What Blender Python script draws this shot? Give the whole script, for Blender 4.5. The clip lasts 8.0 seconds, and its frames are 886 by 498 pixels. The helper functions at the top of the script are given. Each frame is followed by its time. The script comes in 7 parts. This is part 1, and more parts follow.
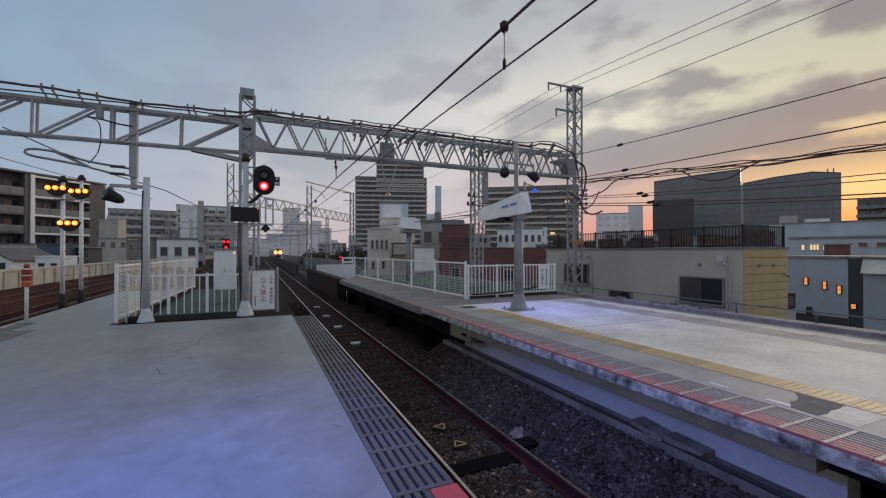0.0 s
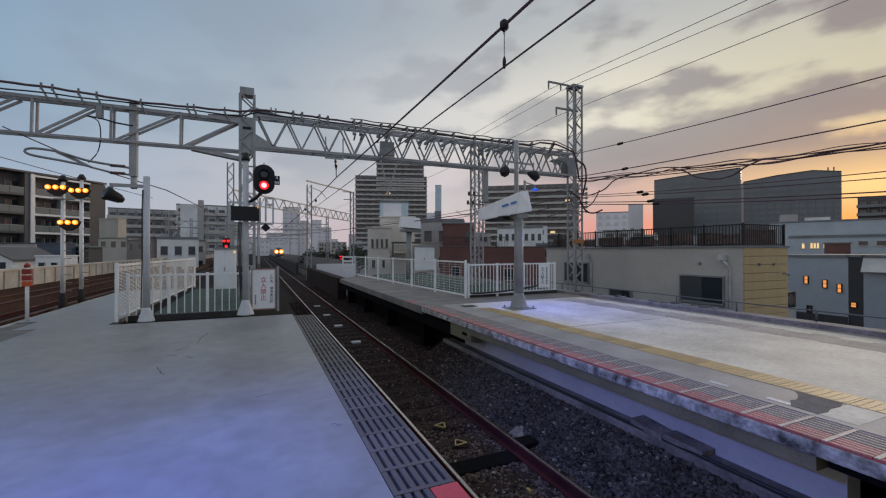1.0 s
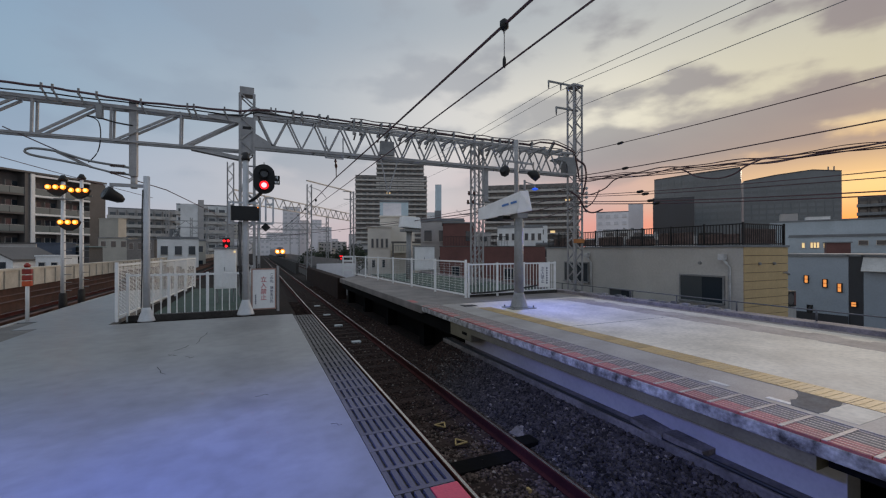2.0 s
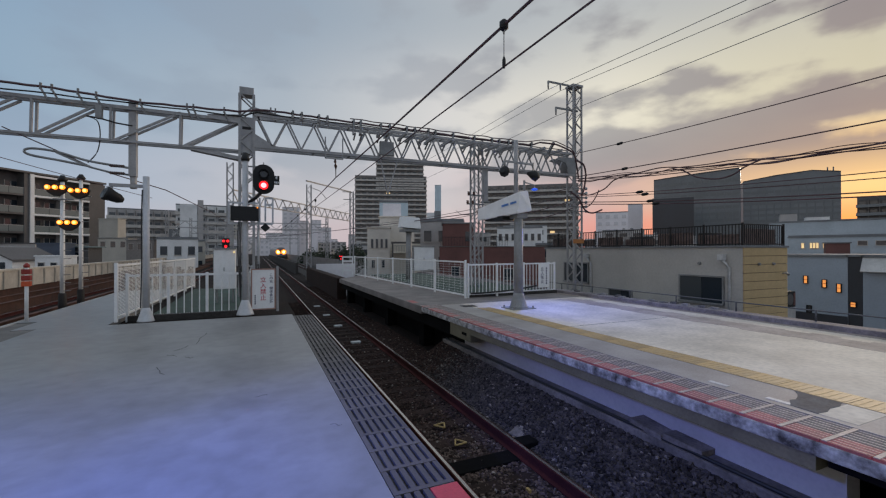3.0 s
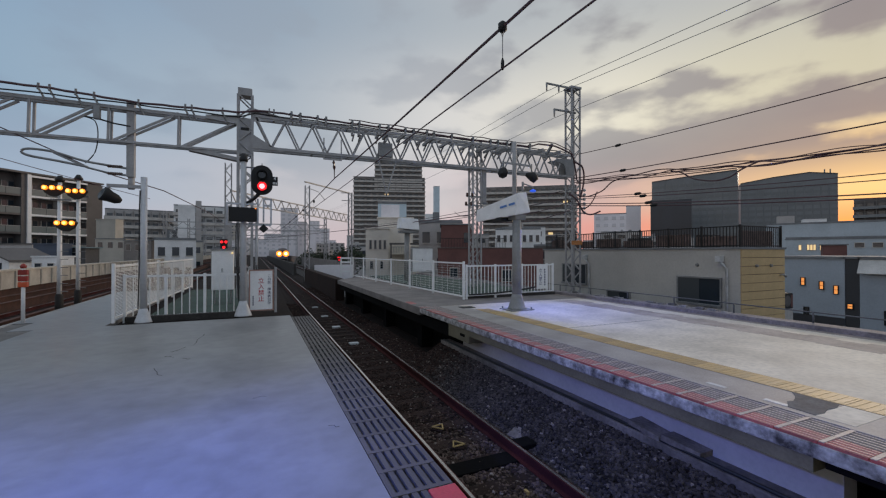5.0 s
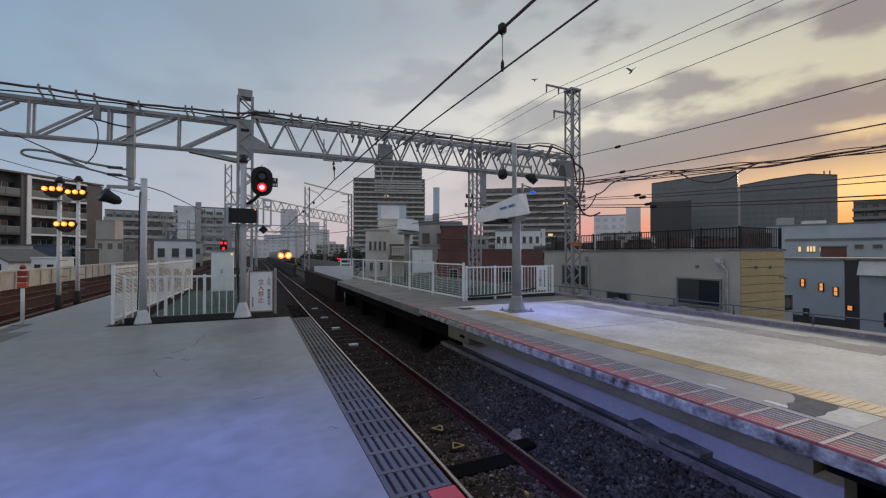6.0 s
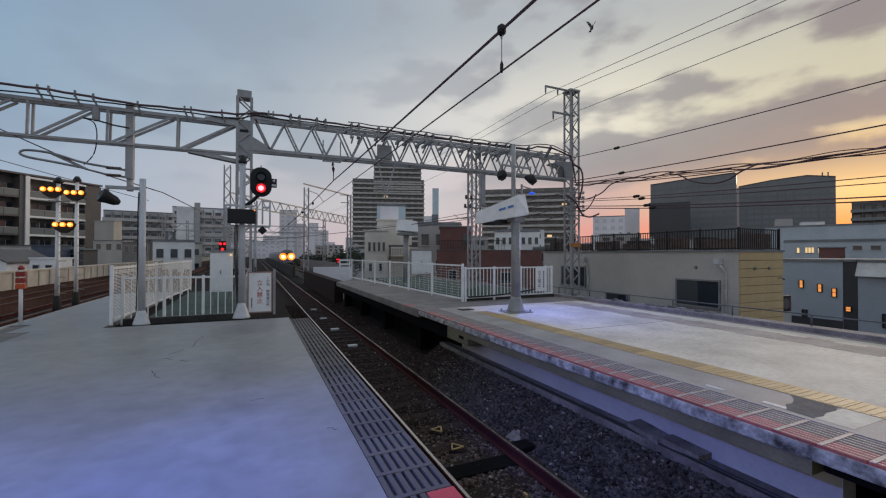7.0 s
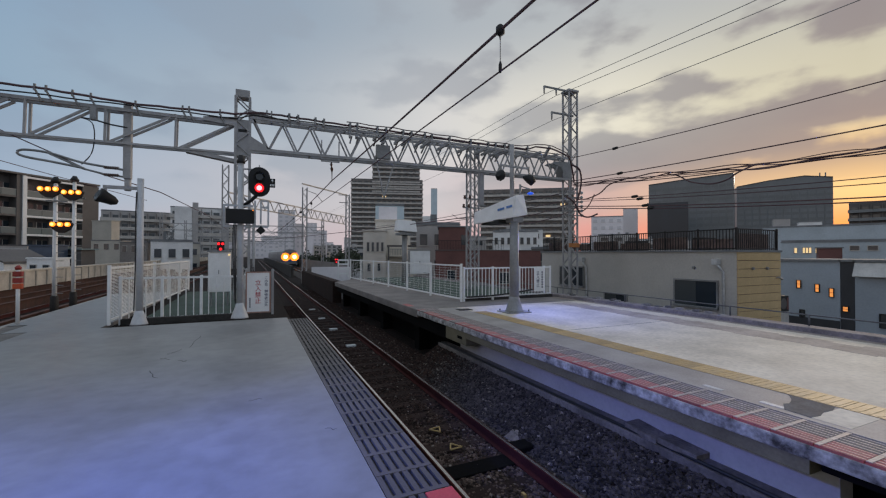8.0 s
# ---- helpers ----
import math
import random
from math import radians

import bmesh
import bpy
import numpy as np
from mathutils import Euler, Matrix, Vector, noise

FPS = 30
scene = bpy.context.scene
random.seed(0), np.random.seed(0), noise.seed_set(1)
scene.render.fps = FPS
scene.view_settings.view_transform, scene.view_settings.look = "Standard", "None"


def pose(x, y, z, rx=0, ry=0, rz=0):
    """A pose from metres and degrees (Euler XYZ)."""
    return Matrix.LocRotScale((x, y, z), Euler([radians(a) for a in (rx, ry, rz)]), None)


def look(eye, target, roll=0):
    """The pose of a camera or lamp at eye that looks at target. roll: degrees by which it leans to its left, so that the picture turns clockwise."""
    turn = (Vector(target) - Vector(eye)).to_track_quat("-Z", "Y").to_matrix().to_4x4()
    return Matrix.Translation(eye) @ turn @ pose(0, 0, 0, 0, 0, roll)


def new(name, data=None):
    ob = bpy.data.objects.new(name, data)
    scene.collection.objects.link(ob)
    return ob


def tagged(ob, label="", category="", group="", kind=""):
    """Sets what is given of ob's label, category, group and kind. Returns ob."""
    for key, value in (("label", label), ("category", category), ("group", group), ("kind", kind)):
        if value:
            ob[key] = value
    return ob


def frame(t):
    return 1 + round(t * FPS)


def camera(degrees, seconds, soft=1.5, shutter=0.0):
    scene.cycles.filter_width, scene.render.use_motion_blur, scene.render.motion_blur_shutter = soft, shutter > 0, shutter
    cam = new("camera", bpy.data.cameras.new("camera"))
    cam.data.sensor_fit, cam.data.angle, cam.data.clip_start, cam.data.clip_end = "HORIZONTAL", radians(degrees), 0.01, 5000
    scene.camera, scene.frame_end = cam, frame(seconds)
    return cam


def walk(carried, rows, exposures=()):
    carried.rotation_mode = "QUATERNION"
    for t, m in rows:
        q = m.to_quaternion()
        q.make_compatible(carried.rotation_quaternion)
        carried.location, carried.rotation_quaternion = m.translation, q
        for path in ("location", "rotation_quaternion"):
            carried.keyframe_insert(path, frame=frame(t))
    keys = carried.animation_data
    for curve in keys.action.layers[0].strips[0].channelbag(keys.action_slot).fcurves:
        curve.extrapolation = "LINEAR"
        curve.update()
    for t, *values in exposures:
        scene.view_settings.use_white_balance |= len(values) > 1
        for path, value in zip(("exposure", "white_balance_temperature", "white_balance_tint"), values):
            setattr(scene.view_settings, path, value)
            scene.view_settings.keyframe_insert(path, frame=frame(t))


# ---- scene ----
# The platform end of an elevated railway station at dusk. x: across the track, y: along it, z: up from the platform floor.
cam = camera(93.5, 8.0, 1.2)
walk(cam, [
    (0.0, pose(0.0, 0.0, 1.55, 90.388, 0.000, -24.040)),
    (0.5, pose(0.0, 0.0, 1.55, 90.321, 0.050, -24.035)),
    (1.0, pose(0.0, 0.0, 1.55, 90.250, 0.060, -24.020)),
    (1.5, pose(0.0, 0.0, 1.55, 90.195, 0.090, -24.004)),
    (3.0, pose(0.0, 0.0, 1.55, 90.242, 0.085, -24.059)),
    (3.5, pose(0.0, 0.0, 1.55, 90.272, 0.040, -24.160)),
    (4.0, pose(0.0, 0.0, 1.55, 90.311, 0.035, -24.206)),
    (4.5, pose(0.0, 0.0, 1.55, 90.349, 0.010, -24.257)),
    (6.0, pose(0.0, 0.0, 1.55, 90.592, -0.047, -24.301)),
    (6.5, pose(0.0, 0.0, 1.55, 90.679, -0.100, -24.353)),
    (7.0, pose(0.0, 0.0, 1.55, 90.716, -0.090, -24.419)),
    (7.5, pose(0.0, 0.0, 1.55, 90.721, -0.103, -24.523)),
    (8.0, pose(0.0, 0.0, 1.55, 90.724, -0.115, -24.617)),
])
scene.view_settings.exposure = 0.0

# ---- sky and light ----
CLOUD_SEED = 4.3
GLOW = radians(70)          # the sunset's bearing, clockwise from +y


def make_world():
    w = bpy.data.worlds.new("dusk_sky")
    scene.world = w
    w.use_nodes = True
    nt = w.node_tree
    nt.nodes.clear()
    N = nt.nodes.new

    def link(a, b):
        nt.links.new(a, b)

    def math_node(op, a, b=None, clamp=False):
        n = N("ShaderNodeMath")
        n.operation, n.use_clamp = op, clamp
        for i, v in enumerate((a, b)):
            if v is None:
                continue
            if isinstance(v, (int, float)):
                n.inputs[i].default_value = v
            else:
                link(v, n.inputs[i])
        return n.outputs[0]

    def ramp(fac, stops, mode="EASE"):
        n = N("ShaderNodeValToRGB")
        n.color_ramp.interpolation = mode
        els = n.color_ramp.elements
        while len(els) < len(stops):
            els.new(0.5)
        for e, (p, c) in zip(els, stops):
            e.position, e.color = p, (*c, 1)
        link(fac, n.inputs[0])
        return n.outputs[0]

    def mix(fac, a, b, kind="MIX"):
        n = N("ShaderNodeMix")
        n.data_type, n.blend_type = "RGBA", kind
        for i, v in ((0, fac), (6, a), (7, b)):
            if isinstance(v, (int, float)):
                n.inputs[i].default_value = v
            elif isinstance(v, tuple):
                n.inputs[i].default_value = (*v, 1)
            else:
                link(v, n.inputs[i])
        return n.outputs[2]

    tc = N("ShaderNodeTexCoord")
    sep = N("ShaderNodeSeparateXYZ")
    link(tc.outputs["Generated"], sep.inputs[0])
    x, y, z = sep.outputs
    flat = math_node("SQRT", math_node("ADD", math_node("MULTIPLY", x, x), math_node("MULTIPLY", y, y)))
    along = math_node("ADD", math_node("MULTIPLY", x, math.sin(GLOW)), math_node("MULTIPLY", y, math.cos(GLOW)))
    toward = math_node("DIVIDE", along, math_node("MAXIMUM", flat, 0.02))
    away = math_node("DIVIDE", math_node("ARCCOSINE", math_node("MINIMUM", math_node("MAXIMUM", toward, -1.0), 1.0)), math.pi)   # 0: at the glow, 1: opposite

    def tone(*rgb):
        return tuple((v / 255 / 12.92) if v < 10 else ((v / 255 + 0.055) / 1.055) ** 2.4 for v in rgb)

    def belt(*stops):
        return ramp(away, [(p, tone(*c)) for p, c in stops], "LINEAR")

    low = belt((0, (244, 142, 84)), (0.06, (236, 142, 108)), (0.128, (226, 150, 144)), (0.256, (203, 180, 186)), (0.37, (196, 187, 194)), (0.517, (176, 182, 197)), (1, (236, 216, 205)))
    mid = belt((0, (246, 204, 142)), (0.055, (236, 194, 150)), (0.1, (216, 180, 162)), (0.14, (204, 172, 168)), (0.256, (210, 202, 205)), (0.37, (192, 191, 198)), (0.517, (160, 178, 200)), (1, (236, 222, 212)))
    high = belt((0, (206, 200, 176)), (0.06, (216, 210, 187)), (0.128, (232, 226, 208)), (0.256, (216, 214, 212)), (0.37, (172, 182, 193)), (0.517, (146, 170, 192)), (1, (220, 216, 214)))
    top = belt((0, (180, 181, 180)), (0.128, (185, 188, 189)), (0.256, (172, 180, 188)), (0.37, (150, 166, 183)), (0.517, (134, 160, 187)), (1, (160, 175, 196)))

    def rise(a, b):
        return ramp(z, [(0.0, (0, 0, 0)), (a, (0, 0, 0)), (b, (1, 1, 1)), (1.0, (1, 1, 1))])

    clear = mix(rise(0.045, 0.115), low, mid)
    clear = mix(rise(0.16, 0.27), clear, high)
    clear = mix(rise(0.30, 0.50), clear, top)
    clear = mix(rise(0.55, 0.95), clear, tone(190, 198, 210))
    # long cloud banks
    comb = N("ShaderNodeCombineXYZ")
    link(math_node("MULTIPLY", away, 17.0), comb.inputs[0])
    link(math_node("MULTIPLY", z, 12.5), comb.inputs[1])
    comb.inputs[2].default_value = CLOUD_SEED
    big = N("ShaderNodeTexNoise")
    big.inputs["Scale"].default_value, big.inputs["Detail"].default_value = 0.95, 6
    big.inputs["Roughness"].default_value, big.inputs["Distortion"].default_value = 0.46, 0.0
    link(comb.outputs[0], big.inputs["Vector"])
    bank = math_node("MULTIPLY", ramp(z, [(0.0, (0, 0, 0)), (0.12, (0, 0, 0)), (0.165, (1, 1, 1)), (0.235, (1, 1, 1)), (0.29, (0, 0, 0)), (1.0, (0, 0, 0))]),
                     ramp(away, [(0.0, (1, 1, 1)), (0.15, (1, 1, 1)), (0.24, (0, 0, 0)), (1.0, (0, 0, 0))]))
    puffs = math_node("ADD", big.outputs[0], math_node("MULTIPLY", bank, 0.16))
    cover = ramp(puffs, [(0.0, (0, 0, 0)), (0.46, (0, 0, 0)), (0.61, (0.9, 0.9, 0.9)), (1.0, (1, 1, 1))])
    cover = math_node("MULTIPLY", cover, ramp(z, [(0.0, (0.1, 0.1, 0.1)), (0.12, (0.25, 0.25, 0.25)), (0.2, (1, 1, 1)), (0.45, (0.9, 0.9, 0.9)), (1.0, (0.4, 0.4, 0.4))]))
    cover = math_node("MULTIPLY", cover, ramp(away, [(0.0, (1, 1, 1)), (0.2, (0.85, 0.85, 0.85)), (0.32, (0.6, 0.6, 0.6)), (0.6, (0.5, 0.5, 0.5)), (1.0, (0.6, 0.6, 0.6))]))
    cloud = belt((0, (138, 127, 132)), (0.128, (144, 142, 147)), (0.256, (160, 164, 172)), (0.37, (152, 163, 177)), (0.517, (140, 158, 180)), (1, (112, 130, 155)))
    painted = mix(cover, clear, cloud)
    sky = N("ShaderNodeTexSky")
    sky.sky_type, sky.sun_disc = "NISHITA", False
    sky.sun_elevation, sky.sun_rotation = radians(2.5), GLOW
    bg1, bg2, add, out = N("ShaderNodeBackground"), N("ShaderNodeBackground"), N("ShaderNodeAddShader"), N("ShaderNodeOutputWorld")
    link(sky.outputs[0], bg1.inputs[0])
    bg1.inputs[1].default_value = 0.012
    link(painted, bg2.inputs[0])
    bg2.inputs[1].default_value = 0.97
    link(bg1.outputs[0], add.inputs[0])
    link(bg2.outputs[0], add.inputs[1])
    link(add.outputs[0], out.inputs[0])


make_world()
sun_data = bpy.data.lights.new("low_sun", "SUN")
sun_data.energy, sun_data.angle, sun_data.color = 1.3, radians(14), (1.0, 0.80, 0.62)
sun = new("low_sun", sun_data)
sun.matrix_world = look((60 * math.sin(GLOW), 60 * math.cos(GLOW), 9), (0, 0, 0))


def blue_lamp(eye, target, watts, cone, size=0.08):
    """Blue spots at the platform end; only the first has a built fixture."""
    d = bpy.data.lights.new("blue_spot_lamp", "SPOT")
    d.energy, d.color, d.spot_size, d.spot_blend, d.shadow_soft_size = watts, (0.10, 0.18, 1.0), radians(cone), 1.0, size
    new("blue_spot_lamp", d).matrix_world = look(eye, target)


blue_lamp((6.88, 9.72, 3.14), (7.4, 8.8, 0.0), 340, 104)
# Unseen lamp behind the blue pool on the near floor.
blue_lamp((-2.9, 2.2, 3.9), (-2.4, 2.6, 0.0), 980, 105)
# Added spot without a fixture: tints and brightens the wall, ballast and edge panels.
blue_lamp((-3.4, 2.6, 3.3), (3.2, 3.7, -0.9), 980, 60)


# ---- materials ----
def mat(name, color, rough=0.6, metal=0.0, var=0.25, grain=40.0, stain=1.2, bump=0.15, glow=0.0, island=0.0, tint=None, obj_random=0.0, spec=0.5):
    """Base colour that varies at two scales (stains, grain) with fine relief. glow: emission of the same colour."""
    m = bpy.data.materials.new(name)
    m.use_nodes = True
    nt = m.node_tree
    p = nt.nodes["Principled BSDF"]
    p.inputs["Roughness"].default_value, p.inputs["Metallic"].default_value = rough, metal
    p.inputs["Specular IOR Level"].default_value = spec
    tc = nt.nodes.new("ShaderNodeTexCoord")
    n1, n2 = nt.nodes.new("ShaderNodeTexNoise"), nt.nodes.new("ShaderNodeTexNoise")
    n1.inputs["Scale"].default_value, n1.inputs["Detail"].default_value = stain, 6
    n1.inputs["Roughness"].default_value = 0.62
    n2.inputs["Scale"].default_value, n2.inputs["Detail"].default_value = grain, 4
    for n in (n1, n2):
        nt.links.new(tc.outputs["Object"], n.inputs["Vector"])
    r = nt.nodes.new("ShaderNodeValToRGB")
    lo = tuple(c * (1 - var) for c in color) if tint is None else tint
    hi = tuple(min(1.0, c * (1 + var * 0.6)) for c in color)
    r.color_ramp.elements[0].position, r.color_ramp.elements[0].color = 0.32, (*lo, 1)
    r.color_ramp.elements[1].position, r.color_ramp.elements[1].color = 0.66, (*hi, 1)
    nt.links.new(n1.outputs[0], r.inputs[0])
    g = nt.nodes.new("ShaderNodeMix")
    g.data_type, g.blend_type = "RGBA", "MULTIPLY"
    g.inputs[0].default_value = min(1.0, var * 1.5)
    gr = nt.nodes.new("ShaderNodeValToRGB")
    gr.color_ramp.elements[0].position, gr.color_ramp.elements[0].color = 0.3, (0.55, 0.55, 0.55, 1)
    gr.color_ramp.elements[1].position, gr.color_ramp.elements[1].color = 0.6, (1, 1, 1, 1)
    nt.links.new(n2.outputs[0], gr.inputs[0])
    nt.links.new(r.outputs[0], g.inputs[6])
    nt.links.new(gr.outputs[0], g.inputs[7])
    col = g.outputs[2]
    if island or obj_random:
        src = nt.nodes.new("ShaderNodeNewGeometry").outputs["Random Per Island"] if island else nt.nodes.new("ShaderNodeObjectInfo").outputs["Random"]
        mr = nt.nodes.new("ShaderNodeMapRange")
        amount = island or obj_random
        mr.inputs["To Min"].default_value, mr.inputs["To Max"].default_value = 1 - amount, 1 + amount
        nt.links.new(src, mr.inputs["Value"])
        h = nt.nodes.new("ShaderNodeHueSaturation")
        nt.links.new(mr.outputs[0], h.inputs["Value"])
        nt.links.new(col, h.inputs["Color"])
        col = h.outputs[0]
    nt.links.new(col, p.inputs["Base Color"])
    rr = nt.nodes.new("ShaderNodeMapRange")
    rr.inputs["To Min"].default_value, rr.inputs["To Max"].default_value = max(0.02, rough - 0.12), min(1.0, rough + 0.12)
    nt.links.new(n1.outputs[0], rr.inputs["Value"])
    nt.links.new(rr.outputs[0], p.inputs["Roughness"])
    if bump:
        b = nt.nodes.new("ShaderNodeBump")
        b.inputs["Strength"].default_value, b.inputs["Distance"].default_value = bump, 0.01
        nt.links.new(n2.outputs[0], b.inputs["Height"])
        nt.links.new(b.outputs[0], p.inputs["Normal"])
    if glow:
        p.inputs["Emission Color"].default_value = (*color, 1)
        p.inputs["Emission Strength"].default_value = glow
    return m


def light_mat(name, color, strength):
    m = bpy.data.materials.new(name)
    m.use_nodes = True
    p = m.node_tree.nodes["Principled BSDF"]
    p.inputs["Base Color"].default_value = (*[min(1.0, c) for c in color], 1)
    p.inputs["Emission Color"].default_value, p.inputs["Emission Strength"].default_value = (*color, 1), strength
    return m


def glass_mat(name, color=(0.03, 0.04, 0.05), rough=0.08):
    m = bpy.data.materials.new(name)
    m.use_nodes = True
    p = m.node_tree.nodes["Principled BSDF"]
    p.inputs["Base Color"].default_value, p.inputs["Roughness"].default_value = (*color, 1), rough
    p.inputs["Specular IOR Level"].default_value = 0.6
    return m


M_FLOOR_L = mat("grey_painted_platform", (0.232, 0.233, 0.232), 0.42, var=0.24, grain=5, stain=0.9, bump=0.05)
M_FLOOR_R = mat("worn_light_concrete", (0.73, 0.66, 0.545), 0.75, var=0.26, grain=14, stain=0.8, bump=0.10, spec=0.25)
M_ASPHALT = mat("old_asphalt", (0.07, 0.07, 0.075), 0.85, var=0.3, grain=90, bump=0.4)
M_CONC = mat("weathered_concrete", (0.36, 0.355, 0.34), 0.8, var=0.35, grain=25, stain=1.6, bump=0.25)
M_CONC_DARK = mat("dark_concrete", (0.065, 0.06, 0.057), 0.85, var=0.4, grain=25, stain=1.4, bump=0.3, spec=0.2)
M_BEAM = mat("dark_olive_beam", (0.18, 0.16, 0.105), 0.7, var=0.3, grain=30)
M_WALL_PALE = mat("pale_painted_wall", (0.50, 0.475, 0.445), 0.7, var=0.14, grain=20, stain=1.0)
M_BALLAST = mat("ballast", (0.022, 0.0145, 0.0115), 0.95, var=0.5, grain=55, stain=2.0, bump=1.0, spec=0.15)
# Three stone tones by place: dark far off in the shade, lighter near by.
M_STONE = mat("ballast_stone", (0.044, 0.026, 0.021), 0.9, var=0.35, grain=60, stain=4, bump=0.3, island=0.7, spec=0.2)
M_STONE_NEAR = mat("lighter_near_stone", (0.105, 0.074, 0.061), 0.9, var=0.35, grain=60, stain=4, bump=0.3, island=0.7, spec=0.2)
M_STONE_GREY = mat("grey_ballast_stone", (0.066, 0.055, 0.051), 0.85, var=0.35, grain=60, stain=4, bump=0.3, island=0.7, spec=0.2)
M_RUST = mat("rusty_rail_side", (0.075, 0.016, 0.013), 0.85, var=0.45, grain=50, bump=0.3, spec=0.25)
M_RAILTOP = mat("polished_rail_head", (0.50, 0.47, 0.44), 0.24, 0.9, var=0.1, grain=80, bump=0.02)
M_SLEEPER = mat("grimy_sleeper", (0.036, 0.022, 0.018), 0.9, var=0.4, grain=40, bump=0.4, obj_random=0.2, spec=0.2)
M_END = mat("grey_rough_concrete", (0.225, 0.205, 0.195), 0.85, var=0.3, grain=30, stain=1.2, bump=0.3)
M_BARRIER = mat("beige_barrier_concrete", (0.56, 0.52, 0.455), 0.8, var=0.25, grain=15, stain=0.9)
M_LIP = mat("chipped_edge_concrete", (0.46, 0.46, 0.465), 0.8, var=0.5, grain=26, stain=6, bump=0.6, tint=(0.05, 0.045, 0.045))
M_EDGE = mat("dark_edge_panel", (0.105, 0.094, 0.088), 0.6, var=0.3, grain=60, bump=0.15, obj_random=0.18)
# Near-black for the shade under the platform, and for the black duct and box.
M_SHADE_DUCT = mat("shade_and_duct_black", (0.008, 0.0075, 0.0075), 0.95, var=0.4, grain=20, spec=0.08)
M_RED_TILE = mat("faded_red_tile", (0.40, 0.06, 0.058), 0.6, var=0.35, grain=45, stain=3, tint=(0.30, 0.13, 0.125), obj_random=0.25)
M_RED_MAT = mat("red_edge_panel", (0.48, 0.05, 0.055), 0.55, var=0.2, grain=60)
M_GREY_TILE = mat("worn_grey_tile", (0.16, 0.145, 0.14), 0.7, var=0.4, grain=45, stain=3, obj_random=0.25)
M_RIB = mat("scuffed_white_rib", (0.45, 0.39, 0.37), 0.6, var=0.35, grain=50, stain=5)
M_RIB_RED = mat("scuffed_pink_rib", (0.56, 0.31, 0.29), 0.6, var=0.35, grain=50, stain=5)
M_YELLOW = mat("worn_yellow_tile", (0.52, 0.345, 0.135), 0.6, var=0.3, grain=50, stain=2.5, tint=(0.38, 0.29, 0.16), obj_random=0.15)
M_STEEL = mat("galvanised_steel", (0.37, 0.365, 0.365), 0.5, 0.1, var=0.22, grain=30, stain=2.0, bump=0.05)
M_STEEL_D = mat("dark_galvanised_steel", (0.27, 0.275, 0.275), 0.55, 0.1, var=0.25, grain=30, stain=2.0, bump=0.05)
M_POLE = mat("pale_grey_pole_paint", (0.54, 0.56, 0.585), 0.45, var=0.14, grain=25, stain=2.0, bump=0.05)
M_WHITE = mat("white_painted_steel", (0.84, 0.85, 0.85), 0.45, var=0.09, grain=25, stain=2.0, bump=0.04)
M_WHITE_D = mat("weathered_white_steel", (0.56, 0.57, 0.57), 0.55, var=0.25, grain=25, stain=2.5, bump=0.08)
M_RUBBER = mat("black_cable_sheath", (0.018, 0.018, 0.02), 0.55, var=0.2)
M_WIRE = mat("weathered_line_wire", (0.11, 0.062, 0.07), 0.6, var=0.25)
M_BLACKPAINT = mat("matt_black_paint", (0.006, 0.006, 0.0062), 0.6, var=0.25)
M_PORC = mat("brown_porcelain", (0.09, 0.045, 0.035), 0.25, var=0.2)
M_GREEN = mat("green_netting_floor", (0.05, 0.088, 0.072), 0.85, var=0.45, grain=50, stain=1.5, bump=0.4)
M_GLASS = glass_mat("dark_window_glass")
M_PANE = glass_mat("grey_window_glass", (0.07, 0.08, 0.085), 0.15)
M_WARM = light_mat("lit_window", (1.0, 0.36, 0.09), 0.75)
M_WARMW = light_mat("warm_white_window", (1.0, 0.70, 0.33), 0.7)
M_AMBER = light_mat("amber_signal_lamp", (1.0, 0.25, 0.02), 2.0)
M_AMBERCORE = light_mat("amber_signal_core", (1.0, 0.55, 0.12), 3.6)
M_REDL = light_mat("red_signal_lamp", (1.0, 0.012, 0.018), 2.1)
M_REDCORE = light_mat("red_signal_core", (1.0, 0.20, 0.22), 4.0)
M_BLUEL = light_mat("blue_lamp_lens", (0.03, 0.14, 1.0), 0.45)
M_HEAD = light_mat("train_headlight", (1.0, 0.46, 0.10), 16.0)
# Glowing orange that stands in for the halo round each headlight.
M_HEADHALO = light_mat("headlight_halo", (1.0, 0.26, 0.025), 1.7)
M_SIGNBOARD = mat("white_sign_board", (0.88, 0.88, 0.87), 0.45, var=0.08, grain=20)
M_PATCH = mat("dark_repair_patch", (0.12, 0.12, 0.125), 0.85, var=0.4, grain=40, stain=6)
# Far window panes, paled so that the distance haze sits in their colour.
M_HAZEPANE = glass_mat("haze_paled_glass", (0.62, 0.61, 0.64), 0.3)
M_SLATEPANE = glass_mat("dim_far_glass", (0.14, 0.155, 0.16), 0.4)
M_BALUSTER = glass_mat("frosted_balustrade_glass", (0.15, 0.18, 0.175), 0.25)
M_DARKRAIL = mat("dark_painted_pipe", (0.10, 0.105, 0.11), 0.55, var=0.2)
M_GIRDER = mat("rusty_girder", (0.085, 0.038, 0.028), 0.85, var=0.45, grain=20, stain=2)


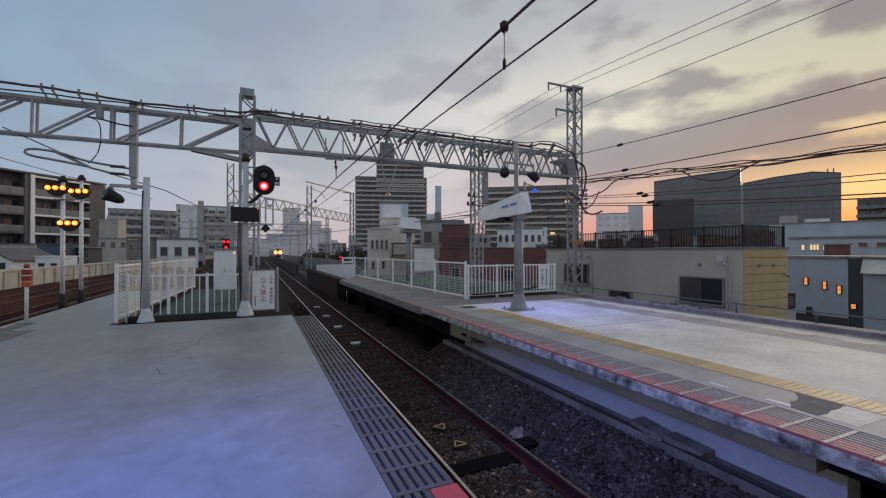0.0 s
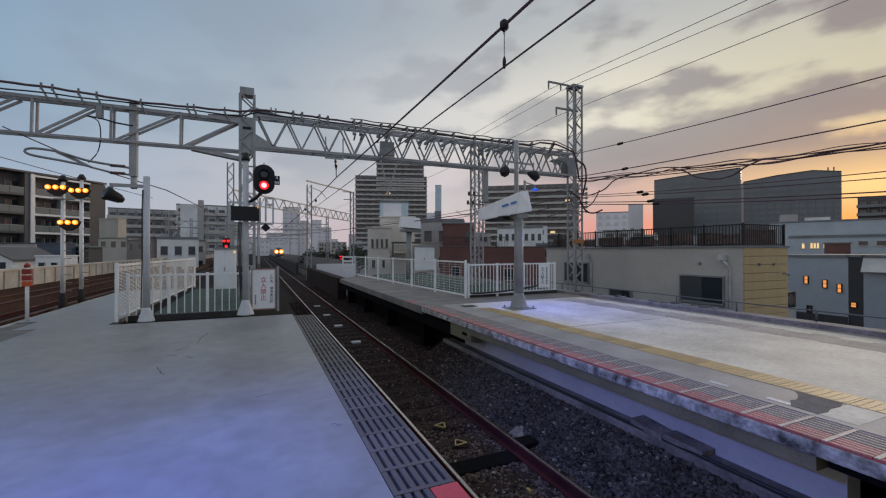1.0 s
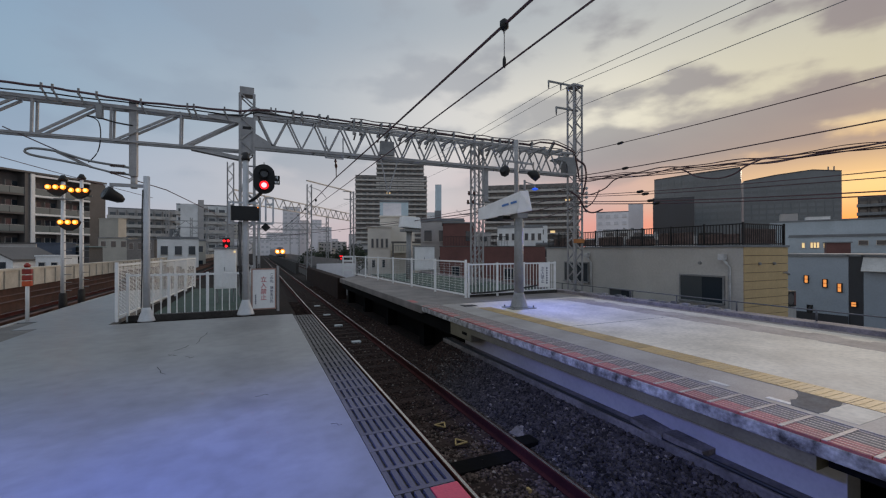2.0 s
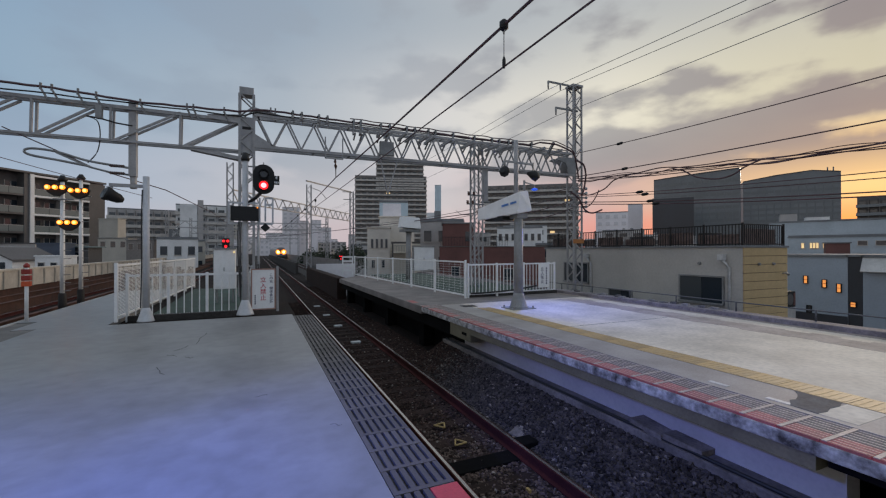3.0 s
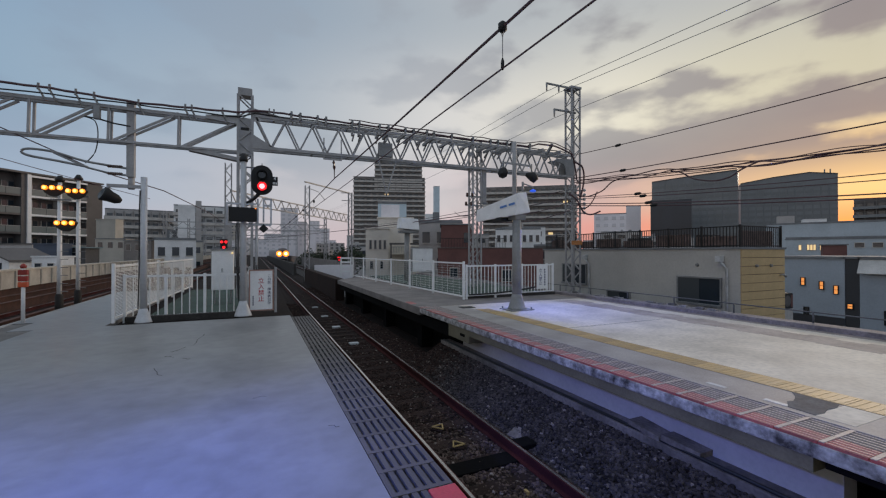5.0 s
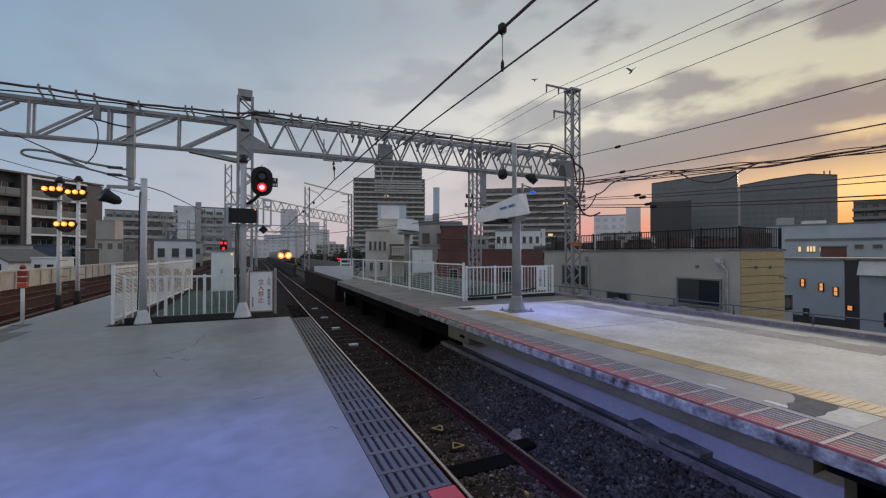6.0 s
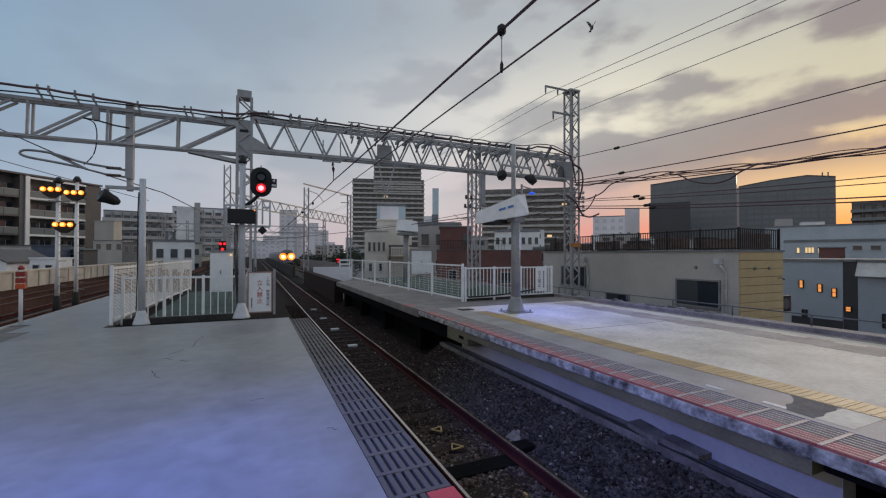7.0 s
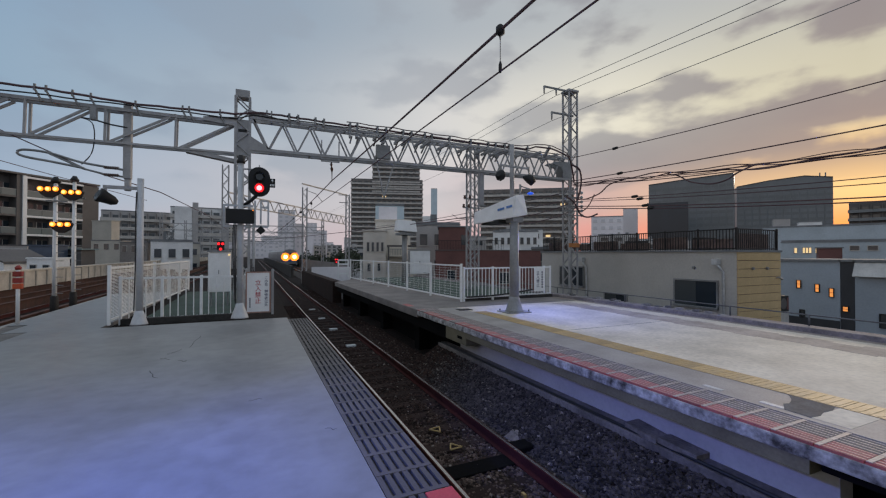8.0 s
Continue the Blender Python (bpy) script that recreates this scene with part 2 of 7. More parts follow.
# ---- building helpers ----
def box(bm, x0, x1, y0, y1, z0, z1):
    v = [bm.verts.new((x, y, z)) for z in (z0, z1) for x, y in ((x0, y0), (x1, y0), (x1, y1), (x0, y1))]
    for f in ((3, 2, 1, 0), (4, 5, 6, 7), (0, 1, 5, 4), (1, 2, 6, 5), (2, 3, 7, 6), (3, 0, 4, 7)):
        bm.faces.new([v[i] for i in f])
    return bm


def bevelled(x0, x1, y0, y1, z0, z1, r=0.01):
    bm = box(bmesh.new(), x0, x1, y0, y1, z0, z1)
    bmesh.ops.bevel(bm, geom=bm.edges[:], offset=r, segments=2, profile=0.7, affect="EDGES")
    return bm


def tube(bm, pts, r, n=6, cap=True):
    """A round bar along points; r may be one radius or one for each point."""
    pts = [Vector(p) for p in pts]
    rs = r if isinstance(r, (list, tuple)) else [r] * len(pts)
    rings = []
    for i, p in enumerate(pts):
        d = (pts[min(i + 1, len(pts) - 1)] - pts[max(i - 1, 0)]).normalized()
        ref = Vector((0, 0, 1)) if abs(d.z) < 0.9 else Vector((1, 0, 0))
        u = d.cross(ref).normalized()
        w = u.cross(d)
        rings.append([bm.verts.new(p + (u * math.cos(a) + w * math.sin(a)) * rs[i]) for a in (2 * math.pi * k / n for k in range(n))])
    for a, b in zip(rings, rings[1:]):
        for k in range(n):
            f = bm.faces.new((a[k], a[(k + 1) % n], b[(k + 1) % n], b[k]))
            f.smooth = n > 6
    if cap:
        bm.faces.new(rings[0][::-1])
        bm.faces.new(rings[-1])
    return bm


def beam(bm, a, b, w, h):
    """A square bar between two points; w across, h in the upright sense."""
    a, b = Vector(a), Vector(b)
    d = (b - a).normalized()
    ref = Vector((0, 0, 1)) if abs(d.z) < 0.95 else Vector((0, 1, 0))
    u = d.cross(ref).normalized() * w / 2
    v = u.cross(d).normalized() * h / 2
    vs = [bm.verts.new(p + s) for p in (a, b) for s in (-u - v, u - v, u + v, -u + v)]
    for f in ((3, 2, 1, 0), (4, 5, 6, 7), (0, 1, 5, 4), (1, 2, 6, 5), (2, 3, 7, 6), (3, 0, 4, 7)):
        bm.faces.new([vs[i] for i in f])
    return bm


def profile(bm, pts, y0, y1):
    """One closed section in x and z, drawn out along y."""
    a, c = [bm.verts.new((x, y0, z)) for x, z in pts], [bm.verts.new((x, y1, z)) for x, z in pts]
    bm.faces.new(a)
    bm.faces.new(c[::-1])
    for k in range(len(pts)):
        bm.faces.new((a[k], a[(k + 1) % len(pts)], c[(k + 1) % len(pts)], c[k]))
    return bm


def ibeam(x, z0, z1, foot, web, head, tf=0.02, th=0.03):
    return [(x - foot, z0), (x + foot, z0), (x + foot, z0 + tf), (x + web, z0 + tf * 1.6), (x + web, z1 - th * 1.3), (x + head, z1 - th), (x + head, z1),
            (x - head, z1), (x - head, z1 - th), (x - web, z1 - th * 1.3), (x - web, z0 + tf * 1.6), (x - foot, z0 + tf)]


def mesh_of(name, bm, material):
    me = bpy.data.meshes.new(name)
    bmesh.ops.recalc_face_normals(bm, faces=bm.faces[:])
    bm.to_mesh(me)
    bm.free()
    me.materials.append(material)
    return me


def part(name, bm, material, parent, label="", at=None):
    ob = new(name, mesh_of(name, bm, material))
    ob.parent = parent
    if at is not None:
        ob.matrix_basis = at
    return tagged(ob, label)


def piece(name, me, parent, at):
    ob = new(name, me)
    ob.parent, ob.matrix_basis = parent, at
    return ob


def thing(name, at, label, category, group="", kind=""):
    ob = new(name)
    ob.empty_display_size = 0.2
    ob.matrix_basis = at if isinstance(at, Matrix) else Matrix.Translation(at)
    return tagged(ob, label, category, group, kind)


def solid(name, bm, material, label="", category="", group="", kind="", at=None):
    ob = new(name, mesh_of(name, bm, material))
    if at is not None:
        ob.matrix_basis = at
    return tagged(ob, label, category, group, kind)


def text_mesh(body, size, depth=0.002, line=1.05):
    cu = bpy.data.curves.new("writing", "FONT")
    cu.offset = size * 0.006
    cu.body, cu.size, cu.extrude, cu.space_line, cu.align_x, cu.align_y = body, size, depth, line, "CENTER", "CENTER"
    ob = bpy.data.objects.new("writing", cu)
    scene.collection.objects.link(ob)
    me = bpy.data.meshes.new_from_object(ob.evaluated_get(bpy.context.evaluated_depsgraph_get()))
    bpy.data.objects.remove(ob)
    return me


def sag(a, b, drop, n=14):
    a, b = Vector(a), Vector(b)
    return [a.lerp(b, k / n) - Vector((0, 0, drop * 4 * (k / n) * (1 - k / n))) for k in range(n + 1)]


def smooth(pts, n=5):
    """A curve through the points."""
    pts = [Vector(p) for p in pts]
    out = []
    for i in range(len(pts) - 1):
        p0, p1, p2, p3 = pts[max(i - 1, 0)], pts[i], pts[i + 1], pts[min(i + 2, len(pts) - 1)]
        for k in range(n):
            t = k / n
            out.append(0.5 * (2 * p1 + (p2 - p0) * t + (2 * p0 - 5 * p1 + 4 * p2 - p3) * t * t + (3 * p1 - p0 - 3 * p2 + p3) * t ** 3))
    return out + [pts[-1]]


def lattice(bm, x0, x1, y0, y1, z0, z1, step, leg=0.05, lace=0.022):
    """A four-legged lattice mast."""
    for x in (x0, x1):
        for y in (y0, y1):
            box(bm, x - leg / 2, x + leg / 2, y - leg / 2, y + leg / 2, z0, z1)
    n = max(1, round((z1 - z0) / step))
    h = (z1 - z0) / n
    for k in range(n):
        a, b = z0 + k * h, z0 + (k + 1) * h
        s, e = ((a, b), (b, a))[k % 2]
        for y in (y0 - leg * 0.3, y1 + leg * 0.3):
            beam(bm, (x0, y, s), (x1, y, e), lace, lace)
        for x in (x0 - leg * 0.3, x1 + leg * 0.3):
            beam(bm, (x, y0, e), (x, y1, s), lace, lace)
    return bm


# ---- large structure ----
RAIL = -1.1                 # rail head
BED = -1.27                 # top of the ballast
GROUND = -8.0

solid("ground", box(bmesh.new(), -2500, 2500, -600, 4000, GROUND - 0.4, GROUND), M_ASPHALT, "dark city ground far below the viaduct", "ground", kind="structure")


def viaduct():
    bm = box(bmesh.new(), -12.4, 4.9, -40, 420, BED - 0.55, BED - 0.02)
    box(bm, -12.4, -11.9, -40, 420, GROUND, BED - 0.55)
    box(bm, 9.9, 10.45, -40, 27, GROUND, -0.31)
    solid("viaduct", bm, M_CONC_DARK, "dark concrete railway viaduct under the tracks", "viaduct", kind="structure")
    bm = box(bmesh.new(), -11.9, 4.88, -40, 420, BED - 0.02, BED)
    v = [bm.verts.new(p) for p in ((3.55, -40, BED), (4.36, -40, BED), (4.36, -40, -0.80), (3.55, 9.8, BED), (4.36, 9.8, BED), (4.36, 9.8, -0.80))]
    for f in ((0, 1, 2), (5, 4, 3), (0, 2, 5, 3), (1, 4, 5, 2), (0, 3, 4, 1)):
        bm.faces.new([v[i] for i in f])
    solid("track_bed", bm, M_BALLAST, "dark brown ballast bed along the tracks", "ballast", kind="structure")


viaduct()


def platform_left():
    bm = bevelled(-4.0, 0.786, -40, 10.86, -0.22, 0, 0.003)
    ob = solid("platform_left", bm, M_FLOOR_L, "smooth grey painted platform floor with hairline cracks", "platform", kind="structure")
    part("edge_kerb", box(bmesh.new(), 0.79, 1.225, -40, 10.9, -0.30, -0.045), M_CONC_DARK, ob)
    part("side_strip", box(bmesh.new(), -4.75, -4.004, -40, 10.9, -0.25, -0.012), M_SIDE, ob, "dark asphalt strip")
    part("side_floor", box(bmesh.new(), -4.75, -2.86, 12.0, 20, -0.25, -0.002), M_FLOOR_L, ob)
    part("side_floor", box(bmesh.new(), -4.4, -2.86, 10.862, 11.998, -0.25, -0.001), M_FLOOR_L, ob)
    part("side_kerb", bevelled(-4.86, -4.752, -40, 20, -0.3, 0.0, 0.02), M_CONC, ob, "pale concrete kerb")
    part("side_floor", box(bmesh.new(), -4.75, -4.402, 10.902, 11.998, -0.25, -0.02), M_SIDE, ob, "dark asphalt strip")
    part("end_block", box(bmesh.new(), -2.855, 0.9, 10.862, 24, -0.3, -0.09), M_BALLAST, ob)
    part("underside", box(bmesh.new(), -4.7, 0.7, -40, 24, BED, -0.3), M_CONC_DARK, ob)
    return ob


def platform_right():
    bm = bevelled(4.86, 10.1, -40, 10.9, -0.2, 0, 0.01)
    ob = solid("platform_right", bm, M_FLOOR_R, "worn pale concrete platform floor", "platform", kind="structure")
    bm = bmesh.new()
    rim = ((4.2, 10.9), (10.1, 10.9), (10.1, 27.0), (6.4, 27.0), (4.2, 23.6))
    up, dn = [bm.verts.new((x, y, -0.006)) for x, y in rim], [bm.verts.new((x, y, -0.22)) for x, y in rim]
    bm.faces.new(up)
    bm.faces.new(dn[::-1])
    for k in range(5):
        bm.faces.new((up[k], dn[k], dn[(k + 1) % 5], up[(k + 1) % 5]))
    bmesh.ops.bevel(bm, geom=bm.edges[:], offset=0.012, segments=2, affect="EDGES")
    part("end_floor", bm, M_END, ob, "grey rough platform end")
    part("edge_lip", bevelled(4.2, 4.86, -40, 10.9, -0.15, -0.03, 0.02), M_LIP, ob, "chipped pale concrete lip")
    part("edge_beam", box(bmesh.new(), 4.225, 4.86, 1.9, 8.0, -0.28, -0.152), M_BEAM, ob, "olive edge beam")
    # Black sheets give the hollow under the near platform edge its shade.
    part("recess_shade", box(bmesh.new(), 5.3, 5.5, -40, 1.86, BED - 0.2, -0.2), M_SHADE_DUCT, ob)
    part("recess_roof", box(bmesh.new(), 4.3, 5.3, -40, 1.85, -0.24, -0.155), M_SHADE_DUCT, ob)
    part("lower_wall", box(bmesh.new(), 4.62, 4.84, 1.86, 9.05, BED - 0.2, -0.28), M_WALL_PALE, ob, "pale wall under the platform")
    part("end_beam_block", bevelled(4.225, 4.86, 8.002, 9.05, -0.44, -0.152, 0.012), M_BEAM, ob, "olive end block of the edge beam")
    # A thin black plate stands in for the dark hollow of the slot.
    part("wall_slot", box(bmesh.new(), 4.218, 4.2295, 8.2, 8.42, -0.33, -0.27), M_SHADE_DUCT, ob, "black plate for the dark inside of a wall slot")
    part("cable_trough", bevelled(4.36, 4.62, -40, 9.8, BED, -0.70, 0.015), M_TROUGH, ob, "dark cable trough")
    # Beam, backing, columns and floor blackened: the under-platform shade is put into their colour.
    part("end_beam", box(bmesh.new(), 4.30, 4.8, 9.06, 23.4, -0.5, -0.224), M_SHADE_DUCT, ob)
    part("shade_backing", box(bmesh.new(), 4.86, 5.06, 9.06, 24.2, BED - 0.2, -0.24), M_SHADE_DUCT, ob)
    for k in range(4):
        part("column", box(bmesh.new(), 4.5, 4.85, 11.5 + 3.7 * k, 11.85 + 3.7 * k, BED - 0.2, -0.224), M_SHADE_DUCT, ob)
    part("underfloor", box(bmesh.new(), 4.9, 10.5, 9.06, 27, BED - 0.3, BED - 0.05), M_SHADE_DUCT, ob)
    # back kerb, broken stone and a low pipe rail
    part("back_kerb", bevelled(10.1, 10.5, -40, 27, -0.3, 0.10, 0.02), M_KERB, ob, "dark weathered concrete back kerb")
    part("gutter", box(bmesh.new(), 9.9, 10.1, -40, 12.2, -0.02, 0.004), M_GUTTER, ob, "brownish gutter strip")
    return ob


def trough_bits():
    part("trough_pipe", tube(bmesh.new(), [(4.40, -6, -0.685), (4.40, 3, -0.68), (4.41, 9.7, -0.685)], 0.022, 8), M_RUBBER, PL_R)
    for y, a, b in ((3.22, 2, 3), (3.70, -2, 5)):
        part("trough_lid", bevelled(-0.12, 0.12, -0.235, 0.235, 0, 0.07, 0.008), M_TROUGH, PL_R, "loose dirty trough lid", pose(4.50, y, -0.69, b, a, a))


M_SIDE = mat("worn_brown_asphalt", (0.165, 0.155, 0.145), 0.85, var=0.35, grain=60, stain=1.6, bump=0.3)
M_KERB = mat("stained_kerb_concrete", (0.25, 0.228, 0.24), 0.85, var=0.45, grain=20, stain=2.2, bump=0.3)
M_GUTTER = mat("brown_gutter_concrete", (0.33, 0.28, 0.245), 0.85, var=0.35, grain=18, stain=1.6, bump=0.2)
M_TROUGH = mat("grimy_trough_concrete", (0.22, 0.19, 0.17), 0.85, var=0.5, grain=25, stain=1.8, bump=0.3)
PL_L = platform_left()
PL_R = platform_right()
trough_bits()


def unseen_canopy():
    """Unseen roof added farther down the platform, behind the camera, to hold back sky light."""
    t = thing("unseen_canopy", (0, 0, 0), "unseen steel canopy added behind the camera", "canopy")
    part("roof_sheet", box(bmesh.new(), -4.7, 0.85, -36, -8.0, 3.75, 3.83), M_STEEL_D, t)
    for y in (-33, -25, -17, -9):
        part("column", box(bmesh.new(), -2.1, -1.9, y - 0.1, y + 0.1, 0, 3.6), M_STEEL_D, t)
        part("rafter", box(bmesh.new(), -4.6, 0.75, y - 0.08, y + 0.08, 3.6, 3.75), M_STEEL_D, t)
    for x in (-3.9, -0.1):
        part("purlin", box(bmesh.new(), x - 0.06, x + 0.06, -35, -8.1, 3.62, 3.748), M_STEEL_D, t)


unseen_canopy()


def back_rail():
    t = thing("pipe_railing", (10.4, 0, 0.10), "low thin steel pipe railing on the back kerb", "railing")
    part("top_rail", tube(bmesh.new(), [(0, -6, 0.22), (0, 26, 0.22)], 0.014, 8), M_DARKRAIL, t)
    for k in range(20):
        part("post", tube(bmesh.new(), [(0, -4.64 + 1.55 * k, 0), (0, -4.64 + 1.55 * k, 0.22)], 0.019, 8), M_DARKRAIL, t)


back_rail()


def track(center, y0, y1, parts_to, label, z=RAIL):
    t = thing("railway_track", (center, 0, z), label, "track", "tracks of the line")
    for s in (-0.565, 0.565):
        bm = profile(bmesh.new(), ibeam(s, -0.16, -0.004, 0.065, 0.011, 0.033, 0.018, 0.035), y0, y1)
        r = part("rail", bm, M_RUST, t)
        part("rail_head", box(bmesh.new(), s - 0.019, s + 0.019, y0, y1, -0.0035, 0.0), M_RAILTOP, r, "shiny worn rail head")
    me = mesh_of("sleeper", bevelled(-1.05, 1.05, -0.11, 0.11, -0.3, -0.155, 0.012), M_SLEEPER)
    y = y0 + 0.3
    while y < parts_to:
        piece("sleeper", me, t, pose(0, y, 0))
        y += 0.62
    return t


TRACK = track(2.72, -40, 420, 45, "straight narrow-gauge track on dark ballast between the platforms")
track(-5.9, -40, 420, -40, "rusty track beside the side kerb of the platform")
track(-9.2, -5, 420, 40, "rusty side track before the barrier wall")


def barrier():
    ob = solid("barrier_wall", box(bmesh.new(), -12.25, -12.0, -12, 160, -0.42, 0.5), M_BARRIER, "beige concrete noise barrier beside the far track", "barrier", kind="structure")
    part("coping", bevelled(-12.3, -11.95, -12, 160, 0.5, 0.62, 0.02), M_BARRIER, ob)
    part("barrier_base", box(bmesh.new(), -12.3, -12.1, -12, 160, BED - 0.5, -0.42), M_GIRDER, ob, "dark rusty base")
    rib = mesh_of("rib", box(bmesh.new(), -12.0, -11.93, -0.05, 0.05, -0.42, 0.5), M_BARRIER)
    for k in range(60):
        piece("rib", rib, ob, pose(0, 8 + 1.5 * k, 0))


barrier()
for x, h in ((-7.95, 0.42), (-10.45, 0.5), (-11.3, 0.62)):
    bm = profile(bmesh.new(), ibeam(x, BED - 0.01, BED + h, 0.1, 0.02, 0.1), 8, 90)
    solid("rusty_girder", bm, M_GIRDER, "long rusty steel girder lying beside the side track", "girder", "girders beside the track")


M_ORANGEB = mat("faded_orange_band", (0.5, 0.2, 0.06), 0.6, var=0.3)


def gantry():
    """The portal over all tracks: two lattice masts, a truss to the one side and a lighter one to the other."""
    Y = 16.0
    t = thing("catenary_gantry", (0, Y, 0), "grey steel lattice portal gantry spanning the tracks", "gantry")
    bm = lattice(bmesh.new(), -0.54, -0.10, -0.2, 0.2, -0.3, 6.95, 0.40, 0.085, 0.04)
    part("mast", bm, M_STEEL, t)
    part("mast_head", bevelled(-0.55, -0.10, -0.22, 0.22, 6.92, 7.18, 0.02), M_STEEL, t)
    part("gusset", box(bmesh.new(), -0.58, -0.06, -0.20, 0.20, 4.9, 6.15), M_STEEL, t)
    for pts in (((-0.1, 6.52), (1.0, 6.30), (1.0, 6.22), (-0.1, 6.05)), ((-0.1, 5.62), (0.55, 5.24), (1.1, 5.2), (1.1, 5.1), (-0.1, 5.02)),
                ((-0.54, 6.2), (-1.5, 6.1), (-1.5, 5.98), (-0.54, 5.9))):
        part("haunch_plate", profile(bmesh.new(), pts, -0.24, -0.2), M_STEEL, t)
    part("gusset_slot", box(bmesh.new(), -0.46, -0.20, -0.206, -0.2005, 5.72, 5.82), M_BLACKPAINT, t)
    part("mast", lattice(bmesh.new(), 8.55, 8.95, -0.18, 0.18, -0.3, 6.4, 0.40, 0.06, 0.028), M_STEEL, t)
    bm = lattice(bmesh.new(), 13.95, 14.45, -0.22, 0.22, -1.5, 9.55, 0.42, 0.07, 0.032)
    part("mast", bm, M_STEEL, t)
    part("mast_head", bevelled(13.88, 14.52, -0.28, 0.28, 9.5, 9.6, 0.015), M_STEEL, t)
    part("orange_band", box(bmesh.new(), 13.88, 14.52, -0.30, -0.26, 1.9, 2.1), M_ORANGEB, t, "orange warning band")
    for y in (-0.27, 0.23):
        part("knee_plate", profile(bmesh.new(), ((12.85, 5.86), (13.05, 5.98), (14.02, 6.02), (14.02, 5.22), (13.56, 5.22), (13.55, 5.5), (13.42, 5.74)), y, y + 0.04), M_STEEL_D, t)
    # short drop post and line fittings beside the middle mast
    part("drop_post", bevelled(9.06, 9.27, -0.1, 0.1, 3.72, 5.15, 0.01), M_STEEL, t)
    part("drop_post_foot", bevelled(9.00, 9.33, -0.14, 0.14, 3.66, 3.72, 0.01), M_STEEL_D, t)
    for z, a in ((3.93, 8.2), (3.55, 8.15)):
        arm = part("line_arm", beam(bmesh.new(), (a, -0.24, z), (8.98, -0.24, z), 0.05, 0.06), M_STEEL_D, t)
        for x in (a + 0.04, a + 0.28):
            part("insulator", tube(bmesh.new(), [(x, -0.24, z - 0.02), (x, -0.24, z + 0.04), (x, -0.24, z + 0.09), (x, -0.24, z + 0.14)], [0.03, 0.065, 0.045, 0.06], 8), M_PORC, arm)
    # deep truss between the masts
    for y in (-0.22, 0.22):
        bm = beam(bmesh.new(), (-0.1, y, 5.17), (14.0, y, 5.18), 0.09, 0.10)
        part("bottom_chord", bm, M_STEEL, t)
        part("top_chord", beam(bmesh.new(), (-0.1, y, 6.26), (14.0, y, 6.20), 0.08, 0.10), M_STEEL, t)
        n = 14
        for k in range(n):
            a, b = 0.02 + 0.96 * k, 0.02 + 0.96 * (k + 1)
            m = (a + b) / 2
            bm = beam(bmesh.new(), (a, y, 6.22), (m, y, 5.2), 0.04, 0.055)
            beam(bm, (m, y, 5.2), (b, y, 6.22), 0.04, 0.055)
            part("brace", bm, M_STEEL, t)
    for k in range(11):
        x = 0.6 + 1.3 * k
        for z in (5.1, 6.2):
            part("tie", beam(bmesh.new(), (x, -0.22, z + 0.05), (x, 0.22, z + 0.05), 0.05, 0.05), M_STEEL, t)
    # lighter truss on the far side
    for y in (-0.16, 0.16):
        part("side_top_chord", beam(bmesh.new(), (-13.5, y, 6.05), (-0.5, y, 6.0), 0.08, 0.10), M_STEEL, t)
        part("side_bottom_chord", beam(bmesh.new(), (-13.5, y, 4.94), (-0.5, y, 4.98), 0.06, 0.065), M_STEEL, t)
        for x, foot, head in ((-11.5, -11.4, -9.9), (-9.65, -9.55, -8.0), (-7.8, -7.7, -6.3), (-5.97, -5.85, -4.5), (-4.12, -3.99, -2.42), (-2.29, -2.17, -0.62)):
            part("brace", beam(bmesh.new(), (x, y, 4.98), (x + 0.02, y, 6.0), 0.06, 0.07), M_STEEL, t)
            part("brace", beam(bmesh.new(), (foot, y, 4.99), (head, y, 5.96), 0.05, 0.07), M_STEEL, t)
    for k in range(9):
        part("tie", beam(bmesh.new(), (-12.8 + 1.5 * k, -0.16, 6.05), (-12.8 + 1.5 * k, 0.16, 6.05), 0.07, 0.06), M_STEEL, t)
    part("haunch", beam(bmesh.new(), (-2.0, 0, 4.95), (-0.5, 0, 4.72), 0.3, 0.12), M_STEEL, t)
    # hanging post for the cantilever arms
    part("drop_post", bevelled(-3.67, -3.47, -0.12, 0.12, 3.9, 6.28, 0.01), M_STEEL, t)
    part("drop_foot", tube(bmesh.new(), [(-3.56, 0, 3.9), (-3.56, 0, 3.52)], 0.09, 10), M_STEEL, t)
    # feeder cable on the top with its clips
    run = ((-13.5, 6.40), (-6.72, 6.33), (-5.47, 6.33), (-3.38, 6.21), (-0.64, 6.29), (0.26, 6.46), (1.2, 6.44), (2.82, 6.41), (5.05, 6.40), (7.56, 6.37), (10.4, 6.37), (10.7, 6.40), (11.17, 6.56), (11.67, 6.57), (12.19, 6.52), (12.61, 6.40), (13.04, 6.22), (13.4, 5.9), (14.2, 5.0))
    xs, zs = [p[0] for p in run], [p[1] for p in run]
    def feeder(x, lift=0.0):
        """The cable's place: on the chord, and farther on at the tips of the brackets."""
        y = -0.3 - 1.05 * min(1.0, max(0.0, (x - 3.2) / 2.0)) * min(1.0, max(0.0, (14.2 - x) / 1.2))
        z = float(np.interp(x, xs, zs))
        return x, y, 1.55 + (z - 1.55) * (16.0 + y) / 15.7 + lift
    part("feeder_cable", tube(bmesh.new(), [(*feeder(x)[:2], feeder(x)[2] - 0.025 * abs(math.sin(x * 3.4))) for x in (-13.5 + 0.3 * k for k in range(93))], 0.036, 6), M_WIRE, t, "sagging dark feeder cable")
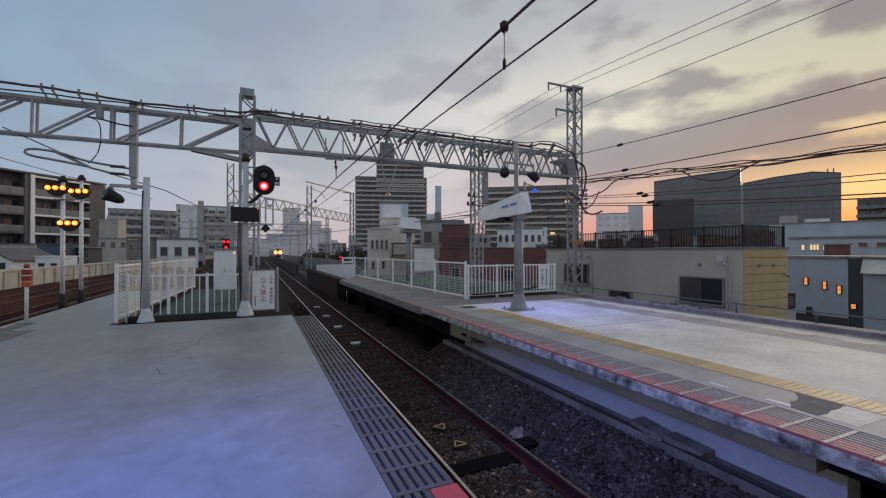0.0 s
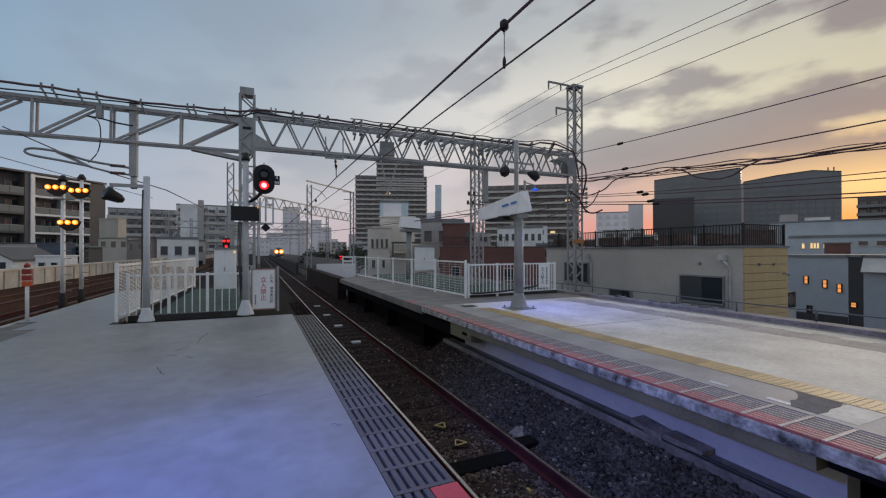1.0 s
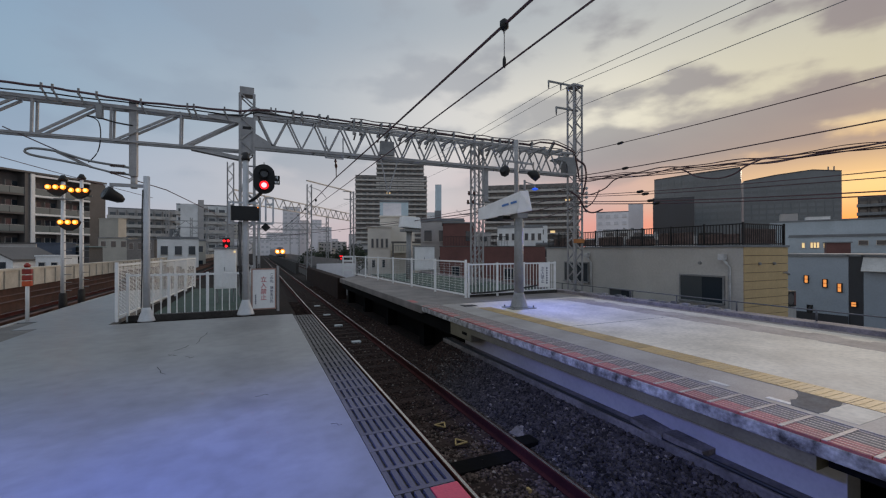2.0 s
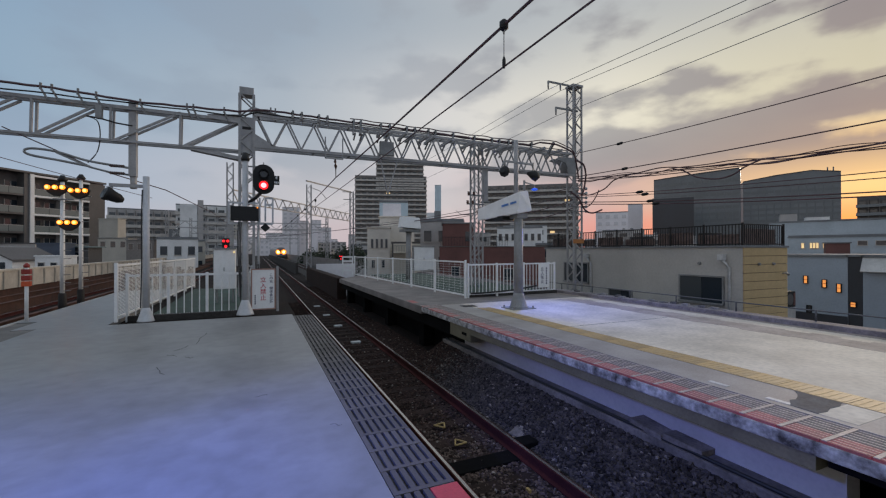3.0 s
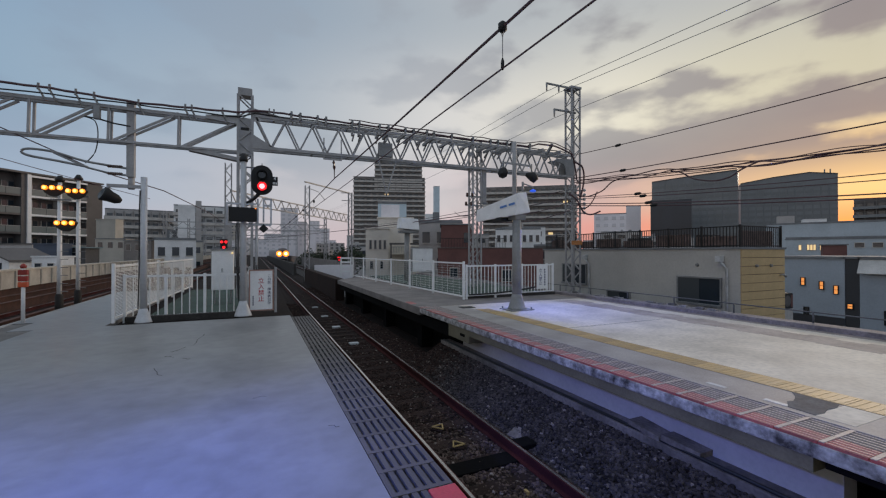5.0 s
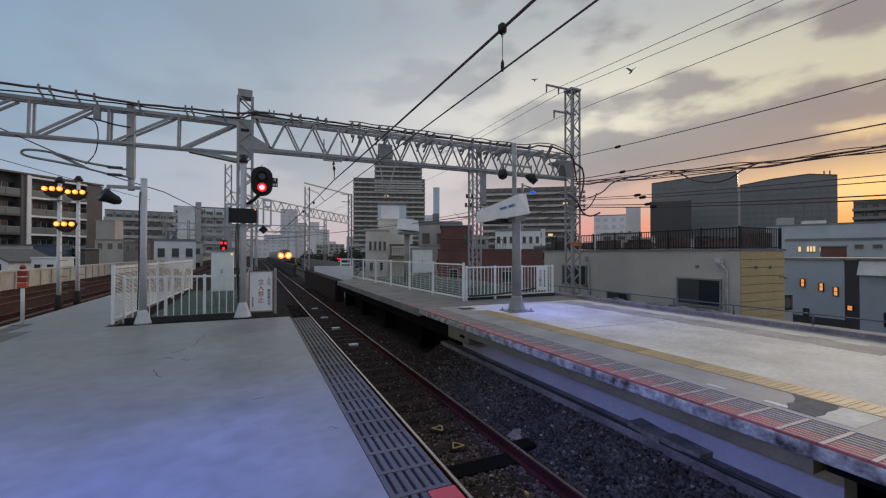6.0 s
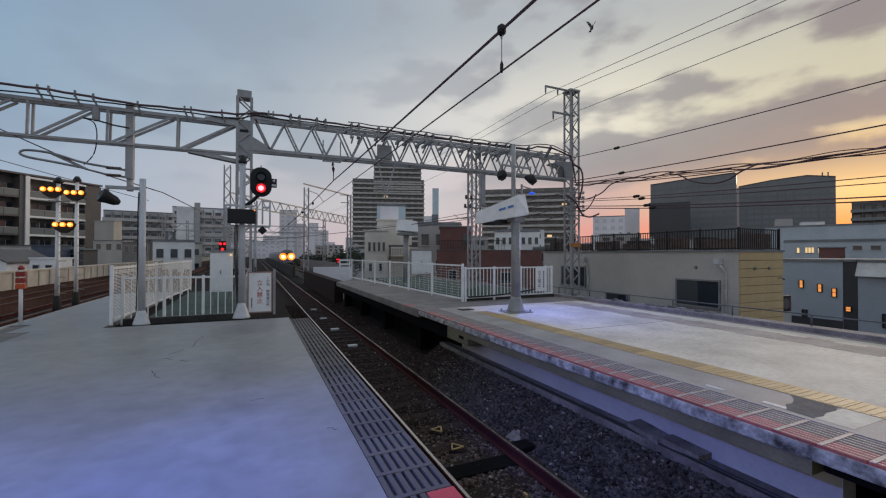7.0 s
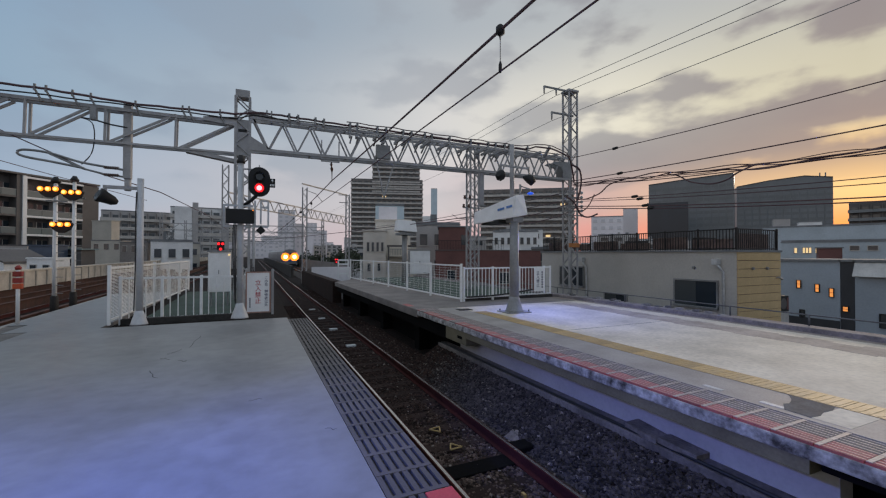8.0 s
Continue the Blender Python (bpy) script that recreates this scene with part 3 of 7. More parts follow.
    part("second_cable", tube(bmesh.new(), [(-13.5 + 0.5 * k, -0.27, (6.14 if k < 27 else 6.32) + 0.015 * math.sin(k * 1.7)) for k in range(55)], 0.022, 6), M_RUBBER, t)
    part("third_cable", tube(bmesh.new(), [(*feeder(3.2 + 0.4 * k)[:2], feeder(3.2 + 0.4 * k)[2] + 0.11 + 0.02 * math.sin(k * 2.1)) for k in range(26)], 0.02, 6), M_WIRE, t)
    # bracket arms that reach out over the near side, most with an upright tip and a cable clip
    for k, x in enumerate((1.15, 1.45, 2.05, 2.35, 3.3, 3.54, 4.22, 4.51, 5.08, 5.38, 5.92, 6.21, 6.96, 7.9, 8.71, 9.06, 9.5, 9.72, 10.65, 11.34, 12.27)):
        p = Vector(feeder(x))
        low = min(p.z - 0.16, 5.98)
        if x < 3.2:
            low = p.z - 0.12
        arm = part("bracket_arm", beam(bmesh.new(), (x + 0.06, -0.1, low + 0.03), (p.x, p.y - 0.04, low), 0.075, 0.10), M_STEEL, t)
        part("bracket_shoe", beam(bmesh.new(), (x + 0.05, -0.18, low - 0.22), (x + 0.05, -0.5 if x > 3.2 else -0.3, low - 0.03), 0.05, 0.05), M_STEEL, arm)
        if k < 19:
            part("bracket_tip", beam(bmesh.new(), (p.x, p.y, low - 0.04), (p.x + 0.02, p.y - 0.03, p.z + 0.10), 0.07, 0.06), M_STEEL_D, arm)
            part("cable_clip", tube(bmesh.new(), [(p.x - 0.05, p.y, p.z), (p.x + 0.06, p.y, p.z)], 0.052, 8), M_BLACKPAINT, arm)
    part("cable_stand", beam(bmesh.new(), (11.9, -0.9, 5.9), (11.9, -1.3, 6.3), 0.09, 0.10), M_STEEL_D, t)
    for x in (-9.4, -8.2, -7.0, -5.71, -5.46, -4.86, -4.43, -3.33, -2.08, -1.9, -1.01, 0.43, 0.58):
        z = float(np.interp(x, xs, zs))
        bm = beam(bmesh.new(), (x + 0.01, -0.31, z + 0.09), (x, -0.30, z - 0.10), 0.05, 0.05)
        if x < 0:
            beam(bm, (x, -0.30, z - 0.05), (x + 0.14, -0.22, z - 0.36), 0.04, 0.045)
        part("cable_clip", bm, M_STEEL_D, t)
    # hanger frame with its insulator, boxed V hanger
    for x in (2.3, 2.93):
        part("hanger", beam(bmesh.new(), (x, -0.24, 5.75), (x, -0.24, 4.98), 0.04, 0.04), M_STEEL, t)
    part("hanger_bar", beam(bmesh.new(), (2.28, -0.24, 4.98), (2.95, -0.24, 4.98), 0.04, 0.05), M_STEEL, t)
    part("insulator", tube(bmesh.new(), [(2.66, -0.2, 4.97), (2.66, -0.2, 4.86), (2.67, -0.2, 4.82), (2.68, -0.2, 4.72), (2.70, -0.1, 4.62), (2.72, 0, 4.34)], [0.02, 0.055, 0.025, 0.06, 0.02, 0.015], 8), M_PORC, t)
    bm = beam(bmesh.new(), (4.36, -0.3, 5.1), (4.66, -0.3, 3.75), 0.045, 0.05)
    beam(bm, (5.05, -0.3, 5.1), (4.66, -0.3, 3.75), 0.045, 0.05)
    part("vee_hanger", bm, M_STEEL, t)
    part("vee_box", bevelled(4.33, 4.87, -0.42, -0.24, 5.25, 5.78, 0.02), M_STEEL_D, t)
    # cross arms on the tall mast
    for z, x in ((9.58, 12.6), (8.4, 13.05)):
        bm = beam(bmesh.new(), (x, 0, z), (14.4, 0, z), 0.06, 0.08)
        tube(bm, [(x + 0.03, 0, z), (x + 0.03, 0, z - 0.35)], [0.05, 0.03], 8)
        tube(bm, [(x + 0.75, 0, z), (x + 0.75, 0, z - 0.3)], [0.05, 0.03], 8)
        part("cross_arm", bm, M_STEEL_D, t)
    return t


gantry()


# ---- buildings ----
BM = {
    "beige": mat("beige_render", (0.50, 0.47, 0.41), 0.85, var=0.2, grain=8, stain=0.25),
    "grey": mat("grey_render", (0.45, 0.43, 0.415), 0.85, var=0.2, grain=8, stain=0.25),
    "white": mat("white_render", (0.82, 0.82, 0.81), 0.8, var=0.16, grain=8, stain=0.3),
    "bluegrey": mat("blue_grey_siding", (0.36, 0.41, 0.46), 0.75, var=0.12, grain=10, stain=0.4),
    "dark": mat("dark_brown_cladding", (0.12, 0.11, 0.105), 0.7, var=0.25, grain=8, stain=0.3),
    "brick": mat("red_brown_cladding", (0.17, 0.075, 0.065), 0.75, var=0.25, grain=10, stain=0.5),
    "navy": mat("dark_glass_cladding", (0.035, 0.042, 0.053), 0.35, var=0.2, grain=3, stain=0.08),
    "slate": mat("slate_cladding", (0.185, 0.20, 0.208), 0.5, var=0.2, grain=3, stain=0.08),
    # Shade behind the balconies is put into this colour; one house wall shares it.
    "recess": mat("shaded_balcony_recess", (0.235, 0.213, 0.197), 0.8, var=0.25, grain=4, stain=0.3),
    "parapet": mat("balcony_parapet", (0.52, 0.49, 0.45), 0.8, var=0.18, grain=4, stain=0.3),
    # Distance haze is put into this wall colour; it serves nearer pale panels too.
    "haze": mat("haze_paled_wall", (0.84, 0.81, 0.83), 0.9, var=0.12, grain=2, stain=0.05),
    "paleblue": mat("pale_blue_panel", (0.56, 0.68, 0.74), 0.6, var=0.1, grain=4, stain=0.2),
    "roof": mat("flat_roof_sheet", (0.22, 0.23, 0.24), 0.85, var=0.25, grain=8, stain=0.4),
    "olive": mat("olive_siding", (0.50, 0.485, 0.45), 0.8, var=0.14, grain=12, stain=0.4),
    "ochre": mat("ochre_siding", (0.55, 0.40, 0.205), 0.75, var=0.14, grain=12, stain=0.6),
}


def house(name, corner, w, d, top, m, label, yaw=None, floors=0, bays=0, style="windows", lit=(), base=GROUND, parapet=0.35):
    """A flat-roofed block: its wall, roof edge, and the windows or balconies of the face towards the line."""
    if yaw is None:          # turned square to the line of sight from the platform end
        p = Vector((corner[0], corner[1], 0))
        q = p + Vector((math.cos(radians(24.04)), -math.sin(radians(24.04)), 0)) * w
        q = q.normalized() * p.length
        w, yaw = (q - p).length, math.degrees(math.atan2(q.y - p.y, q.x - p.x))
    t = thing(name, pose(corner[0], corner[1], base, 0, 0, yaw), label, "building", "buildings round the line")
    h = top - base
    if m in ("white", "grey", "beige", "brick") and top < 14:
        rng = random.Random(int(corner[0] * 10))
        for k in range(2):
            x, u, v = rng.uniform(0.1, 0.7) * w, rng.uniform(0.6, 1.4), rng.uniform(0.5, 1.2)
            part("roof_unit", bevelled(x, x + u, d * 0.3, d * 0.3 + u, h + parapet * 0.4, h + parapet + v, 0.03), BM[rng.choice(("white", "grey", "roof"))], t)
    part("wall", box(bmesh.new(), 0, w, 0, d, 0, h), BM[m], t)
    bm = box(bmesh.new(), -0.08, w + 0.08, -0.08, d + 0.08, h, h + parapet * 0.4)
    box(bm, 0, w, 0, 0.15, h + parapet * 0.4, h + parapet)
    part("roof", bm, BM["roof"], t)
    if not floors:
        return t
    fh = 3.0
    if style == "balcony":
        rail = mesh_of("balcony", box(box(bmesh.new(), -0.25, w + 0.25, -1.25, -1.12, 0, 1.05), -0.25, w + 0.25, -1.12, 0, 0, 0.16), BM["slate" if m == "dark" else "parapet"])
        pane = mesh_of("window", box(bmesh.new(), 0, w / bays * 0.62, -0.05, 0.02, 0.2, 2.1), M_PANE)
        glow = pane.copy()
        glow.materials[0] = M_WARMW
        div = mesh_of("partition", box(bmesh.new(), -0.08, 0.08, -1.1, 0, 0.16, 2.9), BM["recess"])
        for f in range(floors):
            z = h - 0.35 - fh * (f + 1)
            piece("balcony", rail, t, pose(0, 0, z))
            for b in range(bays):
                piece("window", glow if (f, b) in lit else pane, t, pose(w / bays * (b + 0.19), 0, z))
                if b:
                    piece("partition", div, t, pose(w / bays * b, 0, z))
    else:
        ww = w / bays * 0.5
        pane = mesh_of("window", box(bmesh.new(), 0, ww, -0.06, 0.02, 0, 1.25), M_HAZEPANE if m == "haze" else M_SLATEPANE if m == "slate" else M_GLASS)
        sill = mesh_of("sill", box(bmesh.new(), -0.08, ww + 0.08, -0.14, 0.0, -0.1, 0), BM["parapet"])
        warm = pane.copy()
        warm.materials[0] = M_WARMW
        for f in range(floors):
            z = h - 2.3 - fh * f
            for b in range(bays):
                x = w / bays * (b + 0.25)
                win = piece("window", warm if (f, b) in lit else pane, t, pose(x, 0, z))
                piece("sill", sill, win, pose(0, 0, 0))
    return t


def apartment_block():
    """Five storeys of glazed balconies, a white fin between two bays and a brown end tower."""
    t = thing("apartment_block", pose(-33.96, 88.1, GROUND, 0, 0, 52), "grey-brown apartment block with glazed white balconies", "building", "buildings round the line")
    g = -GROUND
    part("wall", box(bmesh.new(), -9.0, 8.6, 0, 11, 0, 13.9 + g), BM["dark"], t)
    part("end_tower", box(bmesh.new(), 8.62, 11.4, -1.5, 11, 0, 13.75 + g), BM["dark"], t)
    part("roof", bevelled(-9.2, 11.5, -1.75, 11.2, 13.9 + g, 14.2 + g, 0.04), BM["dark"], t)
    part("white_fin", bevelled(-0.25, 0.3, -1.75, 0, 0, 13.85 + g, 0.02), BM["white"], t)
    part("dark_fin", box(bmesh.new(), -0.95, -0.25, -1.55, 0, 0, 13.88 + g), BM["dark"], t)
    part("top_frame", box(bmesh.new(), 0.3, 8.6, -1.75, -1.55, 13.45 + g, 13.75 + g), BM["white"], t)
    slab = mesh_of("balcony", bevelled(0.3, 8.6, -1.7, 0, -0.16, 0.14, 0.015), BM["white"])
    side = mesh_of("balcony", bevelled(-9.0, -0.95, -1.5, 0, -0.14, 0.14, 0.015), BM["dark"])
    rail = mesh_of("glass_balustrade", box(bmesh.new(), 0, 2.0, -0.03, 0.03, 0.16, 1.12), M_BALUSTER)
    cap = mesh_of("handrail", box(bmesh.new(), 0, 2.05, -0.04, 0.04, 1.12, 1.18), M_STEEL)
    win = mesh_of("window", box(bmesh.new(), 0, 1.5, -0.04, 0.02, 0.2, 2.15), M_GLASS)
    edge = mesh_of("window_frame", box(box(bmesh.new(), -0.08, 0.0, -0.07, 0.02, 0.2, 2.23), 0.72, 0.78, -0.07, -0.041, 0.2, 2.15), BM["parapet"])
    div = mesh_of("partition", box(bmesh.new(), -0.05, 0.05, -1.5, 0, 0.15, 2.7), BM["grey"])
    for k in range(6):
        z = 10.4 - 2.95 * k + g
        if z < 0:
            break
        for x0, me, n in ((0.35, slab, 4), (-9.0, side, 4)):
            deck = piece("balcony", me, t, pose(0, 0, z))
            for b in range(n):
                x = x0 + 2.06 * b
                pane = piece("glass_balustrade", rail, deck, pose(x, -1.62 if x0 > 0 else -1.44, 0))
                piece("handrail", cap, t, pose(x, -1.62 if x0 > 0 else -1.44, z))
                w = piece("window", win, t, pose(x + 0.3, 0, z))
                piece("window_frame", edge, w, pose(0, 0, 0))
                if b % 2 == 0 and b:
                    piece("partition", div, t, pose(x, 0, z))


apartment_block()


def trackside_hut(name, a, b, depth, top, m, roof, label, overhang=0.1, windows=0):
    """A low building behind the barrier: its front runs from a to b, with a roof sheet and small windows."""
    a, b = Vector((*a, 0)), Vector((*b, 0))
    w = (b - a).length
    t = thing(name, pose(a.x, a.y, GROUND, 0, 0, math.degrees(math.atan2(b.y - a.y, b.x - a.x))), label, "building", "buildings round the line")
    h = top - GROUND
    part("wall", box(bmesh.new(), 0, w, 0, depth, 0, h), BM[m], t)
    part("roof", bevelled(-overhang, w + overhang, -overhang, depth + overhang, h, h + 0.12, 0.02), BM[roof], t)
    for k in range(windows):
        x = w * (k + 0.3) / windows
        win = part("window_frame", box(bmesh.new(), x - 0.05, x + w / windows * 0.45 + 0.05, -0.05, 0.02, h - 1.45, h - 0.45), BM["parapet"], t)
        part("pane", box(bmesh.new(), x, x + w / windows * 0.45, -0.07, -0.04, h - 1.4, h - 0.5), M_GLASS, win)
    return t


BM["screen"] = mat("dark_brown_backing", (0.19, 0.135, 0.12), 0.7, var=0.35, grain=6, stain=3)
BM["navyroof"] = mat("navy_sheet", (0.06, 0.085, 0.13), 0.6, var=0.2, grain=8, stain=0.8)
BM["teal"] = mat("teal_grey_sheet", (0.20, 0.27, 0.28), 0.6, var=0.2, grain=8, stain=0.8)
# The haze before the low blocks is put into this dulled blue-white.
BM["dimwhite"] = mat("haze_dulled_white_wall", (0.44, 0.50, 0.54), 0.8, var=0.15, grain=4, stain=0.2)
trackside_hut("dark_roof_hall", (-26.5, 60.5), (-21.6, 58.3), 2, 2.35, "grey", "dark", "low hall with a dark roof behind the barrier", 0.15, 3)
trackside_hut("navy_hut", (-20.5, 55.6), (-18.2, 54.5), 1.6, 2.3, "navyroof", "navyroof", "navy sheet-clad hut behind the barrier")
trackside_hut("white_kiosk", (-16.7, 45.05), (-14.8, 44.2), 1.6, 1.1, "white", "white", "small white kiosk behind the barrier", 0.06, 2)
trackside_hut("teal_hut", (-18.4, 56.8), (-16.4, 55.9), 1.8, 1.95, "dark", "teal", "dark hut with a teal-grey roof behind the barrier", 0.25, 1)
trackside_hut("grey_house", (-17.8, 76.0), (-14.1, 74.3), 1.8, 3.2, "recess", "roof", "grey-brown house with dark windows", 0.1, 3)
trackside_hut("cream_annex", (-23.2, 83.2), (-18.8, 81.2), 2, 3.6, "beige", "roof", "low cream annex with dark windows", 0.1, 3)
trackside_hut("office_block", (-24.45, 88.1), (-21.5, 86.8), 1.8, 7.0, "beige", "beige", "small beige block beside the apartments", 0.08)
house("long_apartment_block", (-45.9, 173.8), 24.0, 4, 16.0, "grey", "long grey apartment block with open balconies", floors=6, bays=8, style="balcony")
SB = house("slab_block", (-24.4, 161.1), 16.6, 6, 16.9, "white", "pale slab apartment block with a stair tower", floors=6, bays=5, style="balcony")
for x in (6.2, 15.2):
    part("stair_tower", box(bmesh.new(), x, x + 1.7, -1.6, 1, 0, 26.6 if x < 10 else 25.6), BM["grey"], SB)
part("plain_bay", box(bmesh.new(), 1.2, 6.1, -1.4, 0, 0, 25.1), BM["white"], SB)
house("low_house", (-13.2, 71.6), 6.0, 3, 3.3, "white", "small white flat-roofed house by the line", floors=2, bays=3)
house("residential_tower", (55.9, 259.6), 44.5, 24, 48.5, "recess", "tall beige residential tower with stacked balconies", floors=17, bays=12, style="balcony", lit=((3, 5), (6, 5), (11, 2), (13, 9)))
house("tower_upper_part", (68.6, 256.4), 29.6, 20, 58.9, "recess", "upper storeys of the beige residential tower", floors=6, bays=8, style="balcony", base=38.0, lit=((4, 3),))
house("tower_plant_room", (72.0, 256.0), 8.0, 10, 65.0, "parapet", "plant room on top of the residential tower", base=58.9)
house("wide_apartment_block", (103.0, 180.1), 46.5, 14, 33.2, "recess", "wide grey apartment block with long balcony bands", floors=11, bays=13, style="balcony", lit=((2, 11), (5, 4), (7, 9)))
house("slim_tower", (156.0, 368.4), 6.0, 8, 64.5, "paleblue", "slim pale tower in the distance")
house("pale_annex", (18.8, 68.3), 4.8, 6, 9.7, "paleblue", "pale blue-grey block behind the white house")
house("grey_house", (17.2, 44.9), 5.0, 7, 4.9, "grey", "dark grey house with small windows", floors=2, bays=3)
house("low_white_block", (42.1, 68.8), 8.7, 9, 5.8, "white", "low white block with a strip of windows", floors=2, bays=7)
def office_tower(name, corner, yaw, w, d, tops, label):
    """A dark office slab whose roofline rises along its face: tops are (share of the width, height)."""
    t = thing(name, pose(corner[0], corner[1], GROUND, 0, 0, yaw), label, "building", "buildings round the line")
    ring = [(0, 0), (w, 0)] + [(w * s, z - GROUND) for s, z in reversed(tops)]
    part("wall", profile(bmesh.new(), ring, 0, d), BM["slate"], t)
    for (s0, z0), (s1, z1) in zip(tops, tops[1:]):
        part("roof_edge", beam(bmesh.new(), (w * s0, 0.3, z0 - GROUND + 0.2), (w * s1, 0.3, z1 - GROUND + 0.2), 1.0, 0.5), BM["navy"], t)
    low = min(z for s, z in tops) - GROUND
    bays = 12
    pane = mesh_of("window", box(bmesh.new(), 0, w / bays * 0.8, -0.1, 0.02, 0, 1.5), M_SLATEPANE)
    fin = mesh_of("mullion", box(bmesh.new(), -0.08, 0.08, -0.12, 0.02, 0, low - 1.5), BM["slate"])
    for b in range(bays):
        piece("mullion", fin, t, pose(w / bays * b + 0.1, 0, 0))
        for f in range(11):
            piece("window", pane, t, pose(w / bays * (b + 0.12), 0, low - 4.0 - 3.4 * f))
    return t


office_tower("glass_office_tower", (204.4, 166.0), -62.9, 39.7, 6, ((0, 40.8), (0.55, 42.2), (1.0, 43.0)), "dark office tower against the sunset")
house("glass_office_podium", (174.6, 142.6), 20.0, 10, 26.3, "navy", "dark lower wing of the office tower")
OT = office_tower("second_office_tower", (266.4, 154.8), -50.6, 44.5, 18, ((0, 42.4), (0.35, 45.0), (0.72, 46.6), (1.0, 45.0)), "second dark office tower with a curved roofline")
for x in (39.5, 42.0):
    part("roof_aerial", box(bmesh.new(), x, x + 0.5, 3, 3.5, 52.5, 56.5), BM["slate"], OT)
house("round_tower", (197.4, 76.2), 26.0, 20, 20.1, "dark", "dark residential tower against the glow", floors=6, bays=6, style="balcony")
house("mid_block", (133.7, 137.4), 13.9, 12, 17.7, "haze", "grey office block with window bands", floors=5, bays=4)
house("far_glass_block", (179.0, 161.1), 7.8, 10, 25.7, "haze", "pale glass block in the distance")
house("white_factory", (100.7, 53.3), 33.0, 14, 7.3, "dimwhite", "dim blue-white low block")
ROW = house("white_rowhouse", (69.6, 34.4), 22.0, 12, 3.3, "dimwhite", "blue-white row of low houses with lit windows")



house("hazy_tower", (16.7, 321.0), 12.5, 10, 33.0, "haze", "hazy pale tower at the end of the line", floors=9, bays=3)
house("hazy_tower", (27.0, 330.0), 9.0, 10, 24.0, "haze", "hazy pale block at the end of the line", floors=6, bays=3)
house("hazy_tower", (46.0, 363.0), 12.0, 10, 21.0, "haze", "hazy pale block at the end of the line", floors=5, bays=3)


def gable_house(x, y, w, d, eave, ridge, yaw):
    t = thing("gable_house", pose(x, y, GROUND, 0, 0, yaw), "small white house with a dark tiled gable roof", "house", "buildings round the line")
    e, r = eave - GROUND, ridge - GROUND
    bm = bmesh.new()
    v = [bm.verts.new(p) for p in ((0, 0, 0), (w, 0, 0), (w, 0, e), (w / 2, 0, r), (0, 0, e), (0, d, 0), (w, d, 0), (w, d, e), (w / 2, d, r), (0, d, e))]
    for f in ((0, 1, 2, 3, 4), (9, 8, 7, 6, 5), (0, 5, 6, 1), (1, 6, 7, 2), (4, 9, 5, 0)):
        bm.faces.new([v[i] for i in f])
    part("wall", bm, BM["white"], t)
    for s in (0, 1):
        a, m = (Vector((-0.3, 0, e - 0.2)), Vector((w / 2, 0, r + 0.05))) if s == 0 else (Vector((w + 0.3, 0, e - 0.2)), Vector((w / 2, 0, r + 0.05)))
        bm = bmesh.new()
        q = [bm.verts.new(p + o) for o in (Vector((0, 0, 0)), Vector((0, 0, 0.14))) for p in (a + Vector((0, -0.3, 0)), m + Vector((0, -0.3, 0)), m + Vector((0, d + 0.3, 0)), a + Vector((0, d + 0.3, 0)))]
        for f in ((3, 2, 1, 0), (4, 5, 6, 7), (0, 1, 5, 4), (1, 2, 6, 5), (2, 3, 7, 6), (3, 0, 4, 7)):
            bm.faces.new([q[i] for i in f])
        part("roof", bm, BM["dark"], t)
    part("window", box(bmesh.new(), w * 0.55, w * 0.85, -0.05, 0.02, e - 1.2, e - 0.3), M_GLASS, t)
    return t


gable_house(-23.3, 50.3, 4.2, 4, 0.9, 1.75, -25)


def windows_on(t, rows, m=None):
    """Framed windows on the face y = 0 of a house: x, z, width, height."""
    for x, z, w, h in rows:
        bm = box(bmesh.new(), x - 0.06, x, -0.08, 0.02, z - 0.06, z + h + 0.06)
        box(bm, x + w, x + w + 0.06, -0.08, 0.02, z - 0.06, z + h + 0.06)
        box(bm, x, x + w, -0.08, 0.02, z + h, z + h + 0.06)
        box(bm, x - 0.1, x + w + 0.1, -0.12, 0.02, z - 0.12, z - 0.06)
        win = part("window", bm, BM["parapet"], t)
        part("pane", box(bmesh.new(), x, x + w, -0.03, 0.01, z - 0.06, z + h), m or M_GLASS, win)


g = -GROUND
windows_on(ROW, [(1.45, 1.9 + g, 0.26, 0.62), (2.35, 1.9 + g, 0.22, 0.66), (2.68, 1.9 + g, 0.22, 0.66), (3.01, 1.9 + g, 0.22, 0.66), (3.7, 1.9 + g, 0.2, 0.62), (5.85, 1.9 + g, 0.24, 0.62)], M_WARMW)
windows_on(ROW, [(7.1, 2.25 + g, 0.85, 0.5), (8.75, 2.25 + g, 0.9, 0.5)])


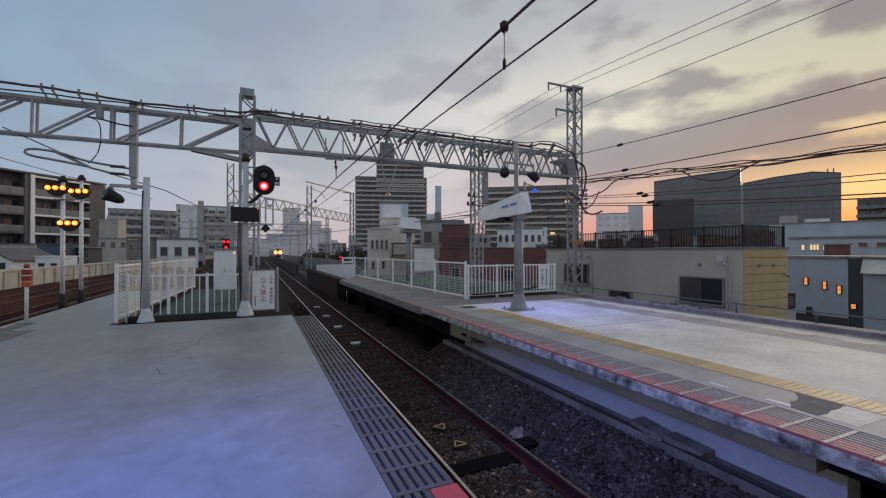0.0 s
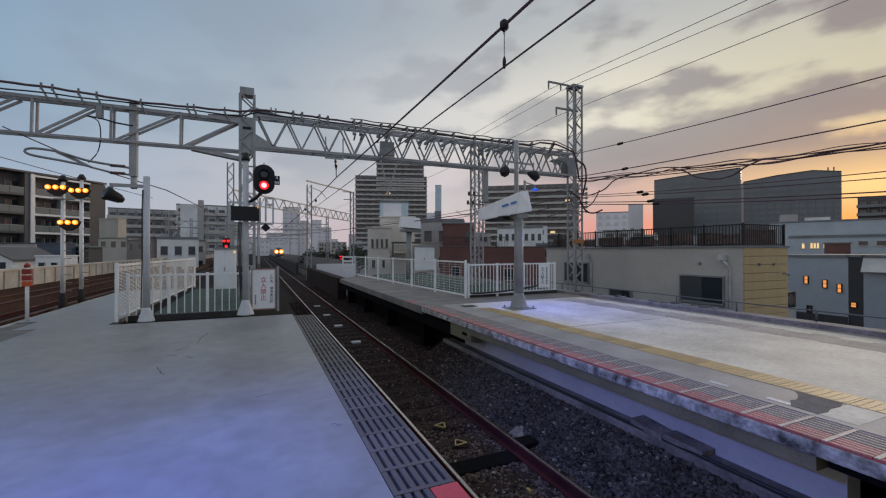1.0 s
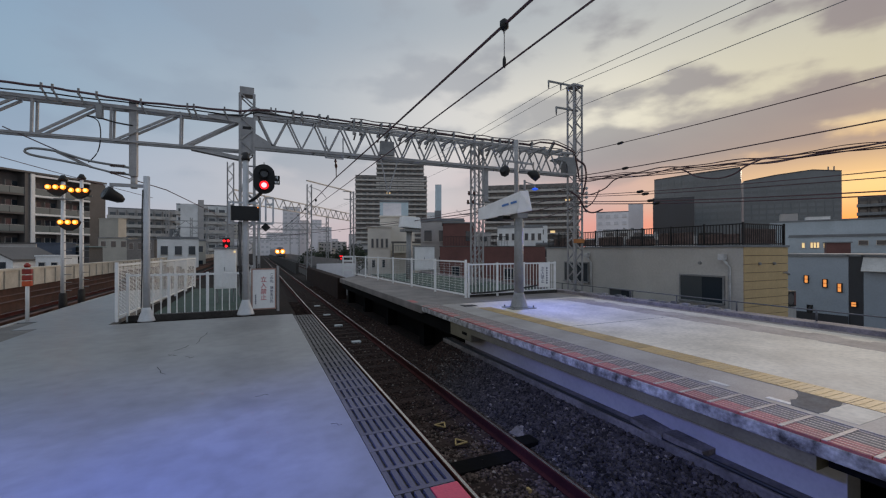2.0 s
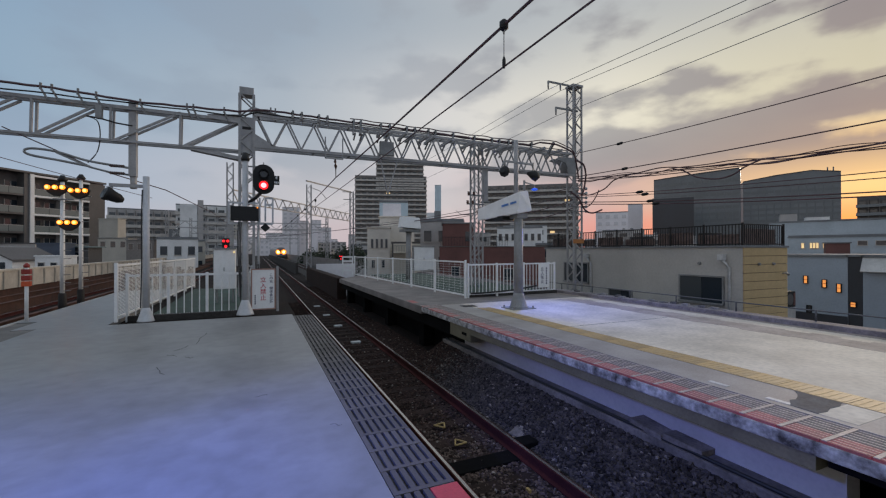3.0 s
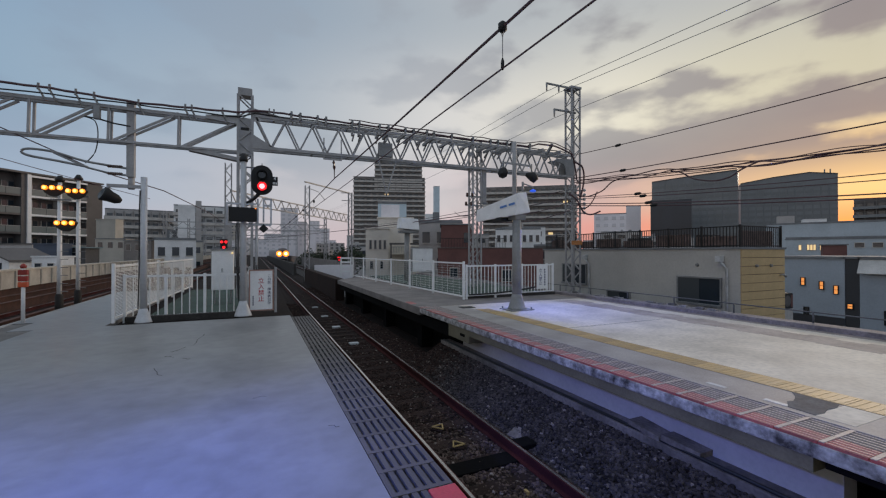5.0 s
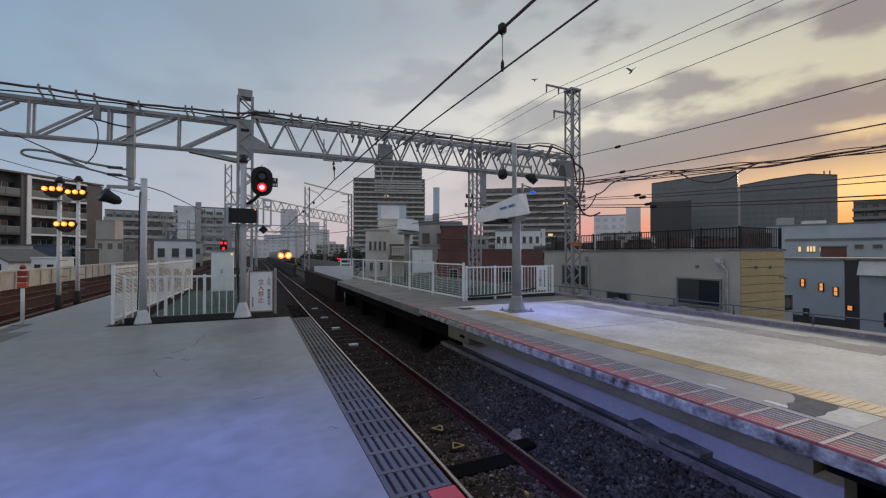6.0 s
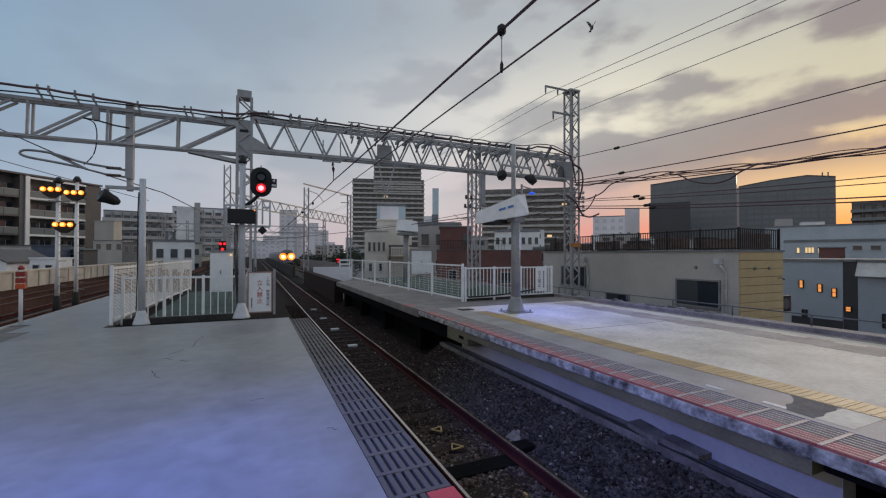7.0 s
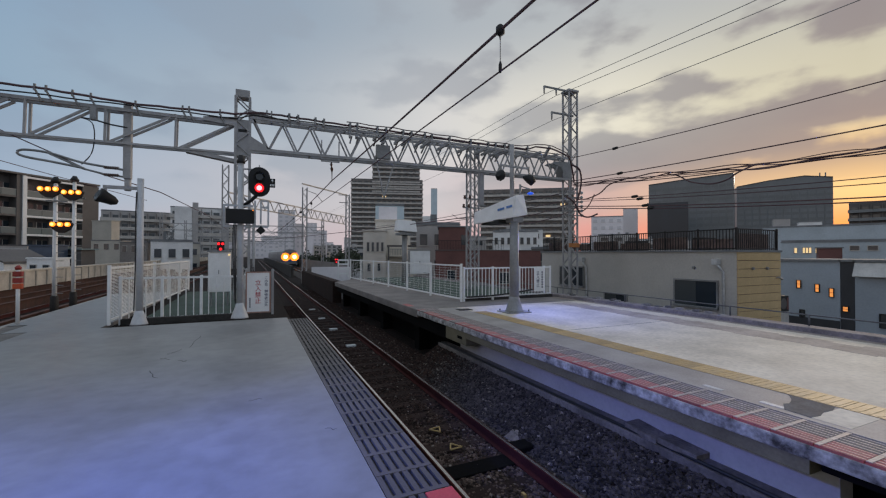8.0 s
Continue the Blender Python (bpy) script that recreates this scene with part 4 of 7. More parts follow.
def white_house():
    g = -GROUND
    t = thing("white_house", pose(13.3, 54.3, GROUND, 0, 0, -16), "cream white house with a set-back top and balcony", "house", "buildings round the line")
    part("wall", box(bmesh.new(), 0, 3.0, 0, 8, 0, 4.6 + g), BM["offwhite"], t)
    part("front_wing", box(bmesh.new(), 3.0, 7.6, 0.4, 8, 0, 2.4 + g), BM["cream"], t)
    part("upper_block", box(bmesh.new(), 1.6, 6.4, 2.5, 8, 2.4 + g, 6.2 + g), BM["offwhite"], t)
    part("roof_slab", bevelled(-0.15, 3.15, -0.15, 8.1, 4.6 + g, 4.8 + g, 0.03), BM["offwhite"], t)
    part("roof_slab", bevelled(1.45, 6.55, 2.35, 8.1, 6.2 + g, 6.4 + g, 0.03), BM["offwhite"], t)
    part("top_box", box(bmesh.new(), 2.0, 4.6, 4.0, 7, 6.4 + g, 8.3 + g), BM["haze"], t)
    windows_on(t, [(0.5 + 0.62 * k, 2.0 + g, 0.28, 1.1) for k in range(4)] + [(0.6, -0.6 + g, 0.35, 0.9), (1.9, -0.6 + g, 0.35, 0.9)])
    # balcony with a dark frame
    for x in (3.3, 7.5):
        part("frame_post", box(bmesh.new(), x - 0.1, x + 0.1, -0.9, -0.7, 0, 2.5 + g), BM["dark"], t)
    part("frame_beam", box(bmesh.new(), 3.1, 7.7, -0.95, -0.7, 2.5 + g, 2.75 + g), BM["dark"], t)
    part("balcony_slab", box(bmesh.new(), 3.2, 7.6, -0.9, 0.4, 1.25 + g, 1.45 + g), BM["cream"], t)
    part("balcony_rail", box(bmesh.new(), 3.2, 7.6, -0.9, -0.84, 2.18 + g, 2.25 + g), M_STEEL_D, t)
    bar = mesh_of("baluster", box(bmesh.new(), -0.03, 0.03, -0.89, -0.85, 1.45 + g, 2.18 + g), M_STEEL_D)
    for k in range(20):
        piece("baluster", bar, t, pose(3.4 + 0.21 * k, 0, 0))


def brown_house():
    g = -GROUND
    t = thing("brown_house", pose(16.1, 36.9, GROUND, 0, 0, -24), "red-brown house with a roof terrace and railing", "house", "buildings round the line")
    part("wall", box(bmesh.new(), 0, 10.2, 0, 7, 0, 1.9 + g), BM["brick"], t)
    part("upper_wall", box(bmesh.new(), 0.3, 3.6, 2.0, 6.5, 1.9 + g, 4.3 + g), BM["brick"], t)
    part("upper_roof", bevelled(0.2, 3.7, 1.9, 6.6, 4.3 + g, 4.42 + g, 0.02), BM["roof"], t)
    part("roof_edge", bevelled(-0.06, 10.26, -0.06, 7.05, 1.9 + g, 1.98 + g, 0.01), BM["dark"], t)
    windows_on(t, [(1.2, -1.0 + g, 0.7, 1.0), (6.2, -1.2 + g, 0.9, 1.0)])
    part("dark_window", box(bmesh.new(), 2.6, 3.1, 1.95, 2.02, 2.5 + g, 3.5 + g), M_GLASS, t)
    part("terrace_rail", box(bmesh.new(), 0.1, 6.6, 0.1, 0.14, 2.85 + g, 2.9 + g), M_BLACKPAINT, t)
    bar = mesh_of("baluster", box(bmesh.new(), -0.015, 0.015, 0.105, 0.135, 1.98 + g, 2.85 + g), M_BLACKPAINT)
    for k in range(44):
        piece("baluster", bar, t, pose(0.12 + 0.15 * k, 0, 0))
    part("vent_pipe", tube(bmesh.new(), [(5.6, 0.5, 1.9 + g), (5.6, 0.5, 2.9 + g)], 0.05, 8), M_WHITE_D, t)


BM["offwhite"] = mat("warm_off_white_render", (0.72, 0.665, 0.59), 0.85, var=0.14, grain=8, stain=0.4)
BM["cream"] = mat("cream_render", (0.66, 0.62, 0.53), 0.85, var=0.14, grain=8, stain=0.4)
white_house()
brown_house()


def roof_hut(x, y, z, w, d, h, m, label):
    t = thing("roof_hut", pose(x, y, z, 0, 0, -60), label, "hut", "huts on the roofs")
    part("body", bevelled(0, w, 0, d, 0, h, 0.04), BM[m], t)
    part("lid", bevelled(-0.1, w + 0.1, -0.1, d + 0.1, h, h + 0.12, 0.02), BM["roof"], t)


# The first hut is lengthened down to the ground so that it does not float.
roof_hut(50.0, 21.6, GROUND, 1.7, 1.5, 10.2, "brick", "brown hut carried down to the ground behind the low houses")
roof_hut(112.0, 52.0, 7.3, 4.0, 3, 1.6, "white", "white plant room on the long roof")
roof_hut(106.0, 54.0, 7.3, 3.0, 3, 2.2, "grey", "grey plant room on the long roof")
def corner_house():
    """The house right behind the platform, with a roof terrace."""
    t = thing("corner_house", (16.0, 9.3, GROUND), "grey-olive house with an ochre end wall and roof terrace", "house", "buildings round the line")
    h = 1.66 - GROUND
    part("wall", box(bmesh.new(), 0, 2.7, 0.02, 11.2, 0, h), BM["olive"], t)
    part("roof", box(bmesh.new(), -0.06, 2.76, -0.06, 11.3, h, h + 0.07), BM["roof"], t)
    board = mesh_of("siding_board", bevelled(-0.005, 2.7, -0.03, 0.016, 0, 0.293, 0.008), BM["ochre"])
    part("board_backing", box(bmesh.new(), 0.0, 2.695, 0.0165, 0.0195, 0, h), BM["screen"], t)
    for k in range(31):
        piece("siding_board", board, t, pose(0, 0, h - 0.31 * (k + 1)))
    part("coping", bevelled(-0.03, 2.74, -0.045, 0.0, h - 0.012, h + 0.02, 0.004), BM["parapet"], t)
    # windows of the long wall: y from, y to, z from, z to (above the platform floor)
    for y0, y1, z0, z1 in ((0.72, 2.42, -0.46, 0.52), (4.9, 6.2, -0.76, -0.36), (7.7, 9.5, -0.12, 0.86)):
        z0, z1 = z0 - GROUND, z1 - GROUND
        bm = box(bmesh.new(), -0.07, 0.02, y0 - 0.06, y0, z0 - 0.05, z1 + 0.06)
        box(bm, -0.07, 0.02, y1, y1 + 0.06, z0 - 0.05, z1 + 0.06)
        box(bm, -0.09, 0.02, y0, y1, z1, z1 + 0.06)
        box(bm, -0.12, 0.02, y0 - 0.06, y1 + 0.06, z0 - 0.08, z0)
        win = part("window", bm, M_STEEL_D, t)
        ym = (y0 + y1) / 2
        part("pane", box(bmesh.new(), -0.035, -0.02, y0, ym, z0, z1), M_GLASS, win)
        part("pane", box(bmesh.new(), -0.052, -0.04, ym - 0.04, y1, z0, z1), M_PANE, win)
    for y in (0.45, 7.45):
        bm = tube(bmesh.new(), [(-0.08, y, 0), (-0.08, y, h - 0.75), (-0.14, y + 0.08, h - 0.6), (-0.14, y + 0.22, h - 0.45)], 0.045, 8)
        part("downpipe", bm, M_WHITE_D, t)
        part("hopper", bevelled(-0.24, -0.02, y + 0.12, y + 0.34, h - 0.48, h - 0.26, 0.02), M_WHITE_D, t)
    for x in (0.85, 1.75):
        part("wall_vent", tube(bmesh.new(), [(x, -0.03, h - 0.62), (x, -0.10, h - 0.62)], [0.06, 0.045], 10), M_STEEL_D, t)
    part("wall_vent", tube(bmesh.new(), [(0, 1.62, h - 0.62), (-0.08, 1.62, h - 0.62)], [0.07, 0.05], 10), M_STEEL_D, t)
    part("wall_lamp", tube(bmesh.new(), [(2.35, -0.03, h - 1.0), (2.38, -0.12, h - 0.97), (2.5, -0.17, h - 1.04)], [0.02, 0.03, 0.045], 8), M_STEEL_D, t)
    # terrace railing
    for z in (0.12, 0.84):
        bm = beam(bmesh.new(), (0.05, 0.05, h + z), (0.05, 11.1, h + z), 0.04, 0.04)
        beam(bm, (0.05, 0.05, h + z), (2.6, 0.05, h + z), 0.04, 0.04)
        part("terrace_rail", bm, M_BLACKPAINT, t)
    bar = mesh_of("baluster", box(bmesh.new(), -0.012, 0.012, -0.012, 0.012, 0.07, 0.84), M_BLACKPAINT)
    post = mesh_of("terrace_post", box(bmesh.new(), -0.03, 0.03, -0.03, 0.03, 0.07, 0.9), M_BLACKPAINT)
    for k in range(93):
        piece("terrace_post" if k % 12 == 0 else "baluster", post if k % 12 == 0 else bar, t, pose(0.05, 0.05 + 0.12 * k, h))
    for k in range(1, 22):
        piece("terrace_post" if k % 21 == 0 else "baluster", post if k % 21 == 0 else bar, t, pose(0.05 + 0.121 * k, 0.05, h))
    # Made-up solid panels: they darken the view through the terrace railing.
    for k in range(6):
        part("terrace_fill_panel", bevelled(0.28, 0.32, 0.3 + 1.8 * k, 1.9 + 1.8 * k, h + 0.1, h + (0.5, 0.62, 0.42, 0.55, 0.46, 0.6)[k], 0.008), BM["screen"], t, "dark brown panel added behind the terrace railing")
    part("terrace_fill_panel", bevelled(0.4, 2.5, 0.28, 0.32, h + 0.1, h + 0.7, 0.008), BM["screen"], t, "dark brown panel added behind the terrace railing")
    for x, y, w, d, hh in ((1.2, 2.0, 0.8, 0.5, 0.55), (1.0, 5.0, 0.6, 0.9, 0.5), (1.3, 7.4, 0.7, 0.7, 0.4)):
        part("terrace_planter", bevelled(x, x + w, y, y + d, h + 0.07, h + 0.07 + hh, 0.03), M_CONC_DARK, t)
    return t


corner_house()


def side_house(name, y0, y1, m, label, wins):
    """Houses further along, their faces parallel to the line."""
    t = thing(name, (30.0, y0, GROUND), label, "house", "buildings round the line")
    h = 1.18 - GROUND
    part("wall", box(bmesh.new(), 0, 8, 0, y1 - y0, 0, h), BM[m], t)
    part("roof", box(bmesh.new(), -0.1, 8.1, -0.05, y1 - y0 + 0.05, h, h + 0.12), BM["roof"], t)
    for y, z, w, hh, lit in wins:
        bm = box(bmesh.new(), -0.09, 0.02, y - y0 - w / 2 - 0.03, y - y0 + w / 2 + 0.03, z - GROUND - hh / 2 - 0.03, z - GROUND - hh / 2)
        box(bm, -0.09, 0.02, y - y0 - w / 2 - 0.03, y - y0 + w / 2 + 0.03, z - GROUND + hh / 2, z - GROUND + hh / 2 + 0.03)
        box(bm, -0.09, 0.02, y - y0 - w / 2 - 0.03, y - y0 - w / 2, z - GROUND - hh / 2, z - GROUND + hh / 2)
        box(bm, -0.09, 0.02, y - y0 + w / 2, y - y0 + w / 2 + 0.03, z - GROUND - hh / 2, z - GROUND + hh / 2)
        win = part("window", bm, M_BLACKPAINT, t)
        part("pane", box(bmesh.new(), -0.03, 0.0, y - y0 - w / 2, y - y0 + w / 2, z - GROUND - hh / 2, z - GROUND + hh / 2), M_WARM if lit else M_GLASS, win)
        part("glazing_bar", box(bmesh.new(), -0.045, -0.031, y - y0 - w / 2, y - y0 + w / 2, z - GROUND - 0.012, z - GROUND + 0.012), M_BLACKPAINT, win)
    return t


BM["awning"] = mat("pale_corrugated_sheet", (0.6, 0.6, 0.58), 0.6, var=0.2, grain=30, stain=2)
BLUE = side_house("blue_grey_house", 11.99, 16.4, "bluegrey", "blue-grey house with three small lit windows",
           ((13.92, -0.20, 0.17, 0.42, True), (13.02, -0.38, 0.17, 0.42, True), (12.36, -0.59, 0.17, 0.45, True), (13.76, -1.94, 0.2, 0.4, False)))
part("dark_base", box(bmesh.new(), -0.05, 0.0, 0.01, 3.0, 0, 5.85), BM["navy"], BLUE, "dark plinth")
side_house("dark_bay_house", 11.38, 11.97, "navy", "narrow dark house front with one lit window", ((11.75, -1.45, 0.22, 0.24, True),))
side_house("grey_shed_house", 4.5, 11.36, "bluegrey", "grey house with a pale roof edge", ((10.2, -1.9, 0.3, 0.7, False), (9.0, -0.5, 1.0, 0.7, False)))
solid("corrugated_awning", profile(bmesh.new(), ((29.72, 0.36), (29.97, 1.06), (29.97, 1.14), (29.66, 0.40)), 4.6, 11.35), BM["awning"], "pale corrugated awning under the roof of the grey house", "awning")


def air_conditioner():
    t = thing("air_conditioner", (22.05, 11.0, -1.07), "grey outdoor air conditioner unit on a bracket", "air conditioner")
    part("case", bevelled(0, 0.78, 0, 0.32, 0, 0.72, 0.03), M_BLACKPAINT, t)
    part("fan_grille", tube(bmesh.new(), [(0.32, -0.005, 0.36), (0.32, -0.02, 0.36)], 0.26, 16), BM["dark"], t)
    part("side_grille", box(bmesh.new(), 0.6, 0.75, -0.012, -0.002, 0.08, 0.64), BM["brick"], t)
    part("bracket", box(bmesh.new(), 0, 0.78, 0, 0.32, -6.92, -0.01), BM["grey"], t)


air_conditioner()


def far_city():
    """The hazy skyline along the line's end."""
    rng = random.Random(5)
    for k in range(80):
        az = radians(rng.uniform(-24, 9) if k < 55 else rng.uniform(9, 70))
        dist = rng.uniform(260, 620)
        w, d, top = rng.uniform(7, 16), rng.uniform(8, 12), rng.uniform(3, 17) * dist / 380
        if k % 7 == 0:
            w, top = rng.uniform(9, 13), top * 1.7
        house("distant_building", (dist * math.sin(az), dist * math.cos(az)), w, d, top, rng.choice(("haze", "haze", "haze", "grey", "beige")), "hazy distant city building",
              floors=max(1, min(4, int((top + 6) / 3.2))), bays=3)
    for x, y, w, top, m in ((24, 118, 9, 3.0, "grey"), (36, 106, 12, 3.6, "beige"), (50, 112, 14, 6.5, "grey"), (-7, 88, 6, 2.2, "grey"), (-16, 100, 7, 3.6, "beige"),
                            (-27, 92, 8, 1.6, "white"), (62, 98, 12, 8.2, "white"), (120, 120, 16, 9.0, "grey"), (150, 128, 18, 8.0, "white"), (112, 92, 14, 5.8, "grey"), (46, 62, 8, 2.6, "dark"), (54, 54, 8, 2.2, "grey")):
        house("town_house", (x, y), w, 8, top, m, "low town building with small windows", floors=2, bays=3)


far_city()


def tree(x, y, top, spread, seed):
    rng = random.Random(seed)
    t = thing("tree", (x, y, GROUND), "dark leafy tree beside the line", "tree", "trees beside the line")
    h = top - GROUND
    bm = tube(bmesh.new(), [(0, 0, 0), (0.1, 0.05, h * 0.3), (0, 0.1, h * 0.65), (0.1, 0, h * 0.9)], [0.3, 0.24, 0.16, 0.05], 8)
    for k in range(7):
        a = k * 0.9
        tube(bm, [(0.05, 0.05, h * (0.4 + 0.06 * k)), (math.cos(a) * spread * 0.6, math.sin(a) * spread * 0.6, h * (0.55 + 0.06 * k))], [0.1, 0.03], 5)
    part("trunk", bm, M_SLEEPER, t)
    vs, fs = [], []
    for k in range(1500):
        a, e, r = rng.uniform(0, 6.283), rng.uniform(-0.5, 1.0), rng.random() ** 0.4
        lump = 0.75 + 0.35 * math.sin(3 * a + seed) * math.cos(2.3 * e)
        c = Vector((math.cos(a) * spread * r * lump * math.sqrt(1 - max(0, e) ** 2), math.sin(a) * spread * r * lump * math.sqrt(1 - max(0, e) ** 2), h * 0.68 + e * r * lump * h * 0.33))
        u = Vector((rng.uniform(-1, 1), rng.uniform(-1, 1), rng.uniform(-1, 1))).normalized() * rng.uniform(0.12, 0.3)
        w = u.cross(Vector((rng.uniform(-1, 1), rng.uniform(-1, 1), 0.3))).normalized() * rng.uniform(0.1, 0.2)
        b = len(vs)
        vs += [c - u, c + w, c + u, c - w]
        fs.append((b, b + 1, b + 2, b + 3))
    me = bpy.data.meshes.new("crown")
    me.from_pydata(vs, [], fs)
    me.materials.append(M_LEAF)
    ob = new("crown", me)
    ob.parent = t


M_LEAF = mat("dark_foliage", (0.045, 0.06, 0.035), 0.7, var=0.3, grain=3, stain=0.6, bump=0, island=0.4)
for k, (x, y, top, sp) in enumerate(((14.0, 74, 2.6, 3.2), (16.5, 80, 3.2, 3.6), (12.2, 86, 2.4, 3.0), (11.0, 98, 2.6, 2.8), (19.5, 90, 3.4, 3.4))):
    tree(x, y, top, sp, k + 1)


# ---- signals, posts and fences of the left platform ----
def turned(profile, n=16, at=(0, 0, 0)):
    """A round body from (radius, height) pairs."""
    return tube(bmesh.new(), [Vector(at) + Vector((0, 0, z)) for r, z in profile], [max(r, 0.001) for r, z in profile], n)


def disc(bm, c, r, y0, y1, n=18):
    return tube(bm, [(c[0], y0, c[1]), (c[0], y1, c[1])], r, n)


def lamp_pole():
    t = thing("lamp_pole", (-2.24, 11.1, 0), "grey steel pole with an arm and flared foot", "pole")
    part("foot", turned([(0.17, 0), (0.16, 0.03), (0.10, 0.22), (0.075, 0.30)]), M_POLE, t)
    part("shaft", turned([(0.07, 0.28), (0.062, 3.2)], 14), M_POLE, t)
    part("arm", beam(bmesh.new(), (-0.66, 0, 2.98), (0.05, 0, 2.98), 0.06, 0.07), M_STEEL, t)
    part("cable", tube(bmesh.new(), [(-0.06, -0.05, 2.9), (-0.078, -0.03, 2.4), (-0.076, -0.03, 1.2), (-0.09, -0.04, 0.3)], 0.013, 6), M_RUBBER, t)
    f = part("floodlight", tube(bmesh.new(), [(-0.44, 0.10, 2.66), (-0.50, 0.06, 2.69), (-0.60, 0.0, 2.74), (-0.70, -0.07, 2.79), (-0.72, -0.08, 2.80)], [0.05, 0.10, 0.12, 0.155, 0.15], 14), M_BLACKPAINT, t, "black round floodlight")
    part("lens", tube(bmesh.new(), [(-0.722, -0.082, 2.801), (-0.727, -0.086, 2.804)], 0.125, 14), M_GLASS, f)
    part("yoke", tube(bmesh.new(), [(-0.62, 0, 2.97), (-0.62, 0, 2.86)], 0.025, 6), M_STEEL, f)


def signal_pole():
    t = thing("signal_pole", (-0.26, 11.25, 0), "grey signal pole with a red lit signal head", "signal")
    part("foot", turned([(0.20, 0), (0.19, 0.03), (0.11, 0.26), (0.08, 0.36)]), M_POLE, t)
    part("shaft", turned([(0.075, 0.32), (0.07, 3.75)], 14), M_POLE, t)
    part("cap", turned([(0.09, 3.75), (0.1, 3.8), (0.05, 3.95)], 12), M_BLACKPAINT, t)
    # oval backplate of the signal head, hood and lamps
    bm = bmesh.new()
    ring = []
    for k in range(28):
        a = 2 * math.pi * k / 28
        ring.append((0.245 * math.cos(a), (0.12 if math.sin(a) >= 0 else -0.12) + 0.245 * math.sin(a)))
    front = [bm.verts.new((x, -0.03, z)) for x, z in ring]
    back = [bm.verts.new((x * 0.96, 0.08, z * 0.96)) for x, z in ring]
    bm.faces.new(front[::-1])
    bm.faces.new(back)
    for k in range(28):
        bm.faces.new((front[k], front[(k + 1) % 28], back[(k + 1) % 28], back[k]))
    head = part("signal_head", bm, M_BLACKPAINT, t, "black oval signal head", pose(0.41, -0.1, 3.31))
    for z in (0.13, -0.15):
        part("hood", tube(bmesh.new(), [(0, -0.03, z), (0, -0.20, z - 0.02)], [0.11, 0.115], 16, False), M_BLACKPAINT, head)
    part("red_lens", disc(bmesh.new(), (0, -0.15), 0.1, -0.034, -0.05), M_REDL, head, "glowing red lens")
    part("red_core", disc(bmesh.new(), (0, -0.15), 0.062, -0.051, -0.056), M_REDCORE, head)
    part("dark_lens", disc(bmesh.new(), (0, 0.13), 0.085, -0.034, -0.05), M_GLASS, head)
    part("finial", tube(bmesh.new(), [(0, 0.02, 0.36), (0, 0.02, 0.42)], 0.012, 6), M_STEEL_D, head)
    plate = part("number_plate", bevelled(0.22, 0.36, -0.05, -0.03, -0.12, 0.10, 0.004), M_BLACKPAINT, head, "black plate with a white figure")
    me = text_mesh("4", 0.12)
    me.materials.append(M_WHITE)
    piece("figure", me, plate, pose(0.29, -0.053, 0.05, 90))
    for k in range(3):
        part("bar", box(bmesh.new(), 0.245 + 0.035 * k, 0.268 + 0.035 * k, -0.055, -0.051, -0.09, -0.04), M_WHITE, plate)
    part("bracket", tube(bmesh.new(), [(0.36, -0.08, 3.0), (0.24, -0.04, 2.86), (0.05, 0, 2.72)], [0.05, 0.04, 0.04], 8), M_BLACKPAINT, t)
    part("strut", tube(bmesh.new(), [(0, 0, 3.62), (0.3, -0.05, 3.62)], 0.02, 6), M_STEEL, t)
    # dark train display in a steel frame
    d = part("display", bevelled(-0.31, 0.30, -0.24, -0.06, 2.28, 2.62, 0.012), M_BLACKPAINT, t, "dark train display box")
    part("screen", box(bmesh.new(), -0.28, 0.27, -0.246, -0.242, 2.31, 2.59), M_BLACKPAINT, d)
    part("pilot_lamp", disc(bmesh.new(), (0.27, 2.595), 0.014, -0.25, -0.243, 10), M_AMBER, d)
    bm = bmesh.new()
    for a, b in (((-0.38, 2.72), (0.28, 2.72)), ((-0.38, 2.22), (0.62, 2.22)), ((-0.36, 2.22), (-0.36, 2.72)), ((0.32, 2.22), (0.32, 2.86)), ((0.45, 2.28), (0.45, 2.86)),
                 ((0.62, 2.22), (0.62, 2.86)), ((0.45, 2.86), (0.62, 2.86)), ((0.45, 2.70), (0.62, 2.70))):
        beam(bm, (a[0], -0.02, a[1]), (b[0], -0.02, b[1]), 0.04, 0.045)
    part("frame", bm, M_POLE, t)
    bm = bmesh.new()
    vs = [bm.verts.new((0.45 + x, y, 2.13 + z)) for y in (-0.06, -0.03) for x, z in ((0, -0.11), (0.11, 0), (0, 0.11), (-0.11, 0))]
    for f in ((3, 2, 1, 0), (4, 5, 6, 7), (0, 1, 5, 4), (1, 2, 6, 5), (2, 3, 7, 6), (3, 0, 4, 7)):
        bm.faces.new([vs[i] for i in f])
    part("diamond_plate", bm, M_BLACKPAINT, t, "black diamond marker plate")
    part("thin_pipe", tube(bmesh.new(), [(0.30, 0.05, 1.22), (0.30, 0.05, 2.3)], 0.022, 8), M_POLE, t)
    for k in range(3):
        part("cable", tube(bmesh.new(), [(-0.15 + 0.03 * k, -0.04, 2.25), (-0.17 + 0.03 * k, -0.07, 1.7), (-0.13 + 0.02 * k, -0.05, 0.9), (-0.10, -0.04, 0.35)], 0.012, 6), M_RUBBER, t)


